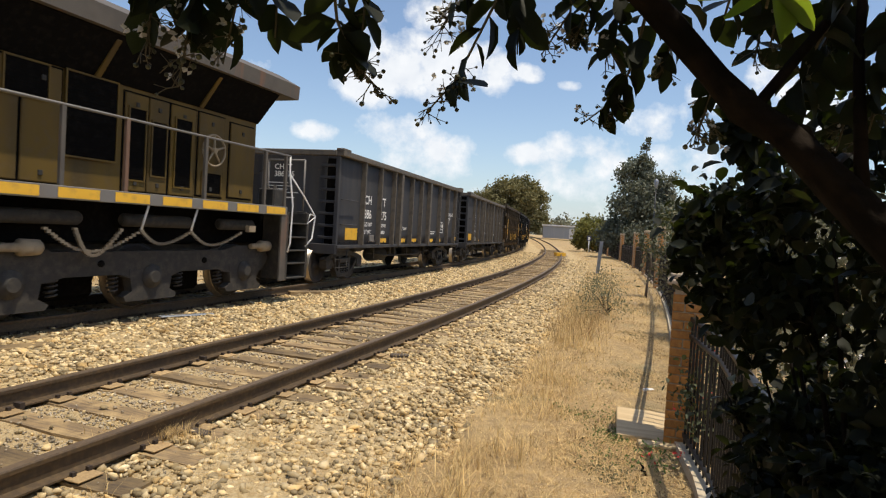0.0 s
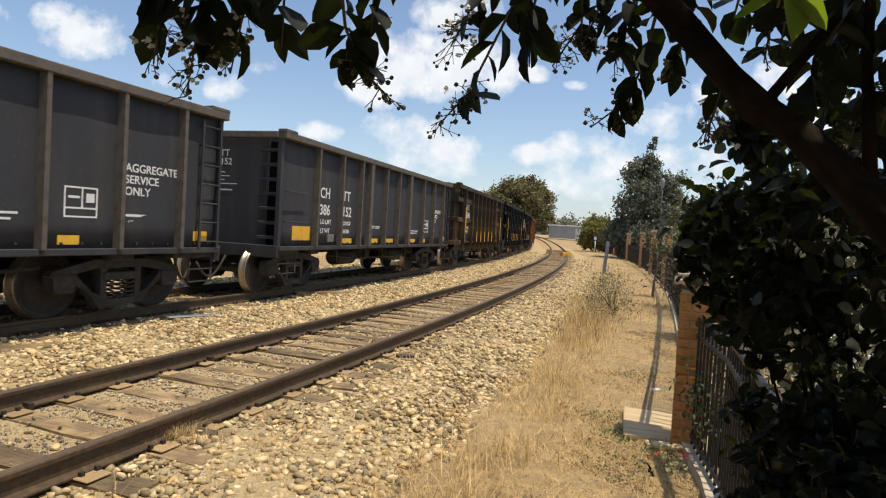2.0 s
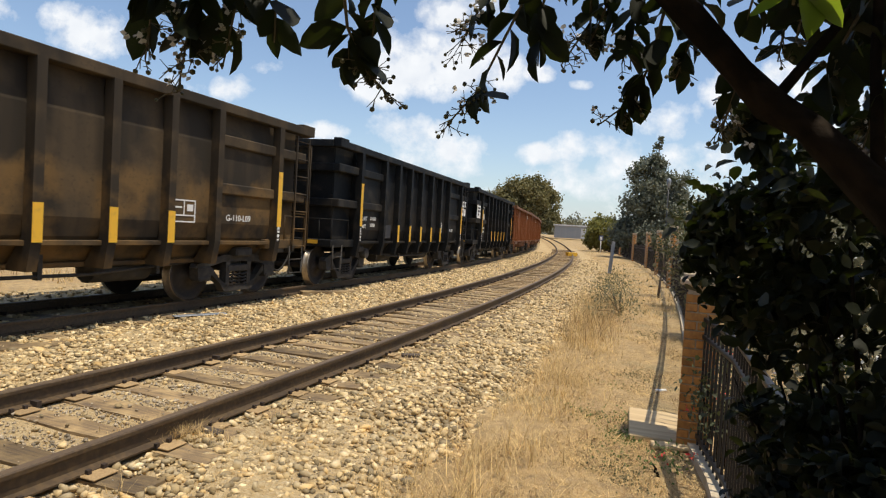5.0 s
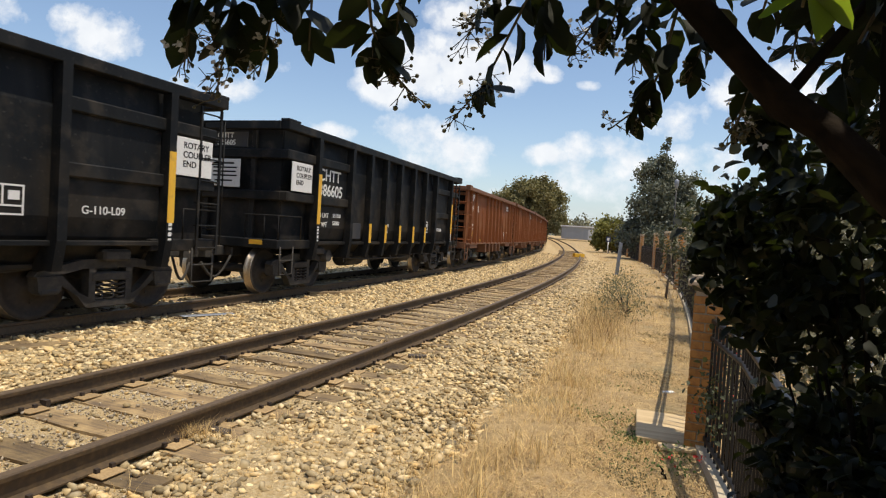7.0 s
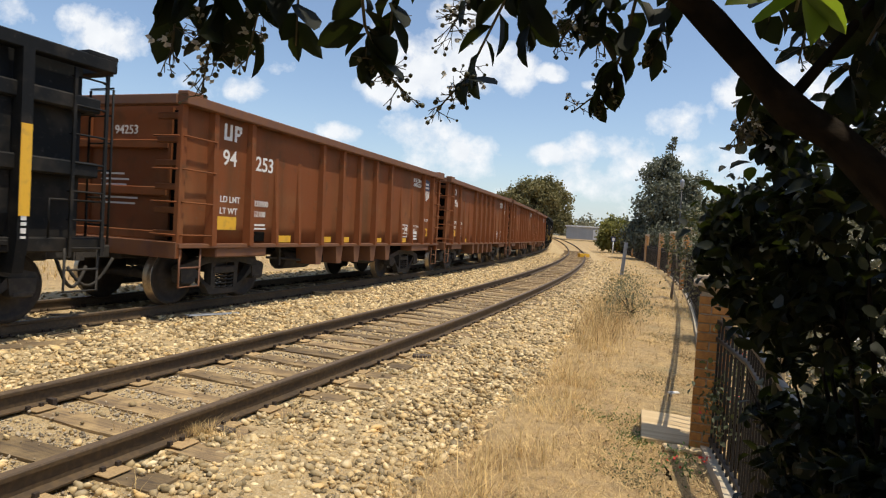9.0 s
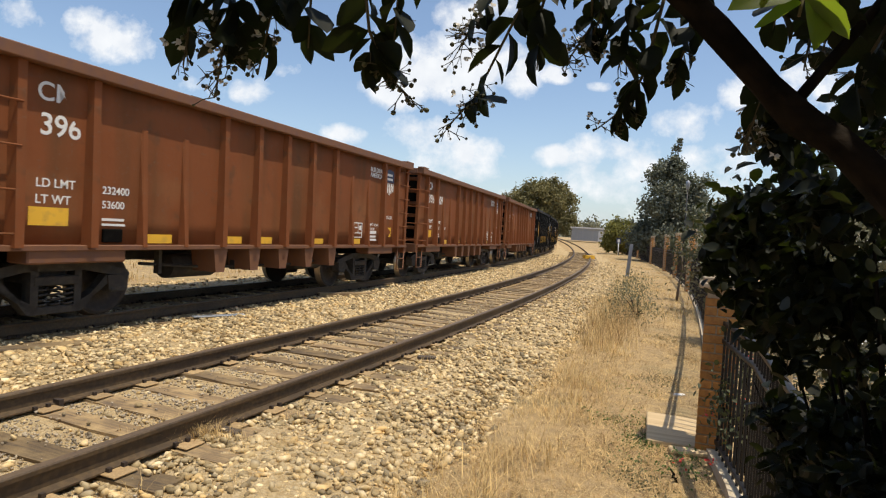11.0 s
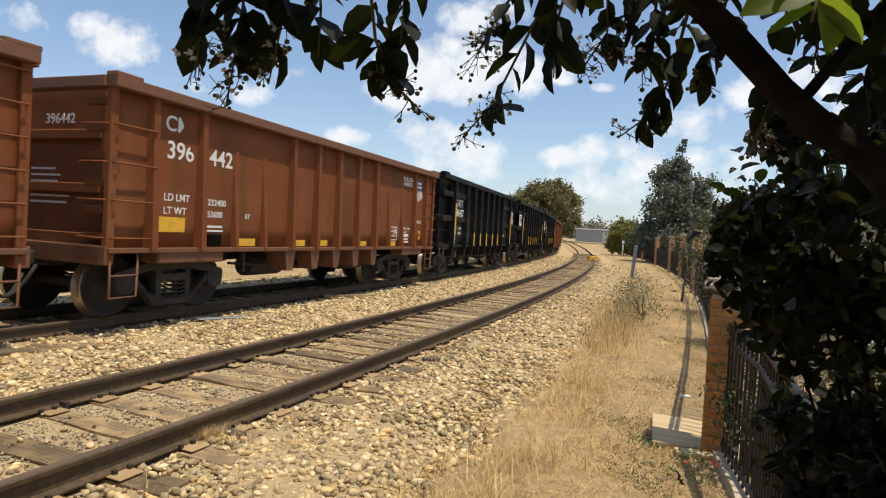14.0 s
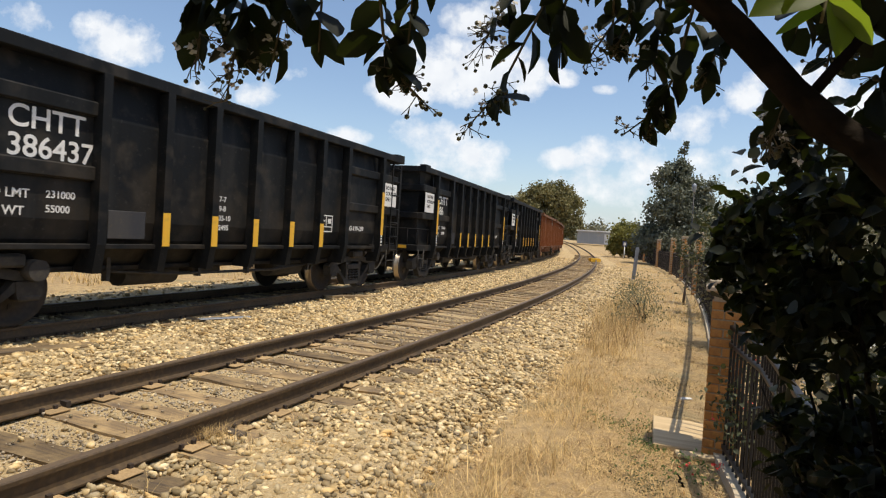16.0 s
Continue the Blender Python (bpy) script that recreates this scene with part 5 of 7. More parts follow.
def pillar(s, singly):
    x, y, a = fence_at(s)
    z = gz(x, y) - 0.05
    p = tagged(new("fence_pillar"), "orange brick fence pillar with a pale cap", "pillar", "pillars of the fence")
    p.matrix_basis = pose(x, y, z, 0, 0, a)
    w, h = (0.135, 1.42) if singly else (0.17, 2.30)
    part("core", boxes([(-w + 0.012, w - 0.012, -w + 0.012, w - 0.012, 0, h)]), M["mortar"], p)
    long = boxes([(-0.085, 0.085, -0.045, 0.045, 0.0, 0.064)], 0.006)
    course = 0.075
    spots = []
    for k in range(int(h / course)):
        for q in range(4):
            m = pose(0, 0, k * course + 0.004, 0, 0, 90 * q + (0 if k % 2 else 0)) @ pose(0.05 * (1 if k % 2 else -1), w - 0.045, 0)
            spots.append(m)
    if singly:
        me = share("brick", long, M["brick"])
        for m in spots:
            put("brick", me, p, m)
    else:
        src = bmesh.new()
        box(src, -0.085, 0.085, -0.045, 0.045, 0.0, 0.064)
        V0 = np.array([v.co[:] for v in src.verts])
        F0 = np.array([[v.index for v in f.verts] for f in src.faces])
        src.free()
        long.free()
        V = np.concatenate([V0 @ np.array(m.to_3x3()).T + np.array(m.translation) for m in spots])
        F = np.concatenate([F0 + 8 * i for i in range(len(spots))])
        tagged(raw("brickwork", V, F, M["brick"], p), kind="stuff")
    part("cap", boxes([(-0.19, 0.19, -0.19, 0.19, h, h + 0.05), (-0.165, 0.165, -0.165, 0.165, h + 0.05, h + 0.10)], 0.012), M["mortar"], p, "pale mortar cap")


def build_fence():
    stops = [3.2, 7.1, 15.6, 25.5, 34.5, 42.0, 54, 69, 84, 96, 108]
    picket = boxes([(-0.009, 0.009, -0.009, 0.009, 0.06, 1.42)], 0.003)
    picket = share("picket", picket, M["fence"])
    low_picket = share("picket", boxes([(-0.009, 0.009, -0.009, 0.009, 0.06, 1.10)], 0.003), M["fence"])
    for a, b in zip(stops, stops[1:]):
        f = tagged(new("iron_fence"), "black iron picket fence between brick pillars", "fence", "fence panels")
        for z in (0.14, 0.96, 1.10) if a < 7 else (0.14, 1.20, 1.36):
            bm = bmesh.new()
            tube(bm, [(*fence_at(s)[:2], z + gz(*fence_at(s)[:2])) for s in np.linspace(a, b, 8)], 0.022, 4)
            part("fence_rail", bm, M["fence"], f)
        ss = np.arange(a + 0.06, b, 0.115)
        if a < 25:
            for s in ss:
                x, y, t = fence_at(s)
                put("picket", low_picket if a < 7 else picket, f, pose(x, y, gz(x, y), 0, 0, t))
        else:
            V, F, n = [], [], 0
            for s in ss:
                x, y, t = fence_at(s)
                z = gz(x, y)
                for dx, dy in ((-.009, -.009), (.009, -.009), (.009, .009), (-.009, .009)):
                    V += [(x + dx, y + dy, z + 0.06), (x + dx, y + dy, z + 1.42)]
                for k in range(4):
                    i, j = n + 2 * k, n + 2 * ((k + 1) % 4)
                    F.append((i, j, j + 1, i + 1))
                n += 8
            tagged(raw("pickets", V, F, M["fence"], f), kind="stuff")
        mid = (a + b) / 2
        for s in () if a < 4 else (mid,) if b - a < 12 else (a + 4, b - 4):
            x, y, t = fence_at(s)
            part("fence_post", boxes([(x - 0.035, x + 0.035, y - 0.035, y + 0.035, gz(x, y) - 0.1, gz(x, y) + 1.55)], 0.006), M["fence"], f)
    for i, s in enumerate(stops[1:]):
        if s == 15.6:
            continue
        pillar(s, i == 0)
    # low concrete kerb under the panels
    bm = bmesh.new()
    ss = np.linspace(3.0, 34.5, 40)
    rows = []
    for s in ss:
        x0, y0, _ = fence_at(s, -0.07)
        x1, y1, _ = fence_at(s, 0.07)
        z = gz(x0, y0)
        rows.append([bm.verts.new(c) for c in ((x0, y0, z - 0.1), (x0, y0, z + 0.07), (x1, y1, z + 0.07), (x1, y1, z - 0.1))])
    for r0, r1 in zip(rows, rows[1:]):
        for k in range(3):
            bm.faces.new((r0[k], r0[k + 1], r1[k + 1], r1[k]))
    bmesh.ops.recalc_face_normals(bm, faces=bm.faces[:])
    tagged(part("fence_kerb", bm, M["concrete"]), "low pale concrete kerb under the iron fence", "kerb", kind="structure")
    # pale post of a wire frame by the near panel
    ob = part("garden_post", boxes([(1.655, 1.685, 2.90, 2.93, -0.15, 1.30)], 0.005), M["old_wood"])
    tagged(ob, "slim bleached wooden post beside the fence", "post")


build_fence()


def slab(name, cx, cy, z, lx, ly, lz, rot, tilt, mat, label, cat):
    bm = bmesh.new()
    box(bm, -lx / 2, lx / 2, -ly / 2, ly / 2, 0, lz, 0.008)
    ob = part(name, bm, mat)
    ob.matrix_basis = pose(cx, cy, z, tilt, tilt * 0.4, rot)
    return tagged(ob, label, cat)


slab("board", 2.10, 5.38, -0.03, 0.46, 0.80, 0.05, -18, 1.5, M["old_wood"], "bleached flat board lying on dry ground beside a pillar", "board")
slab("board", 2.20, 4.86, -0.03, 0.62, 0.13, 0.035, -12, -2, M["old_wood"], "narrow bleached board lying on dry ground by the fence", "board")
slab("timber_offcut", -0.21, 7.75, -0.05, 0.24, 0.10, 0.08, 10, 2, M["dark_wood"], "dark creosoted timber offcut lying on the gravel", "timber")
slab("timber_offcut", -1.62, 4.62, -0.05, 0.17, 0.09, 0.07, -20, 4, M["dark_wood"], "dark creosoted timber offcut beside the rail", "timber")
slab("old_tie", -4.75, 6.75, -0.04, 1.3, 0.2, 0.10, 50, 2, M["tie"], "weathered loose railway tie half buried in ballast", "timber")
slab("old_tie", -2.35, 14.2, -0.03, 1.5, 0.2, 0.09, 35, 1, M["tie"], "weathered loose railway tie lying between the tracks", "timber")
slab("metal_strip", -3.75, 9.9, 0.02, 0.9, 0.12, 0.02, 48, 2, M["post_grey"], "flat grey metal strip lying on the ballast", "scrap metal")
slab("litter", 2.68, 6.77, -0.04, 0.14, 0.05, 0.03, 20, 4, M["white"], "crumpled white scrap of litter on dry grass", "litter")
slab("derail_block", 12.2, 53.0, 0.0, 0.9, 0.5, 0.30, 15, 0, M["yellow"], "yellow painted derail block beside the rail", "derail")


def sign_post():
    s = tagged(new("marker_post"), "leaning galvanised steel marker post in dry grass", "post")
    s.matrix_basis = pose(8.71, 29.5, -0.08, 0, 4, -15)
    part("channel", boxes([(-0.085, 0.085, -0.012, 0.012, 0, 1.65), (-0.085, -0.070, -0.05, 0.0, 0, 1.65), (0.070, 0.085, -0.05, 0.0, 0, 1.65)], 0.003), M["post_grey"], s)
    p = tagged(new("small_sign"), "small white sign with dark blue mark on a white pole", "sign")
    p.matrix_basis = pose(19.5, 70.2, -0.05, 0, 0, -16)
    bm = bmesh.new()
    tube(bm, [(0, 0, 0), (0, 0, 1.5)], 0.05, 8)
    part("pole", bm, M["white"], p)
    b = part("plate", boxes([(-0.26, 0.26, -0.02, 0.0, 1.45, 2.1)], 0.005), M["blue"], p)
    part("mark", boxes([(-0.13, 0.13, -0.03, -0.02, 1.6, 1.95)]), M["white"], b)


sign_post()


def build_shed():
    s = tagged(new("shed"), "long low grey sheet-metal shed behind dry grass", "shed")
    s.matrix_basis = pose(29.2, 128, 1.75, 0, 0, -12)
    part("wall", boxes([(-3.6, 3.6, 0, 5, -0.4, 2.2)]), M["shed"], s)
    bm = bmesh.new()
    for k in range(29):
        x = -3.6 + 7.2 * k / 28
        box(bm, x - 0.04, x + 0.04, -0.05, 0.0, -0.4, 2.15)
    tagged(part("wall_ribs", bm, M["shed"], s), kind="stuff")
    part("roof", boxes([(-3.9, 3.9, -0.35, 5.3, 2.2, 2.45)], 0.02), M["shed_roof"], s)
    part("door", boxes([(1.9, 2.9, -0.07, -0.051, -0.3, 1.8)]), M["shed_roof"], s)
    t = tagged(new("lamp_post"), "slender pole lamp above the garden trees", "lamp post")
    t.matrix_basis = pose(15.0, 39.0, 0)
    bm = bmesh.new()
    tube(bm, [(0, 0, 0), (0, 0, 5.2)], [0.06, 0.04], 8)
    part("pole", bm, M["fence"], t)
    bm = bmesh.new()
    tube(bm, [(0, 0, 5.2), (0, 0, 5.3), (0, 0, 5.62), (0, 0, 5.75), (0, 0, 5.85)], [0.05, 0.10, 0.15, 0.14, 0.02], 8)
    part("lantern", bm, M["post_grey"], t)


build_shed()


# ---------------------------------------------------------------- trees
def leaf_stuff(name, points, size, mat, parent, rng, flat=0.0, aspect=0.45, label=""):
    """Small folded leaves, one at each point."""
    n = len(points)
    a = rng.normal(size=(n, 3))
    a[:, 2] *= 1 - flat
    a /= np.linalg.norm(a, axis=1)[:, None]
    b = np.cross(a, rng.normal(size=(n, 3)))
    b /= np.linalg.norm(b, axis=1)[:, None]
    c = np.cross(a, b)
    s = size * rng.uniform(0.6, 1.4, (n, 1))
    V = np.stack([points, points + a * s * 0.5 + b * s * aspect + c * s * 0.12, points + a * s, points + a * s * 0.5 - b * s * aspect + c * s * 0.12], 1).reshape(-1, 3)
    F = np.arange(4 * n).reshape(n, 4)
    ob = raw(name, V, F, mat, parent, label)
    tagged(ob, kind="stuff")
    return ob


def crown_points(blobs, n, rng, clumps=60, spread=0.22):
    """Leaves gathered in clumps over a set of ellipsoids (x, y, z, rx, ry, rz)."""
    B = np.array(blobs, float)
    vol = B[:, 3] * B[:, 4] * B[:, 5]
    which = rng.choice(len(B), clumps, p=vol / vol.sum())
    d = rng.normal(size=(clumps, 3))
    d /= np.linalg.norm(d, axis=1)[:, None]
    r = rng.uniform(0.45, 1.0, (clumps, 1)) ** 0.6
    C = B[which, :3] + d * r * B[which, 3:]
    size = B[which, 3:].mean(1) * spread
    k = rng.integers(0, clumps, n)
    e = rng.normal(size=(n, 3))
    e *= (rng.uniform(0, 1, (n, 1)) ** 0.5) / np.linalg.norm(e, axis=1)[:, None]
    return C[k] + e * size[k, None] * rng.uniform(0.6, 1.5, (n, 1)), C


def tree(name, x, y, z, height, blobs, n, leaf, mat, bark, seed, label, cat="tree", clumps=80, spread=0.22, trunk_r=0.2, flat=0.0, limbs=10):
    rng = np.random.default_rng(seed)
    t = tagged(new(name), label, cat)
    t.matrix_basis = pose(x, y, z)
    pts, C = crown_points(blobs, n, rng, clumps, spread)
    bm = bmesh.new()
    top = max(b[2] + b[5] * 0.7 for b in blobs)
    tube(bm, [(0, 0, -0.2), (trunk_r * 0.2, 0, top * 0.3), (0, trunk_r * 0.3, top * 0.65), (0, 0, top)], [trunk_r * 1.25, trunk_r, trunk_r * 0.6, trunk_r * 0.12], 8)
    for c in C[rng.choice(len(C), min(limbs, len(C)), replace=False)]:
        z0 = max(0.15 * top, min(c[2] * 0.75, top * 0.8))
        m = Vector((c[0] * 0.5, c[1] * 0.5, (z0 + c[2]) / 2 + 0.05 * top))
        tube(bm, [(0, 0, z0), m, tuple(c)], [trunk_r * 0.4, trunk_r * 0.25, trunk_r * 0.07], 6)
    part("trunk", bm, bark, t)
    leaf_stuff("crown", pts, leaf, mat, t, rng, flat)
    return t


M["bark"] = material("grey_bark", (0.14, 0.11, 0.08), 0.9, layers=[("streak", 10, 5, 0.45, 0.65, (0.08, 0.06, 0.045), 0.7)], bump=(30, 5, 0.5, 0.01))
M["cedar"] = material("grey_green_needles", (0.135, 0.145, 0.105), 0.8, island=0.45, translucent=((0.10, 0.12, 0.05), 0.15))
# olive lightened: distance haze is mixed into the leaf colour
M["oak"] = material("hazed_olive_foliage", (0.185, 0.165, 0.07), 0.8, island=0.3, translucent=((0.16, 0.15, 0.04), 0.2))
M["shrub_yellow"] = material("yellow_green_foliage", (0.20, 0.19, 0.05), 0.8, island=0.4, translucent=((0.28, 0.27, 0.06), 0.25))
M["garden"] = material("garden_foliage", (0.06, 0.07, 0.032), 0.7, island=0.45, translucent=((0.09, 0.11, 0.03), 0.2))
# pale greyed green paints the haze over the far trees
M["far_green"] = material("haze_pale_foliage", (0.20, 0.20, 0.13), 0.9, island=0.3)

cedar = []
rr = random.Random(4)
for k in range(26):
    f = k / 25
    rad = 4.0 * (1 - f) ** 0.62 * (0.9 + 0.25 * rr.random())
    a = rr.random() * 6.28
    cedar.append((0.45 * rad * math.cos(a), 0.45 * rad * math.sin(a), 1.4 + f * 9.4, rad * 0.75 + 0.3, rad * 0.75 + 0.3, 0.9))
tree("cedar_tree", 20.6, 56.5, -0.2, 12, cedar, 46000, 0.22, M["cedar"], M["bark"], 3, "tall grey-green cedar tree behind the fence", clumps=420, spread=0.42, trunk_r=0.22, limbs=30)
tree("oak_tree", 20.0, 136, 1.6, 13, [(0, 0, 7.5, 6.5, 5, 5), (-5, 0, 6, 5, 4, 4), (4.2, 0, 6.5, 4.2, 4, 4.6), (1, 0, 10, 4.5, 4, 3.2), (-9, 0, 5, 4, 4, 3.2), (5.5, 0, 3.0, 3, 3, 2.6), (-2, 0, 3.2, 5, 3, 2.6)], 38000, 0.42, M["oak"], M["bark"], 5,
     "broad olive-green oak tree beyond the bend", clumps=330, spread=0.26, trunk_r=0.45)
tree("yellow_shrub", 20.9, 75, 0.0, 4, [(0, 0, 2.6, 1.9, 1.8, 2.0), (1.5, 0, 2.2, 1.5, 1.4, 1.6), (-1.0, 0, 1.6, 1.2, 1.2, 1.2)], 8000, 0.26, M["shrub_yellow"], M["bark"], 7, "yellow-green shrub at the end of the fence", "shrub", clumps=120, spread=0.3, trunk_r=0.08)
tree("garden_tree", 27.5, 70, 0.0, 6, [(0, 0, 3.0, 3.2, 2.5, 2.4), (3.5, 0, 2.6, 3, 2.4, 2.2), (-2.5, 2, 2.2, 2.4, 2, 1.8)], 9000, 0.3, M["garden"], M["bark"], 8, "dense green garden tree behind the pillars", clumps=140, spread=0.3, trunk_r=0.12)
tree("garden_tree", 18.3, 40.5, 0.0, 5, [(0, 0, 2.0, 2.0, 2.0, 1.5), (2.2, -1, 2.4, 2.2, 2, 2.0), (1.0, 4, 2.6, 2.0, 2.0, 1.9)], 9000, 0.22, M["garden"], M["bark"], 9, "dense green garden tree behind the iron fence", clumps=140, spread=0.3, trunk_r=0.12)
tree("garden_tree", 12.3, 24.5, 0.0, 5, [(0, 0, 2.2, 1.6, 1.8, 1.7), (1.8, -2, 2.2, 1.8, 1.8, 1.8)], 9000, 0.16, M["garden"], M["bark"], 10, "dense green garden tree behind the iron fence", clumps=140, spread=0.3, trunk_r=0.1)
tree("roadside_tree", -25.0, 34.0, -0.1, 6, [(0, 0, 3.6, 3.4, 3.0, 2.4), (-4, 0, 3.0, 3.0, 2.6, 2.2)], 7000, 0.28, M["garden"], M["bark"], 11, "round green tree beyond the main track", clumps=110, spread=0.3, trunk_r=0.16)


def far_woods():
    rng = np.random.default_rng(12)
    blobs = []
    for k in range(46):
        a = math.radians(5 + k * 0.62)
        r = 210 + 25 * math.sin(k * 1.7)
        h = 3.0 + 1.6 * abs(math.sin(k * 2.3))
        blobs.append((r * math.sin(a), r * math.cos(a), 1.6 + h * 0.55, 4.5, 4, h))
    pts, _ = crown_points(blobs, 14000, rng, 400, 0.4)
    tagged(leaf_stuff("far_woods", pts, 0.9, M["far_green"], None, rng), "low line of distant trees, coloured pale for haze", "woods")


far_woods()


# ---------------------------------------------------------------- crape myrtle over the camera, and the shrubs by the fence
# leaf colour taken well below real green, so deep shade is in it
M["leaf"] = material("shade_darkened_leaf", (0.012, 0.015, 0.009), 0.6, spec=0.15, layers=[("n", 40, 4, 0.5, 0.7, (0.028, 0.028, 0.011), 0.6)], obj_random=0.3, island=0.35, translucent=((0.19, 0.26, 0.03), 0.05))
# bark coloured near black to hold the limb's shade
M["myrtle_bark"] = material("shade_darkened_bark", (0.010, 0.008, 0.006), 0.9, spec=0.08, layers=[("grain", 16, 5, 0.5, 0.7, (0.04, 0.028, 0.018), 0.6), ("n", 20, 5, 0.5, 0.7, (0.025, 0.018, 0.013), 0.7)], bump=(35, 5, 0.5, 0.01))
# lit copy of the leaf: sunlight painted in as brighter, more translucent green
M["sunlit_leaf"] = material("sunlit_green_leaf", (0.07, 0.11, 0.015), 0.5, spec=0.3, layers=[("n", 40, 4, 0.5, 0.7, (0.09, 0.13, 0.02), 0.6)], translucent=((0.24, 0.34, 0.02), 0.6))
M["dry_garden"] = material("dusty_garden_foliage", (0.15, 0.14, 0.085), 0.8, island=0.5, translucent=((0.16, 0.16, 0.07), 0.2))
M["twig"] = material("green_brown_twig", (0.11, 0.09, 0.05), 0.8)
M["berry"] = material("green_seed_capsule", (0.075, 0.075, 0.035), 0.6, island=0.4)
M["blossom"] = material("white_blossom", (0.80, 0.78, 0.74), 0.8, translucent=((0.8, 0.78, 0.7), 0.3))
M["rose"] = material("red_rose_petals", (0.60, 0.05, 0.035), 0.6)


def leaf_template(fold, curl, width):
    v, tri = [], []
    for i, (t, w) in enumerate(((0.0, 0.0), (0.28, 0.82), (0.62, 0.9), (0.86, 0.5), (1.0, 0.0))):
        zc = -curl * t * t
        if w == 0:
            v.append((t, 0, zc))
        else:
            v += [(t, 0, zc), (t, w * width, zc + fold * w), (t, -w * width, zc + fold * w)]
    # 0 base; 1-3, 4-6, 7-9 ribs; 10 tip
    for s in (1, 2):
        tri += [(0, 1, 1 + s) if s == 2 else (0, 1 + s, 1)]
        for a, b in ((1, 4), (4, 7)):
            q = [(a, a + s, b + s), (a, b + s, b)]
            tri += q if s == 1 else [t[::-1] for t in q]
        tri += [(7, 7 + s, 10) if s == 1 else (7, 10, 7 + s)]
    return np.array(v, float), np.array(tri)


LEAVES = [leaf_template(0.10, 0.16, 0.30), leaf_template(0.16, 0.34, 0.33), leaf_template(0.05, 0.05, 0.36), leaf_template(0.20, 0.25, 0.26)]


def leaf_mesh(k, mat):
    v, tri = LEAVES[k]
    me = bpy.data.meshes.new("leaf")
    me.from_pydata([tuple(p) for p in v], [], [tuple(int(i) for i in t) for t in tri])
    for p in me.polygons:
        p.use_smooth = True
    me.materials.append(mat)
    return me


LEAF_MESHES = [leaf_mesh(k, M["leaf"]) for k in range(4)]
SUNLIT_MESHES = [leaf_mesh(k, M["sunlit_leaf"]) for k in range(4)]


def leaf_matrix(p, d, size, roll, rng):
    d = Vector(d).normalized()
    q = d.to_track_quat("X", "Z").to_matrix().to_4x4()
    return Matrix.Translation(p) @ q @ pose(0, 0, 0, roll, 0, 0) @ Matrix.Diagonal((size, size, size, 1))


def leaf_cloud(name, pts, size, parent, seed, mat=None, droop=0.5, label=""):
    """Many real leaves joined in one mesh."""
    rng = np.random.default_rng(seed)
    Vs, Fs, n0 = [], [], 0
    kinds = rng.integers(0, 4, len(pts))
    for k in range(4):
        P = pts[kinds == k]
        n = len(P)
        v, tri = LEAVES[k]
        a = rng.normal(size=(n, 3))
        a[:, 2] -= droop
        a /= np.linalg.norm(a, axis=1)[:, None]
        b = np.cross(rng.normal(size=(n, 3)) + [0, 0, 1.2], a)
        b /= np.linalg.norm(b, axis=1)[:, None]
        c = np.cross(a, b)
        s = size * rng.uniform(0.55, 1.3, (n, 1, 1))
        V = P[:, None, :] + s * (v[None, :, 0:1] * a[:, None] + v[None, :, 1:2] * b[:, None] + v[None, :, 2:3] * c[:, None])
        F = tri[None] + (np.arange(n) * len(v))[:, None, None] + n0
        Vs.append(V.reshape(-1, 3))
        Fs.append(F.reshape(-1, 3))
        n0 += n * len(v)
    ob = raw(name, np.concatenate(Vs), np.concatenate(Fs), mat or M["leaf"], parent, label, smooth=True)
    return tagged(ob, kind="stuff")


def blob_points(blobs, n, seed, clumps, spread):
    rng = np.random.default_rng(seed)
    return crown_points(blobs, n, rng, clumps, spread)[0]


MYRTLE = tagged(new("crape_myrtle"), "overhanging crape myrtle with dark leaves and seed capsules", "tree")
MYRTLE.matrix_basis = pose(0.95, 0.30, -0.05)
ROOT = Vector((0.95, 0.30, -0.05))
SPRIGS = {}


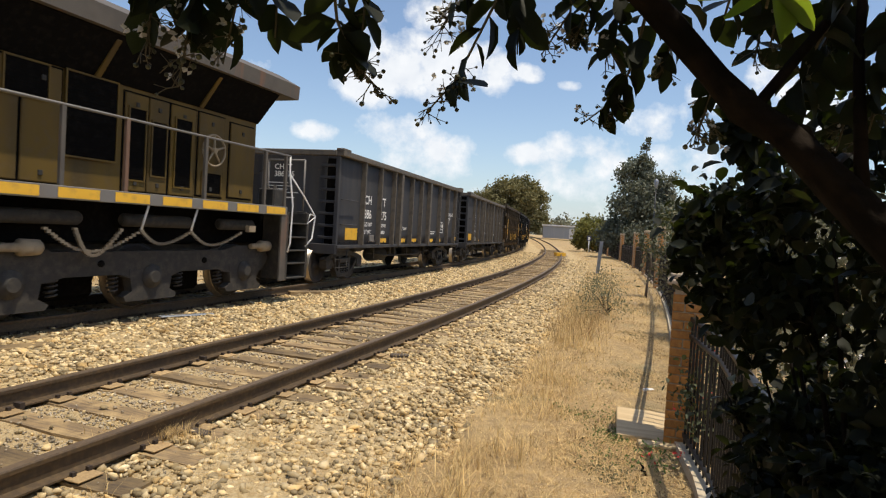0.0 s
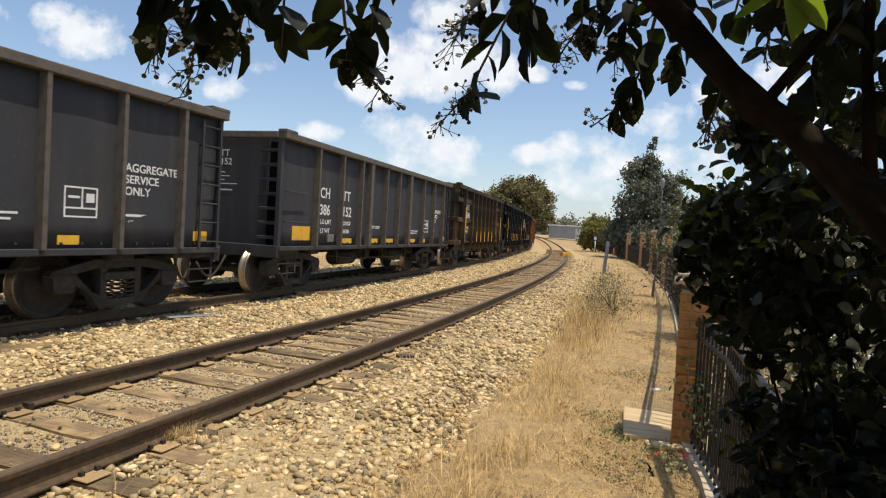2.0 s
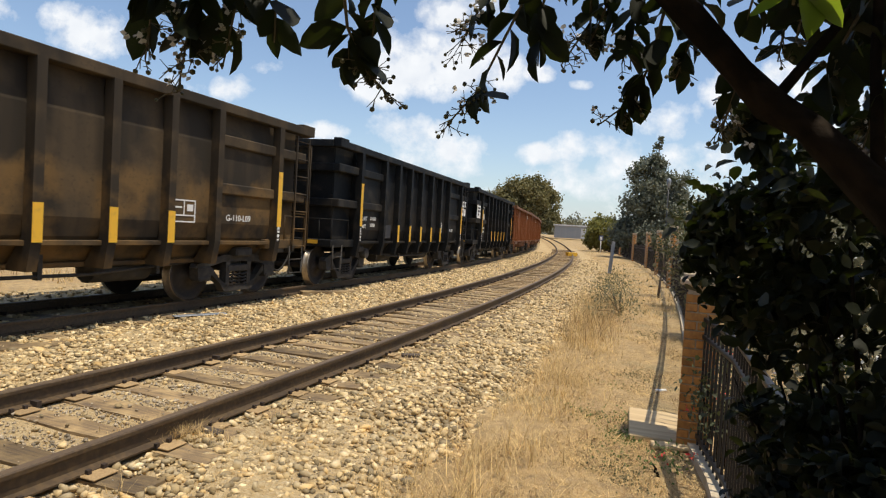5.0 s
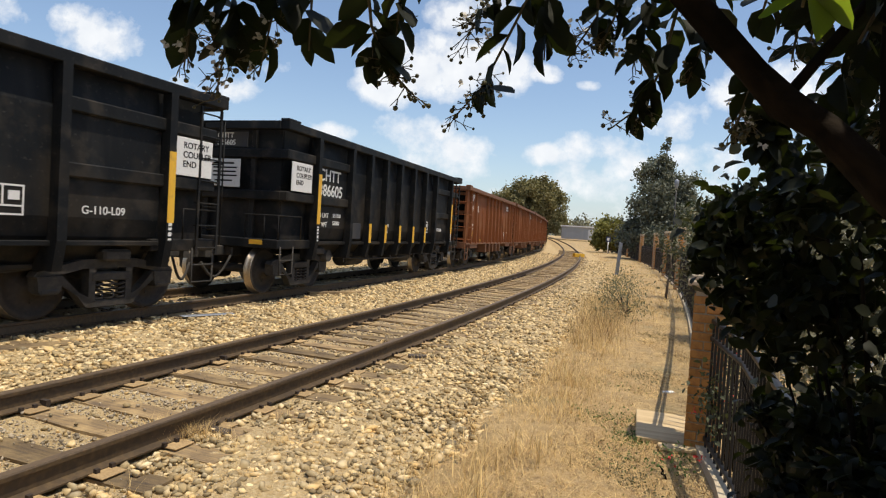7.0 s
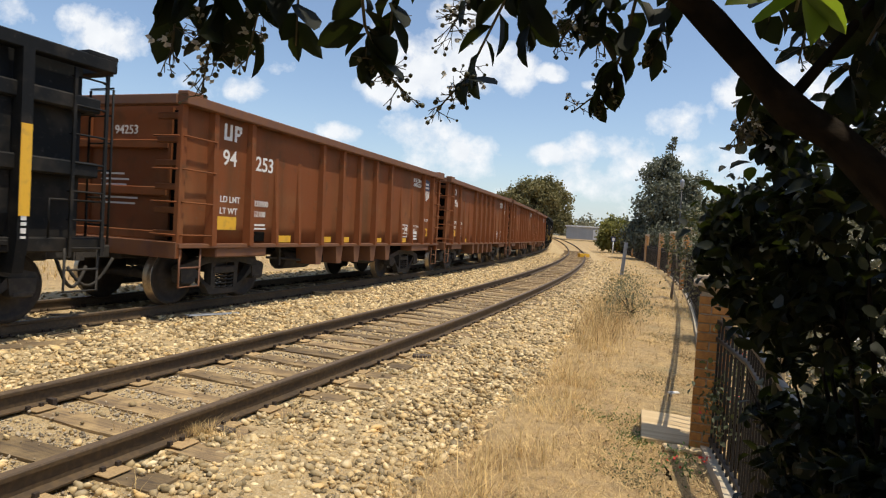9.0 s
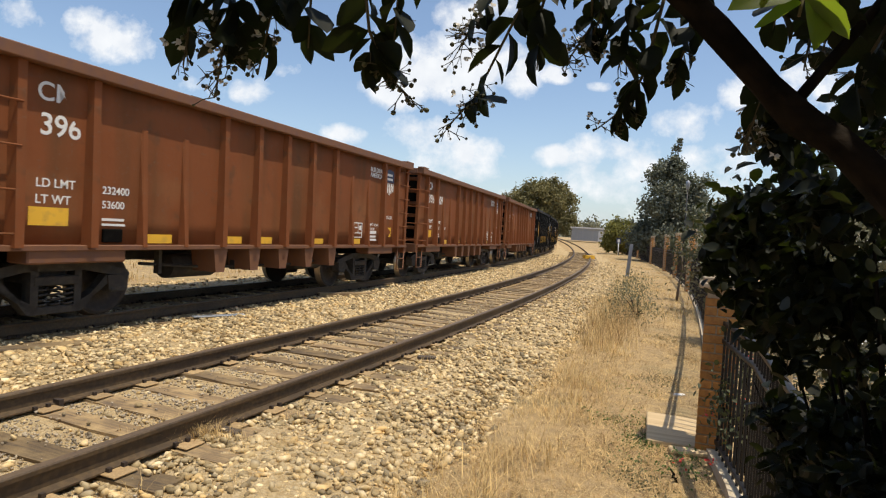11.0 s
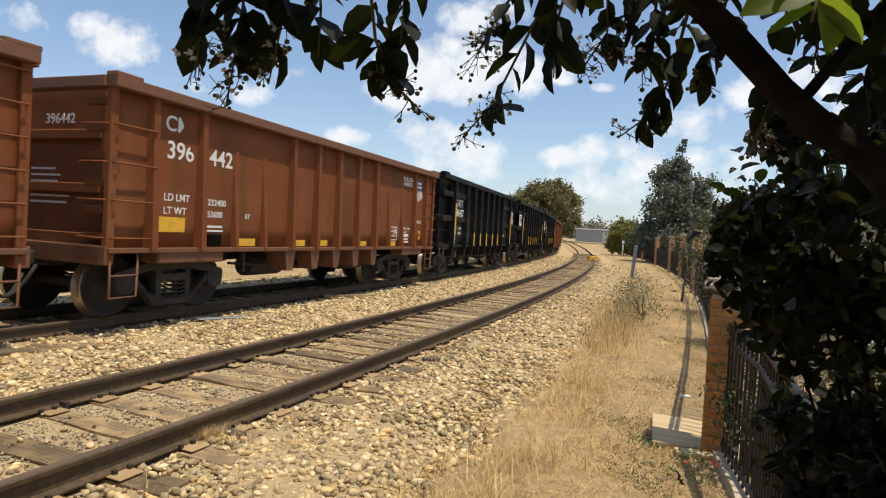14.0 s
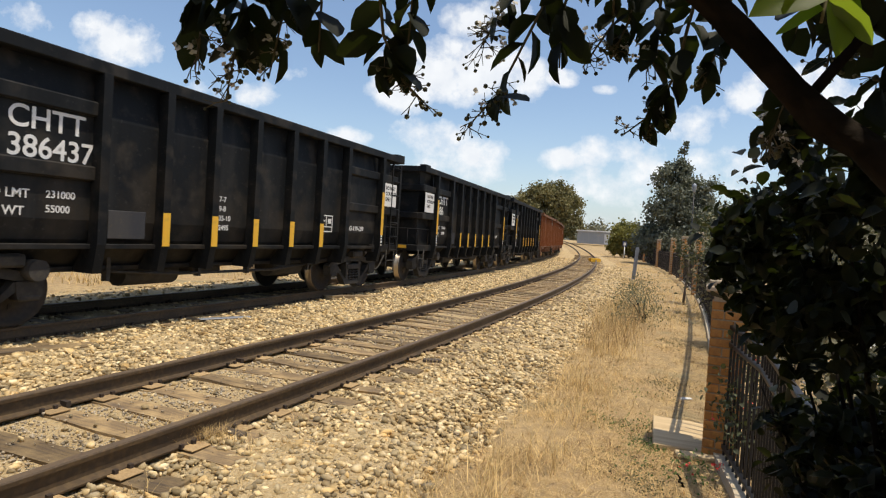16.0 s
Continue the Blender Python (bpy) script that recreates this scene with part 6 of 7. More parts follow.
def build_limb():
    bm = bmesh.new()
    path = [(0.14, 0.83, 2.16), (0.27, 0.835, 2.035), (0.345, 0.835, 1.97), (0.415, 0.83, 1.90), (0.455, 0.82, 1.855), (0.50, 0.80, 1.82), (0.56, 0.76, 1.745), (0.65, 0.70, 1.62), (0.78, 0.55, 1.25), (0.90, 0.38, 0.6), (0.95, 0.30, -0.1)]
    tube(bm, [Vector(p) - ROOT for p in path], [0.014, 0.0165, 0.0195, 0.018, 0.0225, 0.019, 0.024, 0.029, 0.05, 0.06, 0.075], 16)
    r = random.Random(3)
    for v in bm.verts:
        v.co += Vector((r.uniform(-1, 1), r.uniform(-1, 1), r.uniform(-1, 1))) * 0.0035
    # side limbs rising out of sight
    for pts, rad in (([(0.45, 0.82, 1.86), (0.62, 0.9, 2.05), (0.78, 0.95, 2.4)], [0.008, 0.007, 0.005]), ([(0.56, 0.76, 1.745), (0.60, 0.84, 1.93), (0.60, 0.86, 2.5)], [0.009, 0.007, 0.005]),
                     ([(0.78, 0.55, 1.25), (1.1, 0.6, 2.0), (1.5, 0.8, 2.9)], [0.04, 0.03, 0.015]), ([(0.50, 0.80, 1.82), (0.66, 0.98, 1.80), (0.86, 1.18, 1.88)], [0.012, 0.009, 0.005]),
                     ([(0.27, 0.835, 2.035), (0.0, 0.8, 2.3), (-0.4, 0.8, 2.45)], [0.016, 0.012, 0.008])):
        b2 = bmesh.new()
        tube(b2, [Vector(p) - ROOT for p in pts], rad, 8)
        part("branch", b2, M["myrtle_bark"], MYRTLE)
    SPRIGS["limb"] = part("limb", bm, M["myrtle_bark"], MYRTLE, "smooth leaning limb with shade put into its bark colour", smooth=True)


def sprig(key, path, leaves, berries, seed, size=0.062, leaf_span=(0.0, 0.75), blossom=0, side=0.5, meshes=LEAF_MESHES):
    """A hanging shoot: stem, single leaves, a panicle of capsules at the tip."""
    r = random.Random(seed)
    base = Vector(path[0])
    pts = [Vector(p) - base for p in path]
    fine = []
    for a, b in zip(pts, pts[1:]):
        fine += [a.lerp(b, k / 6) for k in range(6)]
    fine.append(pts[-1])
    bm = bmesh.new()
    n = len(fine)
    tube(bm, fine, [0.0032 * (1 - 0.65 * i / n) for i in range(n)], 6)
    stem_dir = (fine[-1] - fine[0]).normalized()
    balls = []
    for k in range(berries):
        f = 0.62 + 0.4 * k / max(1, berries - 1) if berries > 1 else 1
        p = fine[min(n - 1, int(min(f, 1) * (n - 1)))]
        d = (Vector((r.gauss(0, 1), r.gauss(0, 0.6), r.gauss(-0.25, 0.7)))).normalized()
        ln = r.uniform(0.012, 0.045) * (1.25 - 0.5 * min(f, 1))
        q = p + d * ln * 0.6 + Vector((0, 0, -0.003))
        e = p + d * ln + stem_dir * ln * 0.3
        tube(bm, [p, q, e], [0.0011, 0.0009, 0.0007], 4)
        for _ in range(2):
            e2 = q + (d + Vector((r.gauss(0, 0.7), r.gauss(0, 0.5), r.gauss(0, 0.7)))).normalized() * ln * 0.6
            tube(bm, [q, e2], [0.0008, 0.0006], 4)
            if r.random() < 0.4:
                balls.append((e2, r.uniform(0.0022, 0.0038)))
        if r.random() < 0.65:
            balls.append((e, r.uniform(0.003, 0.0052)))
    stem = part("sprig", bm, M["twig"], MYRTLE)
    stem.matrix_basis = Matrix.Translation(base - ROOT)
    if balls:
        bm = bmesh.new()
        for c, rad in balls:
            v = bmesh.ops.create_icosphere(bm, subdivisions=1, radius=rad)["verts"]
            bmesh.ops.translate(bm, vec=c, verts=v)
        tagged(part("capsule_panicle", bm, M["berry"], stem, "round green-brown seed capsules", smooth=True), kind="stuff")
    if blossom:
        bm = bmesh.new()
        for _ in range(blossom):
            p = fine[int(r.uniform(0.6, 0.95) * (n - 1))] + Vector((r.gauss(0, 0.018), r.gauss(0, 0.012), r.gauss(0, 0.014)))
            for _ in range(5):
                a = Vector((r.gauss(0, 1), r.gauss(0, 1), r.gauss(0, 1))).normalized() * 0.009
                b = a.orthogonal().normalized() * 0.005
                bm.faces.new([bm.verts.new(c) for c in (p, p + a * 0.6 + b, p + a, p + a * 0.6 - b)])
        tagged(part("blossom", bm, M["blossom"], stem, "small crinkled white blossoms"), kind="stuff")
    for k in range(leaves):
        f = leaf_span[0] + (leaf_span[1] - leaf_span[0]) * (k + r.random() * 0.6) / leaves
        p = fine[int(f * (n - 1))]
        sgn = 1 if k % 2 else -1
        d = Vector((sgn * r.uniform(0.1, 1.0) * side * 1.6, r.uniform(-0.7, 0.7), r.uniform(-1.2, -0.1)))
        ob = new("leaf", r.choice(meshes))
        ob.parent = stem
        ob.matrix_basis = leaf_matrix(p, d, size * r.uniform(0.7, 1.25), r.uniform(-80, 80), r)
    SPRIGS.setdefault(key, [])
    SPRIGS[key].append(stem)


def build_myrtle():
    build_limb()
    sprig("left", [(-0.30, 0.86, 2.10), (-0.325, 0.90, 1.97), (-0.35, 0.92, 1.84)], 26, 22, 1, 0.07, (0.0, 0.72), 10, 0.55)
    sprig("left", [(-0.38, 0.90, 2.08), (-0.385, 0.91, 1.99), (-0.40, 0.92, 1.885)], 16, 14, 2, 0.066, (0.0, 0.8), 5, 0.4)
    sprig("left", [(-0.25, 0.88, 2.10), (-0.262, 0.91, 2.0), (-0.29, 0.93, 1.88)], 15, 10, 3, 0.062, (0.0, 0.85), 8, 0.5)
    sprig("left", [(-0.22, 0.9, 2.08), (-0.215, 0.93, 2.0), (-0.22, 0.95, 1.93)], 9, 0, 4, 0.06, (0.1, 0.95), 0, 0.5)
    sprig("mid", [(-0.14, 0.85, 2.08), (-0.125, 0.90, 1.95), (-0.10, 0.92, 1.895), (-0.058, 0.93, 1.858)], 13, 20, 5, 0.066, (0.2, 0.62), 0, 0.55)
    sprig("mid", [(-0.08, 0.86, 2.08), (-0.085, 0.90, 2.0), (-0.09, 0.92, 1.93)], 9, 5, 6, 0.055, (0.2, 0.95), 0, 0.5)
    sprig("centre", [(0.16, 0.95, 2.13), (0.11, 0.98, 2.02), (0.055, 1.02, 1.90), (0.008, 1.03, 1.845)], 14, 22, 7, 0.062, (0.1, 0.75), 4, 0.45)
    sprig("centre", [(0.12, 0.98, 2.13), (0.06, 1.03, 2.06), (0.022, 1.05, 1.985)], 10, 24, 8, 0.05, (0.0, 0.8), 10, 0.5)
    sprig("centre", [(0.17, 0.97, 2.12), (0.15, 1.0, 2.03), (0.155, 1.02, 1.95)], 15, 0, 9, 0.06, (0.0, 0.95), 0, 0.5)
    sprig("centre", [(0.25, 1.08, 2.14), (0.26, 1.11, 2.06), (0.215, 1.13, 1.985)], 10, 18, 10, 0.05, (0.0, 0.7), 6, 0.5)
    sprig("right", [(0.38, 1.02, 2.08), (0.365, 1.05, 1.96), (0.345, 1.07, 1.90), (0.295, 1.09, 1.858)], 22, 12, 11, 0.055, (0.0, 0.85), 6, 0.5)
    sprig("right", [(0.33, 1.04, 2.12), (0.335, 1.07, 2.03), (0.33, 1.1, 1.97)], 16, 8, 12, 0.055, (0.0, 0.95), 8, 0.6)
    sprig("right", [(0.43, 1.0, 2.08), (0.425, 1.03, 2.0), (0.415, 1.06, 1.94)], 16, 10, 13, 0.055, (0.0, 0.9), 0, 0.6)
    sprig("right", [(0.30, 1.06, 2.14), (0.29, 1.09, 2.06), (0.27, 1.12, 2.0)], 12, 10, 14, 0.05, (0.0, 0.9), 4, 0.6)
    sprig("bright", [(0.33, 0.52, 2.0), (0.305, 0.52, 1.93), (0.29, 0.51, 1.86)], 9, 0, 15, 0.060, (0.4, 1.0), 0, 1.2, SUNLIT_MESHES)
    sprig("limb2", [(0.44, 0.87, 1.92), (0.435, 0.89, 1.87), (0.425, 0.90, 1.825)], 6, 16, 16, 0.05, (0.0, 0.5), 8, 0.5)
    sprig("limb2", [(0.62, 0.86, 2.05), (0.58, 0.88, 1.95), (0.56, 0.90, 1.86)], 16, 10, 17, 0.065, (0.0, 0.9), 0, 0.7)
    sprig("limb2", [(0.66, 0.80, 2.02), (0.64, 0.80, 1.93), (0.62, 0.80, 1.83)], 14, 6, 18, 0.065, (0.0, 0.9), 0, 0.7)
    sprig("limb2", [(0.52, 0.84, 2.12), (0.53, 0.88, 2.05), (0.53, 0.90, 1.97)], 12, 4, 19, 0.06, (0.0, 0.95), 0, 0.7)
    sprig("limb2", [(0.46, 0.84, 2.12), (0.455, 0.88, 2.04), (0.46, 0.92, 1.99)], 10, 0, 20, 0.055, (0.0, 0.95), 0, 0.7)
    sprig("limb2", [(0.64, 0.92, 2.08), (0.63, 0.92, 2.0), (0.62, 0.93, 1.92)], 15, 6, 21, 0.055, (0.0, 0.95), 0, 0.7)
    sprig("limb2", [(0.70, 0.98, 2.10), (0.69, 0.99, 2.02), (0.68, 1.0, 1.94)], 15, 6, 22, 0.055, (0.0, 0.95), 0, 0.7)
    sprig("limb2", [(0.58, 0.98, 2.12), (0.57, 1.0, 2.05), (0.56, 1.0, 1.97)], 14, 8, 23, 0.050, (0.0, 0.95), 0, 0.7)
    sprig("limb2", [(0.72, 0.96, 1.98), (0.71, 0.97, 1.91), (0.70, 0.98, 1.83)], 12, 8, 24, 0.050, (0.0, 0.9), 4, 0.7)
    # leafy roof out of sight overhead, which shades the shoots
    blobs = [(0.1, 0.55, 2.75, 0.7, 0.45, 0.30), (0.75, 0.45, 2.8, 0.6, 0.6, 0.35), (1.5, 0.9, 2.9, 0.8, 0.7, 0.5), (2.1, 1.3, 2.9, 0.8, 0.7, 0.6), (0.6, -0.4, 2.7, 0.9, 0.6, 0.5), (2.2, 0.4, 2.6, 0.7, 0.7, 0.8), (-0.5, 0.45, 2.8, 0.5, 0.45, 0.3), (0.5, 0.95, 2.95, 0.55, 0.35, 0.22), (0.3, -0.9, 2.3, 1.6, 1.0, 0.8), (1.9, -0.4, 1.8, 1.0, 1.0, 1.2), (-1.3, -0.7, 2.3, 1.0, 0.9, 0.7), (2.6, 1.0, 1.9, 0.6, 0.6, 0.9), (-0.2, 0.75, 2.75, 0.5, 0.35, 0.2), (-0.1, 0.6, 2.95, 0.6, 0.4, 0.2)]
    pts = blob_points(blobs, 34000, 31, 680, 0.6)
    # a gap through which the sun reaches the shoot nearest the limb
    gap = np.cross(pts - np.array((0.30, 0.51, 1.86)), np.array((0.248, -0.155, 0.956)))
    pts = pts[(np.linalg.norm(gap, axis=1) > 0.16)]
    reach = np.hypot(pts[:, 0], pts[:, 1])
    low = (pts[:, 1] > -0.3) & (pts[:, 2] - 1.66 < 0.64 * reach) & (pts[:, 0] < 0.95 * pts[:, 1] + 0.4)
    near = np.linalg.norm(pts - np.array(EYE), axis=1) < 0.85
    pts = pts[~low & ~near] - np.array(ROOT)
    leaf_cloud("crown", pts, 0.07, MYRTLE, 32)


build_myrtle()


def shrub(name, x, y, stems, blobs, n, size, seed, label, clumps, spread, mat=None, flowers=0, flower_mat=None):
    s = tagged(new(name), label, "shrub")
    s.matrix_basis = pose(x, y, -0.05)
    pts = blob_points(blobs, n, seed, clumps, spread) - np.array((x, y, -0.05))
    pts = pts[pts[:, 2] > 0.02]
    r = random.Random(seed)
    bm = bmesh.new()
    for _ in range(stems):
        b = r.choice(blobs)
        e = Vector((b[0] - x + r.gauss(0, b[3] * 0.4), b[1] - y + r.gauss(0, b[4] * 0.4), b[2] + r.uniform(0, b[5] * 0.7)))
        tube(bm, [(r.gauss(0, 0.05), r.gauss(0, 0.05), -0.05), (e.x * 0.4, e.y * 0.4, e.z * 0.55), e], [0.014, 0.010, 0.003], 6)
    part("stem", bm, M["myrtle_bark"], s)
    leaf_cloud("foliage", pts, size, s, seed + 1, mat, 0.4)
    if flowers:
        rng = np.random.default_rng(seed + 2)
        base = pts[rng.choice(len(pts), flowers, replace=False)]
        P = np.repeat(base, 14, 0) + rng.normal(size=(flowers * 14, 3)) * 0.018
        leaf_stuff("blossom", P, 0.02, flower_mat or M["blossom"], s, rng)
    return s


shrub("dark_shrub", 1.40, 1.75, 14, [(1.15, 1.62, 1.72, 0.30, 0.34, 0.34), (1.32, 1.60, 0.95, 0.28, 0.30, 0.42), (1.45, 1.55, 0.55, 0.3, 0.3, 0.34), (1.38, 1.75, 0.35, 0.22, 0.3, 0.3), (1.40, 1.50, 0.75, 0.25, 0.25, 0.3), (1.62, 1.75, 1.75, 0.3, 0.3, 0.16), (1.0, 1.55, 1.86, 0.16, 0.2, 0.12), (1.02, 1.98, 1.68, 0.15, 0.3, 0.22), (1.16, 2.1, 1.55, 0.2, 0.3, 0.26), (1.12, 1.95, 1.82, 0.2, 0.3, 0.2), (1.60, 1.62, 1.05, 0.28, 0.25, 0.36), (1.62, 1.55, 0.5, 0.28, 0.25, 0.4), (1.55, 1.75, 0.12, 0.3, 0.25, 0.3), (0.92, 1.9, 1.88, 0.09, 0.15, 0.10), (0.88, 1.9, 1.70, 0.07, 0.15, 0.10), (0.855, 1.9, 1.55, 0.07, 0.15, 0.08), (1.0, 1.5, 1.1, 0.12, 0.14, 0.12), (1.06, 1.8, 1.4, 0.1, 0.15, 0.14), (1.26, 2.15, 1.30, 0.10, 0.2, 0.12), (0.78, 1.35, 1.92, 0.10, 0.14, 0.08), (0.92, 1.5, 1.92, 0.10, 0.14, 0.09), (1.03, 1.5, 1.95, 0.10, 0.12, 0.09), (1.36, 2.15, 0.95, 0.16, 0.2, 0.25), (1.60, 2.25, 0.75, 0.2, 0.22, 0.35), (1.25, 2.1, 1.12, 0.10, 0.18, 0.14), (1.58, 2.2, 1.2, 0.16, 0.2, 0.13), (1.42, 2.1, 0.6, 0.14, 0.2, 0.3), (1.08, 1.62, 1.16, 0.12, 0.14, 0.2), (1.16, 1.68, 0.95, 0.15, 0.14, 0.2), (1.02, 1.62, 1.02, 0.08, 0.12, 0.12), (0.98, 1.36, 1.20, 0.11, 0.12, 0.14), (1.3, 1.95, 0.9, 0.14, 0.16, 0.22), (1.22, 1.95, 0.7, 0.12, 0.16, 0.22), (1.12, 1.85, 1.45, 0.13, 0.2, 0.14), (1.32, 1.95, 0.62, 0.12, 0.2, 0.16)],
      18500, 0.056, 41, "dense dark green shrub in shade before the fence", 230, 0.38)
shrub("garden_shrub", 3.4, 4.3, 10, [(3.3, 4.2, 0.8, 0.6, 0.7, 0.7), (3.9, 5.6, 1.0, 0.8, 0.9, 0.85), (2.75, 3.5, 0.7, 0.45, 0.6, 0.7), (4.6, 6.6, 1.2, 0.9, 0.9, 0.8)], 9000, 0.05, 45, "dusty grey-green garden shrub with white blossoms", 240, 0.45, M["dry_garden"], 90)
shrub("garden_shrub", 6.0, 8.6, 10, [(6.0, 8.6, 1.2, 1.3, 1.4, 1.2), (8.2, 11.5, 1.4, 1.6, 1.6, 1.4), (5.3, 10.2, 1.2, 0.7, 1.2, 1.2), (7.0, 14.5, 1.5, 1.0, 2.0, 1.5)], 9000, 0.11, 49, "grey-green garden shrub behind the iron fence", 240, 0.4, M["dry_garden"], 30)
shrub("rose_bush", 2.33, 4.62, 12, [(2.30, 4.62, 0.55, 0.22, 0.26, 0.32), (2.42, 4.85, 0.75, 0.2, 0.2, 0.25), (2.2, 4.35, 0.4, 0.18, 0.2, 0.25)], 700, 0.045, 53, "straggly rose bush with a few red blooms by the pillar", 70, 0.6, M["garden"], 4, M["rose"])
shrub("rose_bush", 1.75, 4.35, 2, [(1.78, 4.35, 0.06, 0.18, 0.16, 0.08)], 160, 0.025, 57, "low straggly rose with red blooms in dry grass", 30, 0.6, M["weed_green"], 2, M["rose"])


# ---------------------------------------------------------------- the insect that flies across
def dragonfly():
    d = tagged(new("dragonfly"), "small dark dragonfly in flight", "insect")
    bm = bmesh.new()
    tube(bm, [(0.014, 0, 0), (0.010, 0, 0.001), (0.004, 0, 0.001), (-0.002, 0, 0), (-0.02, 0, 0.001)], [0.0008, 0.0028, 0.0034, 0.002, 0.0009], 8)
    part("body", bm, M["grille"], d)
    for sg in (-1, 1):
        for x in (0.004, -0.003):
            bm = bmesh.new()
            prism(bm, [(x, 0.002 * sg), (x + 0.004, 0.010 * sg), (x + 0.001, 0.022 * sg), (x - 0.004, 0.012 * sg)], 0.003, 0.0034, "z")
            part("wing", bm, M["post_grey"], d)
    return d


DRAGONFLY = dragonfly()


# ---------------------------------------------------------------- ballast stones, straw and weeds
def icosa():
    bm = bmesh.new()
    bmesh.ops.create_icosphere(bm, subdivisions=1, radius=1.0)
    v = np.array([p.co[:] for p in bm.verts])
    f = np.array([[q.index for q in t.verts] for t in bm.faces])
    bm.free()
    return v, f


BED_LAT = [-8.2, -7.3, -6.2, -5.6, -3.0, -2.5, -1.6, -1.2, 1.2, 1.6, 2.3, 3.0, 3.4]
BED_Z = [-0.14, 0.0, 0.02, -0.015, -0.015, 0.03, -0.02, -0.03, -0.012, -0.018, -0.055, -0.10, -0.07]


def spread_s(rng, n, s0, s1, half):
    """Distances along the track, denser near the camera."""
    s = s0 + (s1 - s0) * rng.uniform(0, 1, n * 4)
    keep = rng.uniform(0, 1, n * 4) < 1 / (1 + (np.maximum(s - 4, 0) / half) ** 2)
    return s[keep][:n]


def stones(name, zones, mat, label, seed):
    rng = np.random.default_rng(seed)
    v0, f0 = icosa()
    shapes = []
    for _ in range(16):
        v = v0 * (1 + rng.uniform(-0.5, 0.35, (12, 1))) + rng.uniform(-0.22, 0.22, (12, 3))
        shapes.append(v * rng.uniform(0.55, 1.35, 3) * [1, 1, 0.75])
    shapes = np.array(shapes)
    Vs = []
    for n, lat0, lat1, s0, s1, half, r0, r1, fade in zones:
        s = spread_s(rng, n, s0, s1, half)
        u = rng.uniform(0, 1, len(s))
        lat = lat0 + (lat1 - lat0) * (u ** fade)
        phase = (s + 3 + 0.265) % 0.53 - 0.265
        on_tie = ((np.abs(lat) < 1.28) | (np.abs(lat + GAP) < 1.28)) & (np.abs(phase) < 0.12)
        on_rail = np.min(np.abs(lat[:, None] - np.array([-0.753, 0.753, -GAP - 0.753, -GAP + 0.753])), 1) < 0.10
        keep = (~on_tie | (rng.uniform(0, 1, len(s)) < 0.06)) & ~on_rail
        s, lat, tie = s[keep], lat[keep], on_tie[keep]
        x, y, h = at(s, lat)
        r = np.exp(rng.uniform(np.log(r0), np.log(r1), len(s))) * (1 + s / 70)
        z = np.where(tie, 0.0, np.interp(lat, BED_LAT, BED_Z)) + r * rng.uniform(0.05, 0.5, len(s))
        k = rng.integers(0, 16, len(s))
        a = rng.uniform(0, 6.28, len(s))
        b = rng.normal(0, 0.4, len(s))
        P = shapes[k] * r[:, None, None]
        P = np.stack([P[..., 0] * np.cos(b)[:, None] - P[..., 2] * np.sin(b)[:, None], P[..., 1], P[..., 0] * np.sin(b)[:, None] + P[..., 2] * np.cos(b)[:, None]], -1)
        P = np.stack([P[..., 0] * np.cos(a)[:, None] - P[..., 1] * np.sin(a)[:, None], P[..., 0] * np.sin(a)[:, None] + P[..., 1] * np.cos(a)[:, None], P[..., 2]], -1)
        Vs.append((P + np.stack([x, y, z], -1)[:, None, :]).reshape(-1, 3))
    V = np.concatenate(Vs)
    n = len(V) // 12
    F = (f0[None] + 12 * np.arange(n)[:, None, None]).reshape(-1, 3)
    tagged(raw(name, V, F, mat), label, "gravel", kind="stuff")


stones("ballast_stones", [
    (14000, 0.86, 2.9, 2.5, 50, 9, 0.009, 0.036, 1.0), (21000, -3.75, -0.86, 0.5, 60, 12, 0.013, 0.037, 1.0), (4500, 2.4, 4.3, 2.5, 25, 8, 0.006, 0.024, 1.8),
    (2500, -8.0, -5.2, 2, 60, 20, 0.02, 0.045, 1.0), (3000, -5.1, -3.6, 0, 50, 14, 0.016, 0.035, 1.0), (1200, -0.66, 0.66, 1, 40, 9, 0.012, 0.026, 1.0)],
       M["stone"], "loose pale limestone ballast stones", 61)
stones("fine_gravel", [(12000, -0.66, 0.66, 0.5, 40, 8, 0.006, 0.016, 1.0), (5000, 0.86, 2.9, 2.5, 25, 7, 0.005, 0.012, 1.0)], M["fine_stone"], "fine grey gravel between the rails", 62)


def blades(name, P, height, lean, width, mat, label, cat, seed, flat=0.0):
    """Thin bent grass blades at the points P."""
    rng = np.random.default_rng(seed)
    n = len(P)
    a = rng.uniform(0, 6.283, n)
    d = np.stack([np.cos(a), np.sin(a), np.zeros(n)], 1)
    w = np.stack([-np.sin(a), np.cos(a), np.zeros(n)], 1)
    h = (height * rng.uniform(0.45, 1.3, n))[:, None]
    ln = (lean * rng.uniform(0.2, 1.5, n))[:, None] * h
    wd = (width * rng.uniform(0.6, 1.4, n))[:, None]
    up = np.array([0, 0, 1.0])
    hz = h * (1 - flat * rng.uniform(0.6, 1.0, (n, 1)))
    mid = P + d * ln * 0.35 + up * hz * 0.6
    tip = P + d * ln + up * hz
    V = np.stack([P - w * wd, P + w * wd, mid + w * wd * 0.7, mid - w * wd * 0.7, tip], 1).reshape(-1, 3)
    i = 5 * np.arange(n)[:, None]
    F = np.concatenate([i + [0, 1, 2], i + [0, 2, 3], i + [3, 2, 4]])
    tagged(raw(name, V, F, mat), label, cat, kind="stuff")


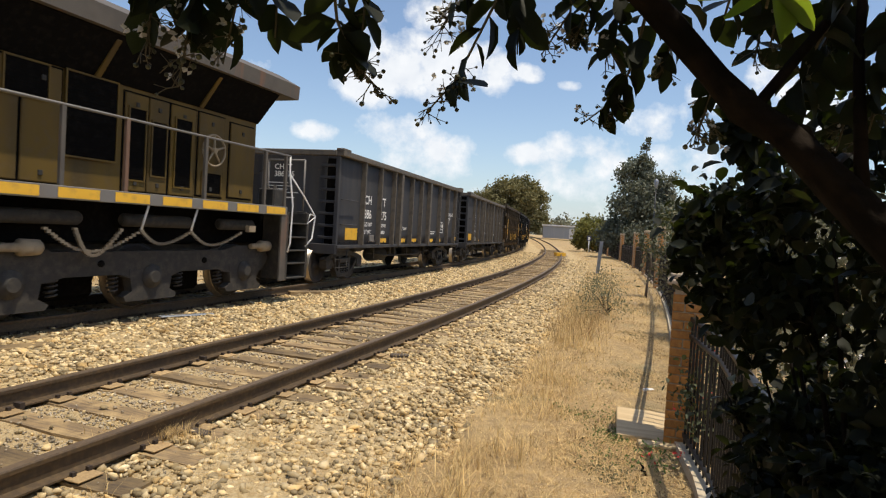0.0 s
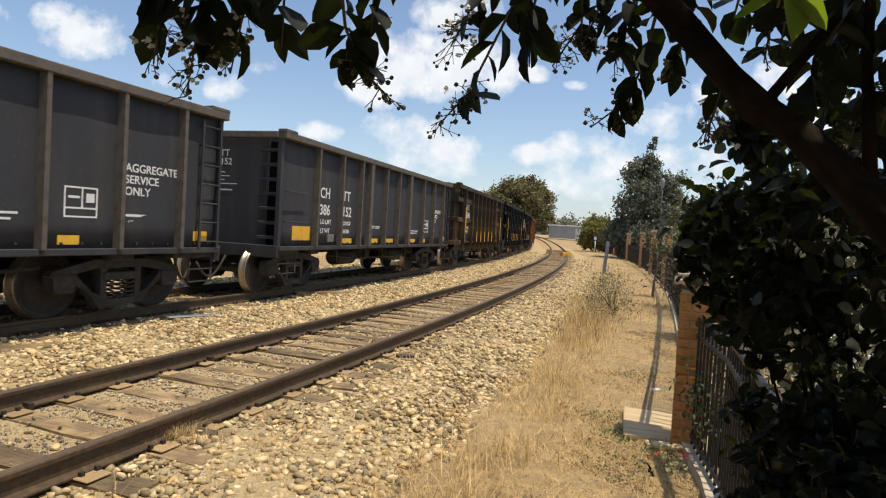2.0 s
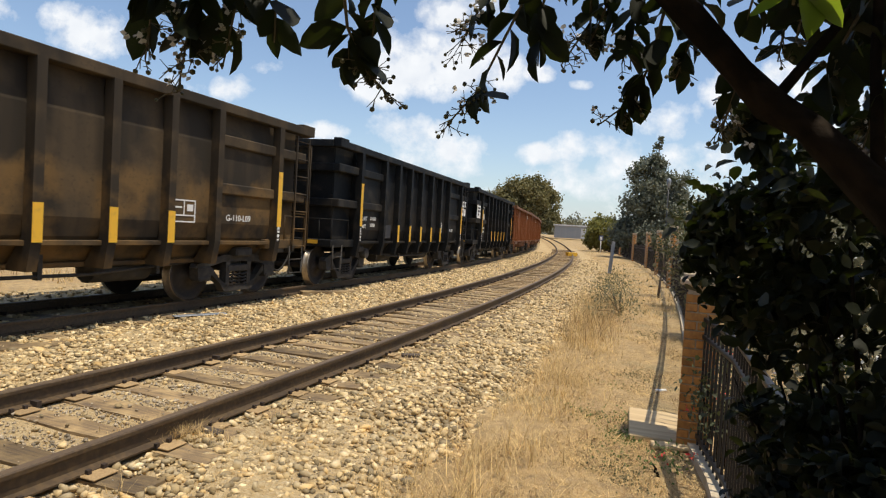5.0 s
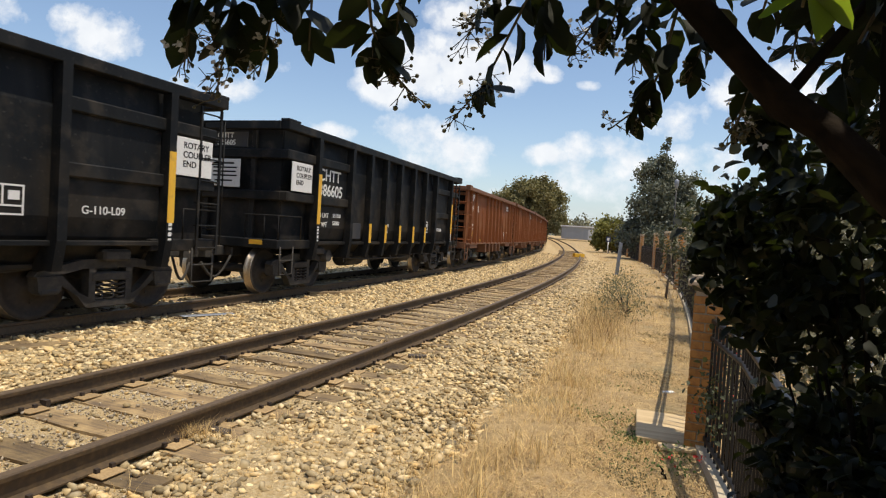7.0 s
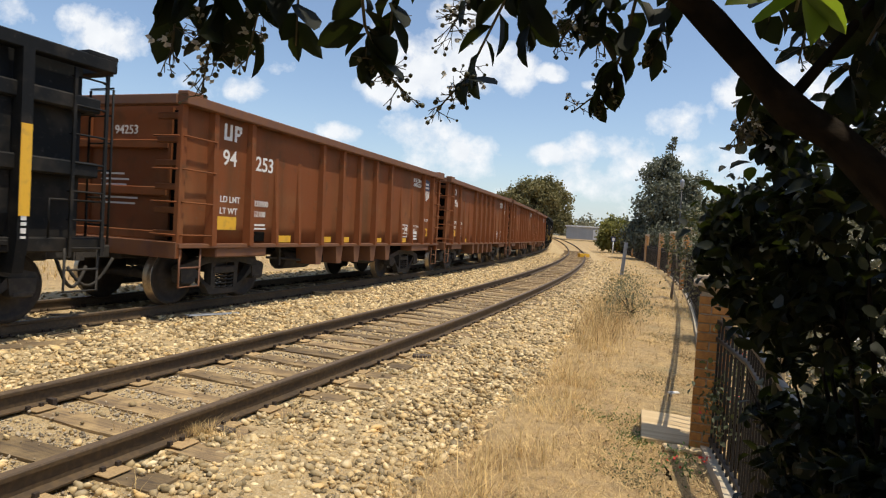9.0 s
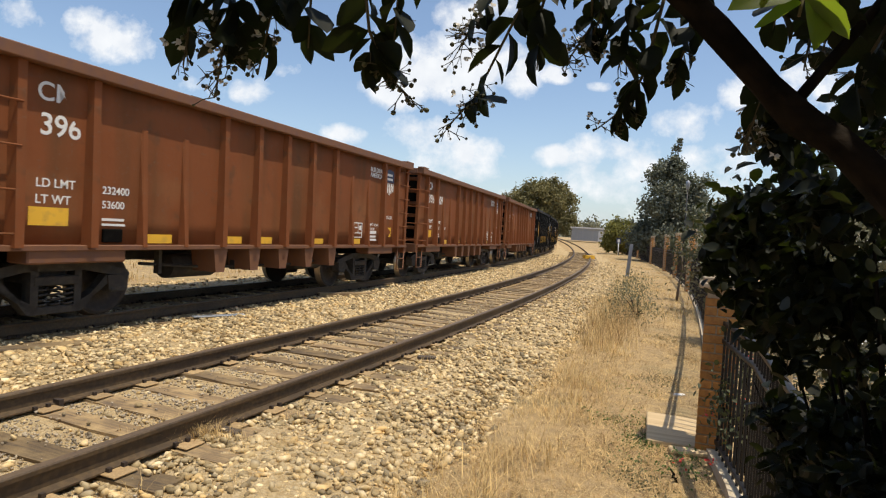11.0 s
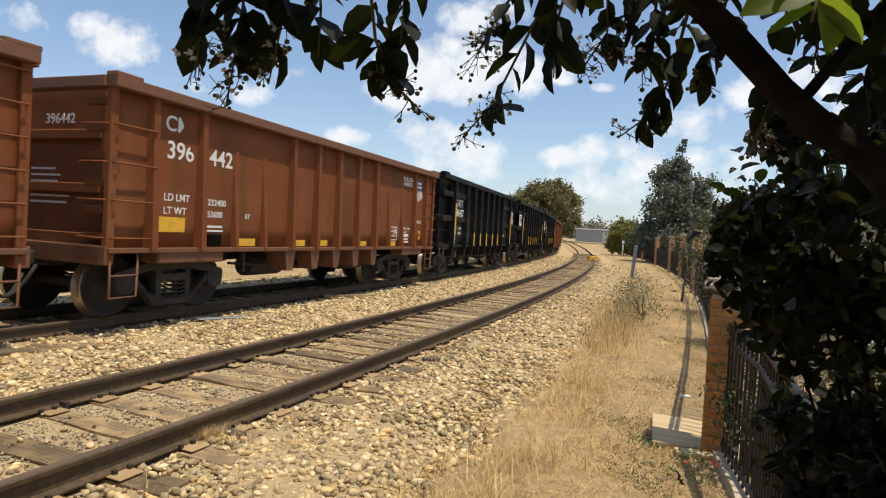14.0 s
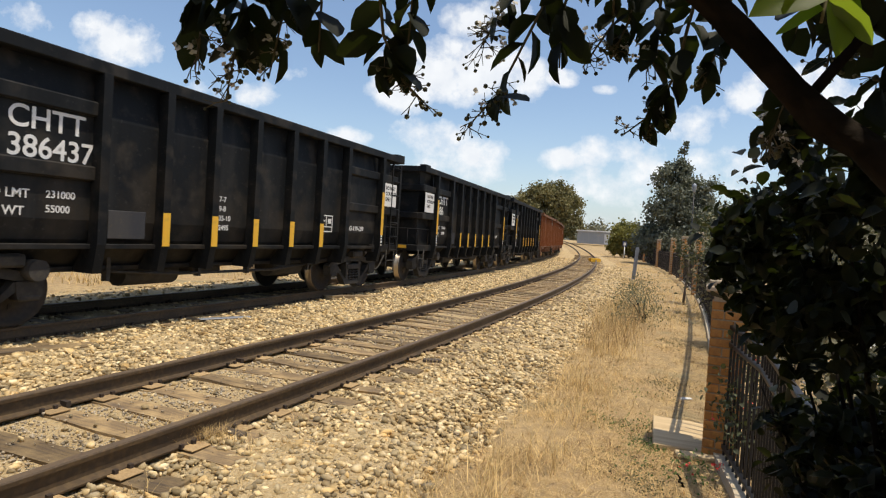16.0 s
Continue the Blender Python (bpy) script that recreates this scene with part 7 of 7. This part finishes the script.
def scatter(rng, n, s0, s1, half, lat0, lat1, clump=0, r=0.08):
    if clump:
        s, lat = spread_s(rng, clump, s0, s1, half), None
        lat = rng.uniform(lat0, lat1, len(s))
        k = rng.integers(0, len(s), n)
        s = s[k] + rng.normal(0, r, n)
        lat = lat[k] + rng.normal(0, r, n)
    else:
        s = spread_s(rng, n, s0, s1, half)
        lat = rng.uniform(lat0, lat1, len(s))
    x, y, h = at(s, lat)
    return np.stack([x, y, ground_z(x, y) - 0.01], 1)


def fence_side(P):
    """Only what stands on the track's side of the fence."""
    s, lat = along(P[:, 0], P[:, 1])
    lim = np.interp(s, FENCE_S, FENCE_LAT) - 0.1
    return P[lat < lim]


def build_grass():
    rng = np.random.default_rng(71)
    blades("dry_grass", fence_side(scatter(rng, 5000, 3.5, 30, 9, 2.55, 3.45, 170, 0.11)), 0.13, 1.5, 0.0026, M["straw"], "clumps of tall bleached dry grass", "grass", 1)
    blades("dry_grass", fence_side(scatter(rng, 700, 3.5, 26, 9, 2.6, 3.3, 45, 0.06)), 0.28, 0.9, 0.0028, M["straw"], "taller tufts of bleached dry grass", "grass", 2)
    blades("trampled_straw", fence_side(scatter(rng, 46000, 3.0, 34, 8, 2.1, 4.6, 2000, 0.16)), 0.12, 1.3, 0.0022, M["straw"], "trampled flat straw on the path", "grass", 3, flat=0.94)
    blades("short_grass", fence_side(scatter(rng, 14000, 3.0, 40, 10, 2.6, 4.8, 700, 0.09)), 0.045, 1.4, 0.0022, M["straw"], "short dry tufts on the path", "grass", 4)
    blades("far_grass", fence_side(scatter(rng, 9000, 16, 95, 26, 2.3, 7.0, 420, 0.22)), 0.12, 1.1, 0.006, M["straw"], "dry grass beside the far bend", "grass", 5)
    blades("far_grass", scatter(rng, 9000, 0, 80, 30, -18, -8.3, 600, 0.3), 0.16, 0.7, 0.010, M["straw"], "dry grass beyond the main track", "grass", 6)
    Q = np.concatenate([np.stack([rng.normal(a, 0.22, 500), rng.normal(b, 0.4, 500), np.full(500, -0.05)], 1)[:260] for a, b in ((3.3, 12.2), (3.0, 11.2), (3.7, 13.6), (4.2, 15.5), (2.55, 9.6))])
    blades("tall_dead_grass", Q, 0.36, 0.6, 0.003, M["straw"], "tall dead grass stalks beside the weeds", "grass", 9)
    Q = np.concatenate([np.stack([rng.normal(a, 0.28, 150), rng.normal(b, 0.5, 150), np.full(150, -0.05)], 1) for a, b in ((2.75, 10.3), (3.05, 11.3), (3.5, 12.4), (4.0, 14.0), (4.6, 15.8))])
    blades("tall_dead_grass", Q, 0.33, 1.1, 0.003, M["straw_brown"], "tall brown dead stalks round the weeds", "grass", 12)
    P = scatter(rng, 700, 4.0, 9, 9, 0.85, 2.6, 30, 0.05)
    x, y = -1.87, 4.49
    Q = np.stack([rng.normal(x, 0.16, 900), rng.normal(y, 0.07, 900), np.full(900, -0.05)], 1)
    blades("dry_grass", np.concatenate([P, Q]), 0.14, 0.8, 0.0022, M["straw"], "dry tufts growing beside the near rail", "grass", 7)
    blades("dead_grass", fence_side(scatter(rng, 15000, 3.0, 34, 8, 2.3, 4.5, 700, 0.12)), 0.09, 1.2, 0.0024, M["straw_brown"], "brown dead grass matted in the straw", "grass", 10, flat=0.6)
    # green and grey weeds on the path
    parts = [np.stack([rng.normal(a, c, n), rng.normal(b, c * 1.3, n), np.full(n, -0.05)], 1) for a, b, c, n in
             ((1.67, 5.75, 0.13, 900), (1.72, 5.10, 0.10, 800), (1.95, 5.5, 0.12, 300), (2.1, 6.9, 0.16, 300), (1.5, 4.6, 0.10, 150))]
    P = np.concatenate(parts)
    leaf_cloud("green_weeds", P + rng.uniform(0, 0.05, (len(P), 1)) * [0, 0, 1], 0.02, None, 81, M["weed_green"], -0.2, "low green weeds in trampled straw")["category"] = "weeds"
    parts = [np.stack([rng.normal(a, c, n), rng.normal(b, c * 1.7, n), np.full(n, -0.045)], 1) for a, b, c, n in ((2.45, 7.7, 0.20, 4200), (2.85, 9.2, 0.2, 2600), (3.7, 11.4, 0.28, 4200), (1.30, 4.35, 0.15, 3000), (4.9, 15.0, 0.3, 2500))]
    P = np.concatenate(parts)
    leaf_cloud("grey_weeds", P + rng.uniform(0, 0.02, (len(P), 1)) * [0, 0, 1], 0.02, None, 82, M["weed"], -0.3, "grey-green creeping weeds on the path")["category"] = "weeds"


build_grass()
shrub("weed_bush", 4.35, 13.8, 14, [(4.3, 13.8, 0.35, 0.5, 0.7, 0.4), (3.9, 12.6, 0.22, 0.45, 0.7, 0.25), (4.7, 15.4, 0.4, 0.45, 0.8, 0.4), (5.4, 17.5, 0.4, 0.4, 0.9, 0.35), (3.5, 12.0, 0.15, 0.4, 0.6, 0.18)], 3000, 0.04, 85, "grey-green weed clump in tall dry grass", 120, 0.6, M["weed"])


def sapling():
    t = tagged(new("sapling"), "thin bare-stemmed sapling beside the fence", "tree")
    t.matrix_basis = pose(6.95, 18.3, -0.08)
    bm = bmesh.new()
    tube(bm, [(0, 0, 0), (0.03, 0, 0.5), (0.10, 0, 1.0), (0.08, 0.05, 1.7)], [0.045, 0.036, 0.03, 0.01], 8)
    tube(bm, [(0.08, 0, 0.9), (0.3, 0.1, 1.3), (0.45, 0.1, 1.7)], [0.02, 0.014, 0.006], 6)
    part("trunk", bm, M["bark"], t)
    rng = np.random.default_rng(91)
    pts, _ = crown_points([(0.2, 0.05, 1.75, 0.6, 0.6, 0.45)], 900, rng, 40, 0.4)
    leaf_cloud("crown", pts, 0.07, t, 92, M["garden"])


sapling()


# ---------------------------------------------------------------- what moves
def travelled(t):
    """Metres that the train has gone since the start."""
    return 8.0 * t - 0.015 * t * t


# sway of the shoots in the wind: seconds, metres from rest
SWAY = {
    "left": [(0, -0.023, -0.011, 0.008), (1.5, -0.015, -0.005, -0.005), (3.5, -0.060, -0.026, 0.002), (7, -0.003, -0.000, -0.004), (8, 0.000, 0.000, 0.000), (9, -0.029, -0.011, -0.001), (12.5, -0.011, -0.004, -0.000), (14.5, -0.010, -0.002, -0.010), (16, -0.013, -0.005, 0.000)],
    "mid": [(0, -0.019, -0.003, 0.007), (1.5, -0.011, -0.001, 0.001), (3.5, -0.036, -0.002, -0.004), (7, 0.004, -0.001, 0.004), (8, 0.000, 0.000, 0.000), (9, -0.013, -0.002, 0.003), (12.5, -0.014, 0.000, -0.007), (14.5, -0.008, 0.002, -0.010), (16, -0.002, 0.000, -0.002)],
    "centre": [(0, -0.015, -0.002, 0.012), (1.5, -0.006, 0.001, -0.003), (3.5, 0.004, 0.003, -0.014), (7, -0.000, -0.001, 0.004), (8, 0.000, 0.000, 0.000), (9, -0.037, -0.003, 0.015), (12.5, -0.015, 0.005, -0.029), (14.5, -0.003, 0.003, -0.016), (16, -0.001, 0.000, -0.002)],
    "right": [(0, -0.016, 0.002, 0.012), (1.5, -0.010, 0.002, 0.005), (3.5, -0.010, 0.001, 0.011), (7, -0.002, 0.000, 0.002), (8, 0.000, 0.000, 0.000), (9, -0.076, 0.013, 0.031), (12.5, -0.016, 0.007, -0.018), (14.5, -0.009, 0.003, -0.004), (16, -0.007, 0.002, -0.001)],
    "limb": [(0, -0.020, 0.010, -0.002), (1.5, -0.016, 0.008, -0.001), (3.5, -0.012, 0.006, 0.001), (7, -0.004, 0.001, 0.004), (8, 0.000, 0.000, 0.000), (9, 0.002, 0.001, -0.008), (12.5, 0.001, 0.005, -0.016), (14.5, 0.015, -0.001, -0.020), (16, 0.019, -0.005, -0.016)],
    "bright": [(0, -0.009, 0.002, 0.006), (1.5, -0.007, 0.002, 0.005), (3.5, -0.001, -0.001, 0.006), (7, 0.000, -0.001, 0.004), (8, 0.000, 0.000, 0.000), (9, -0.008, 0.004, 0.001), (12.5, -0.009, 0.007, -0.005), (14.5, -0.001, 0.003, -0.007), (16, 0.001, 0.002, -0.006)],
    "limb2": [(0, -0.020, 0.010, -0.002), (3.5, -0.012, 0.006, 0.001), (8, 0.000, 0.000, 0.000), (12.5, 0.001, 0.005, -0.016), (16, 0.019, -0.005, -0.016)],
}


def motions():
    for car, mid, base in CARS:
        rows = []
        for k in range(33):
            t = k * 0.5
            s = mid - travelled(t)
            x0, y0, _ = main_at(s - base / 2)
            x1, y1, _ = main_at(s + base / 2)
            rows.append((t, pose((x0 + x1) / 2, (y0 + y1) / 2, RAIL_Z, 0, 0, math.degrees(math.atan2(y0 - y1, x0 - x1)))))
        walk(car, rows)
        # wheels turn as they roll
        for truck in car.children:
            for w in truck.children:
                if w.name.startswith("wheelset"):
                    r = w.location.z
                    x, z = w.location.x, w.location.z
                    walk(w, [(k / 15, pose(x, 0, z, 0, math.degrees(travelled(k / 15) / r) % 360, 0)) for k in range(241)])
    for key, rows in SWAY.items():
        things = SPRIGS[key]
        for ob in things if isinstance(things, list) else [things]:
            p = ob.location.copy()
            walk(ob, [(t, pose(p.x + x, p.y + y, p.z + z)) for t, x, y, z in rows])
    fly = [(0, -2.6, 1.2, 1.2), (11.6, -2.2, 1.3, 1.3), (12.0, -1.1, 1.8, 1.45), (12.2, -0.44, 1.95, 1.65), (12.3, -0.26, 1.98, 1.76), (12.4, -0.06, 1.99, 1.89), (12.5, 0.19, 1.96, 1.99),
           (12.6, 0.31, 1.96, 1.93), (12.7, 0.36, 1.96, 1.85), (12.8, 0.42, 1.96, 1.72), (13.1, 1.2, 2.1, 1.3), (13.6, 2.6, 1.6, 1.2), (16, 3.4, 0.6, 1.2)]
    walk(DRAGONFLY, [(t, pose(x, y, z, 0, 10, -20)) for t, x, y, z in fly])


motions()
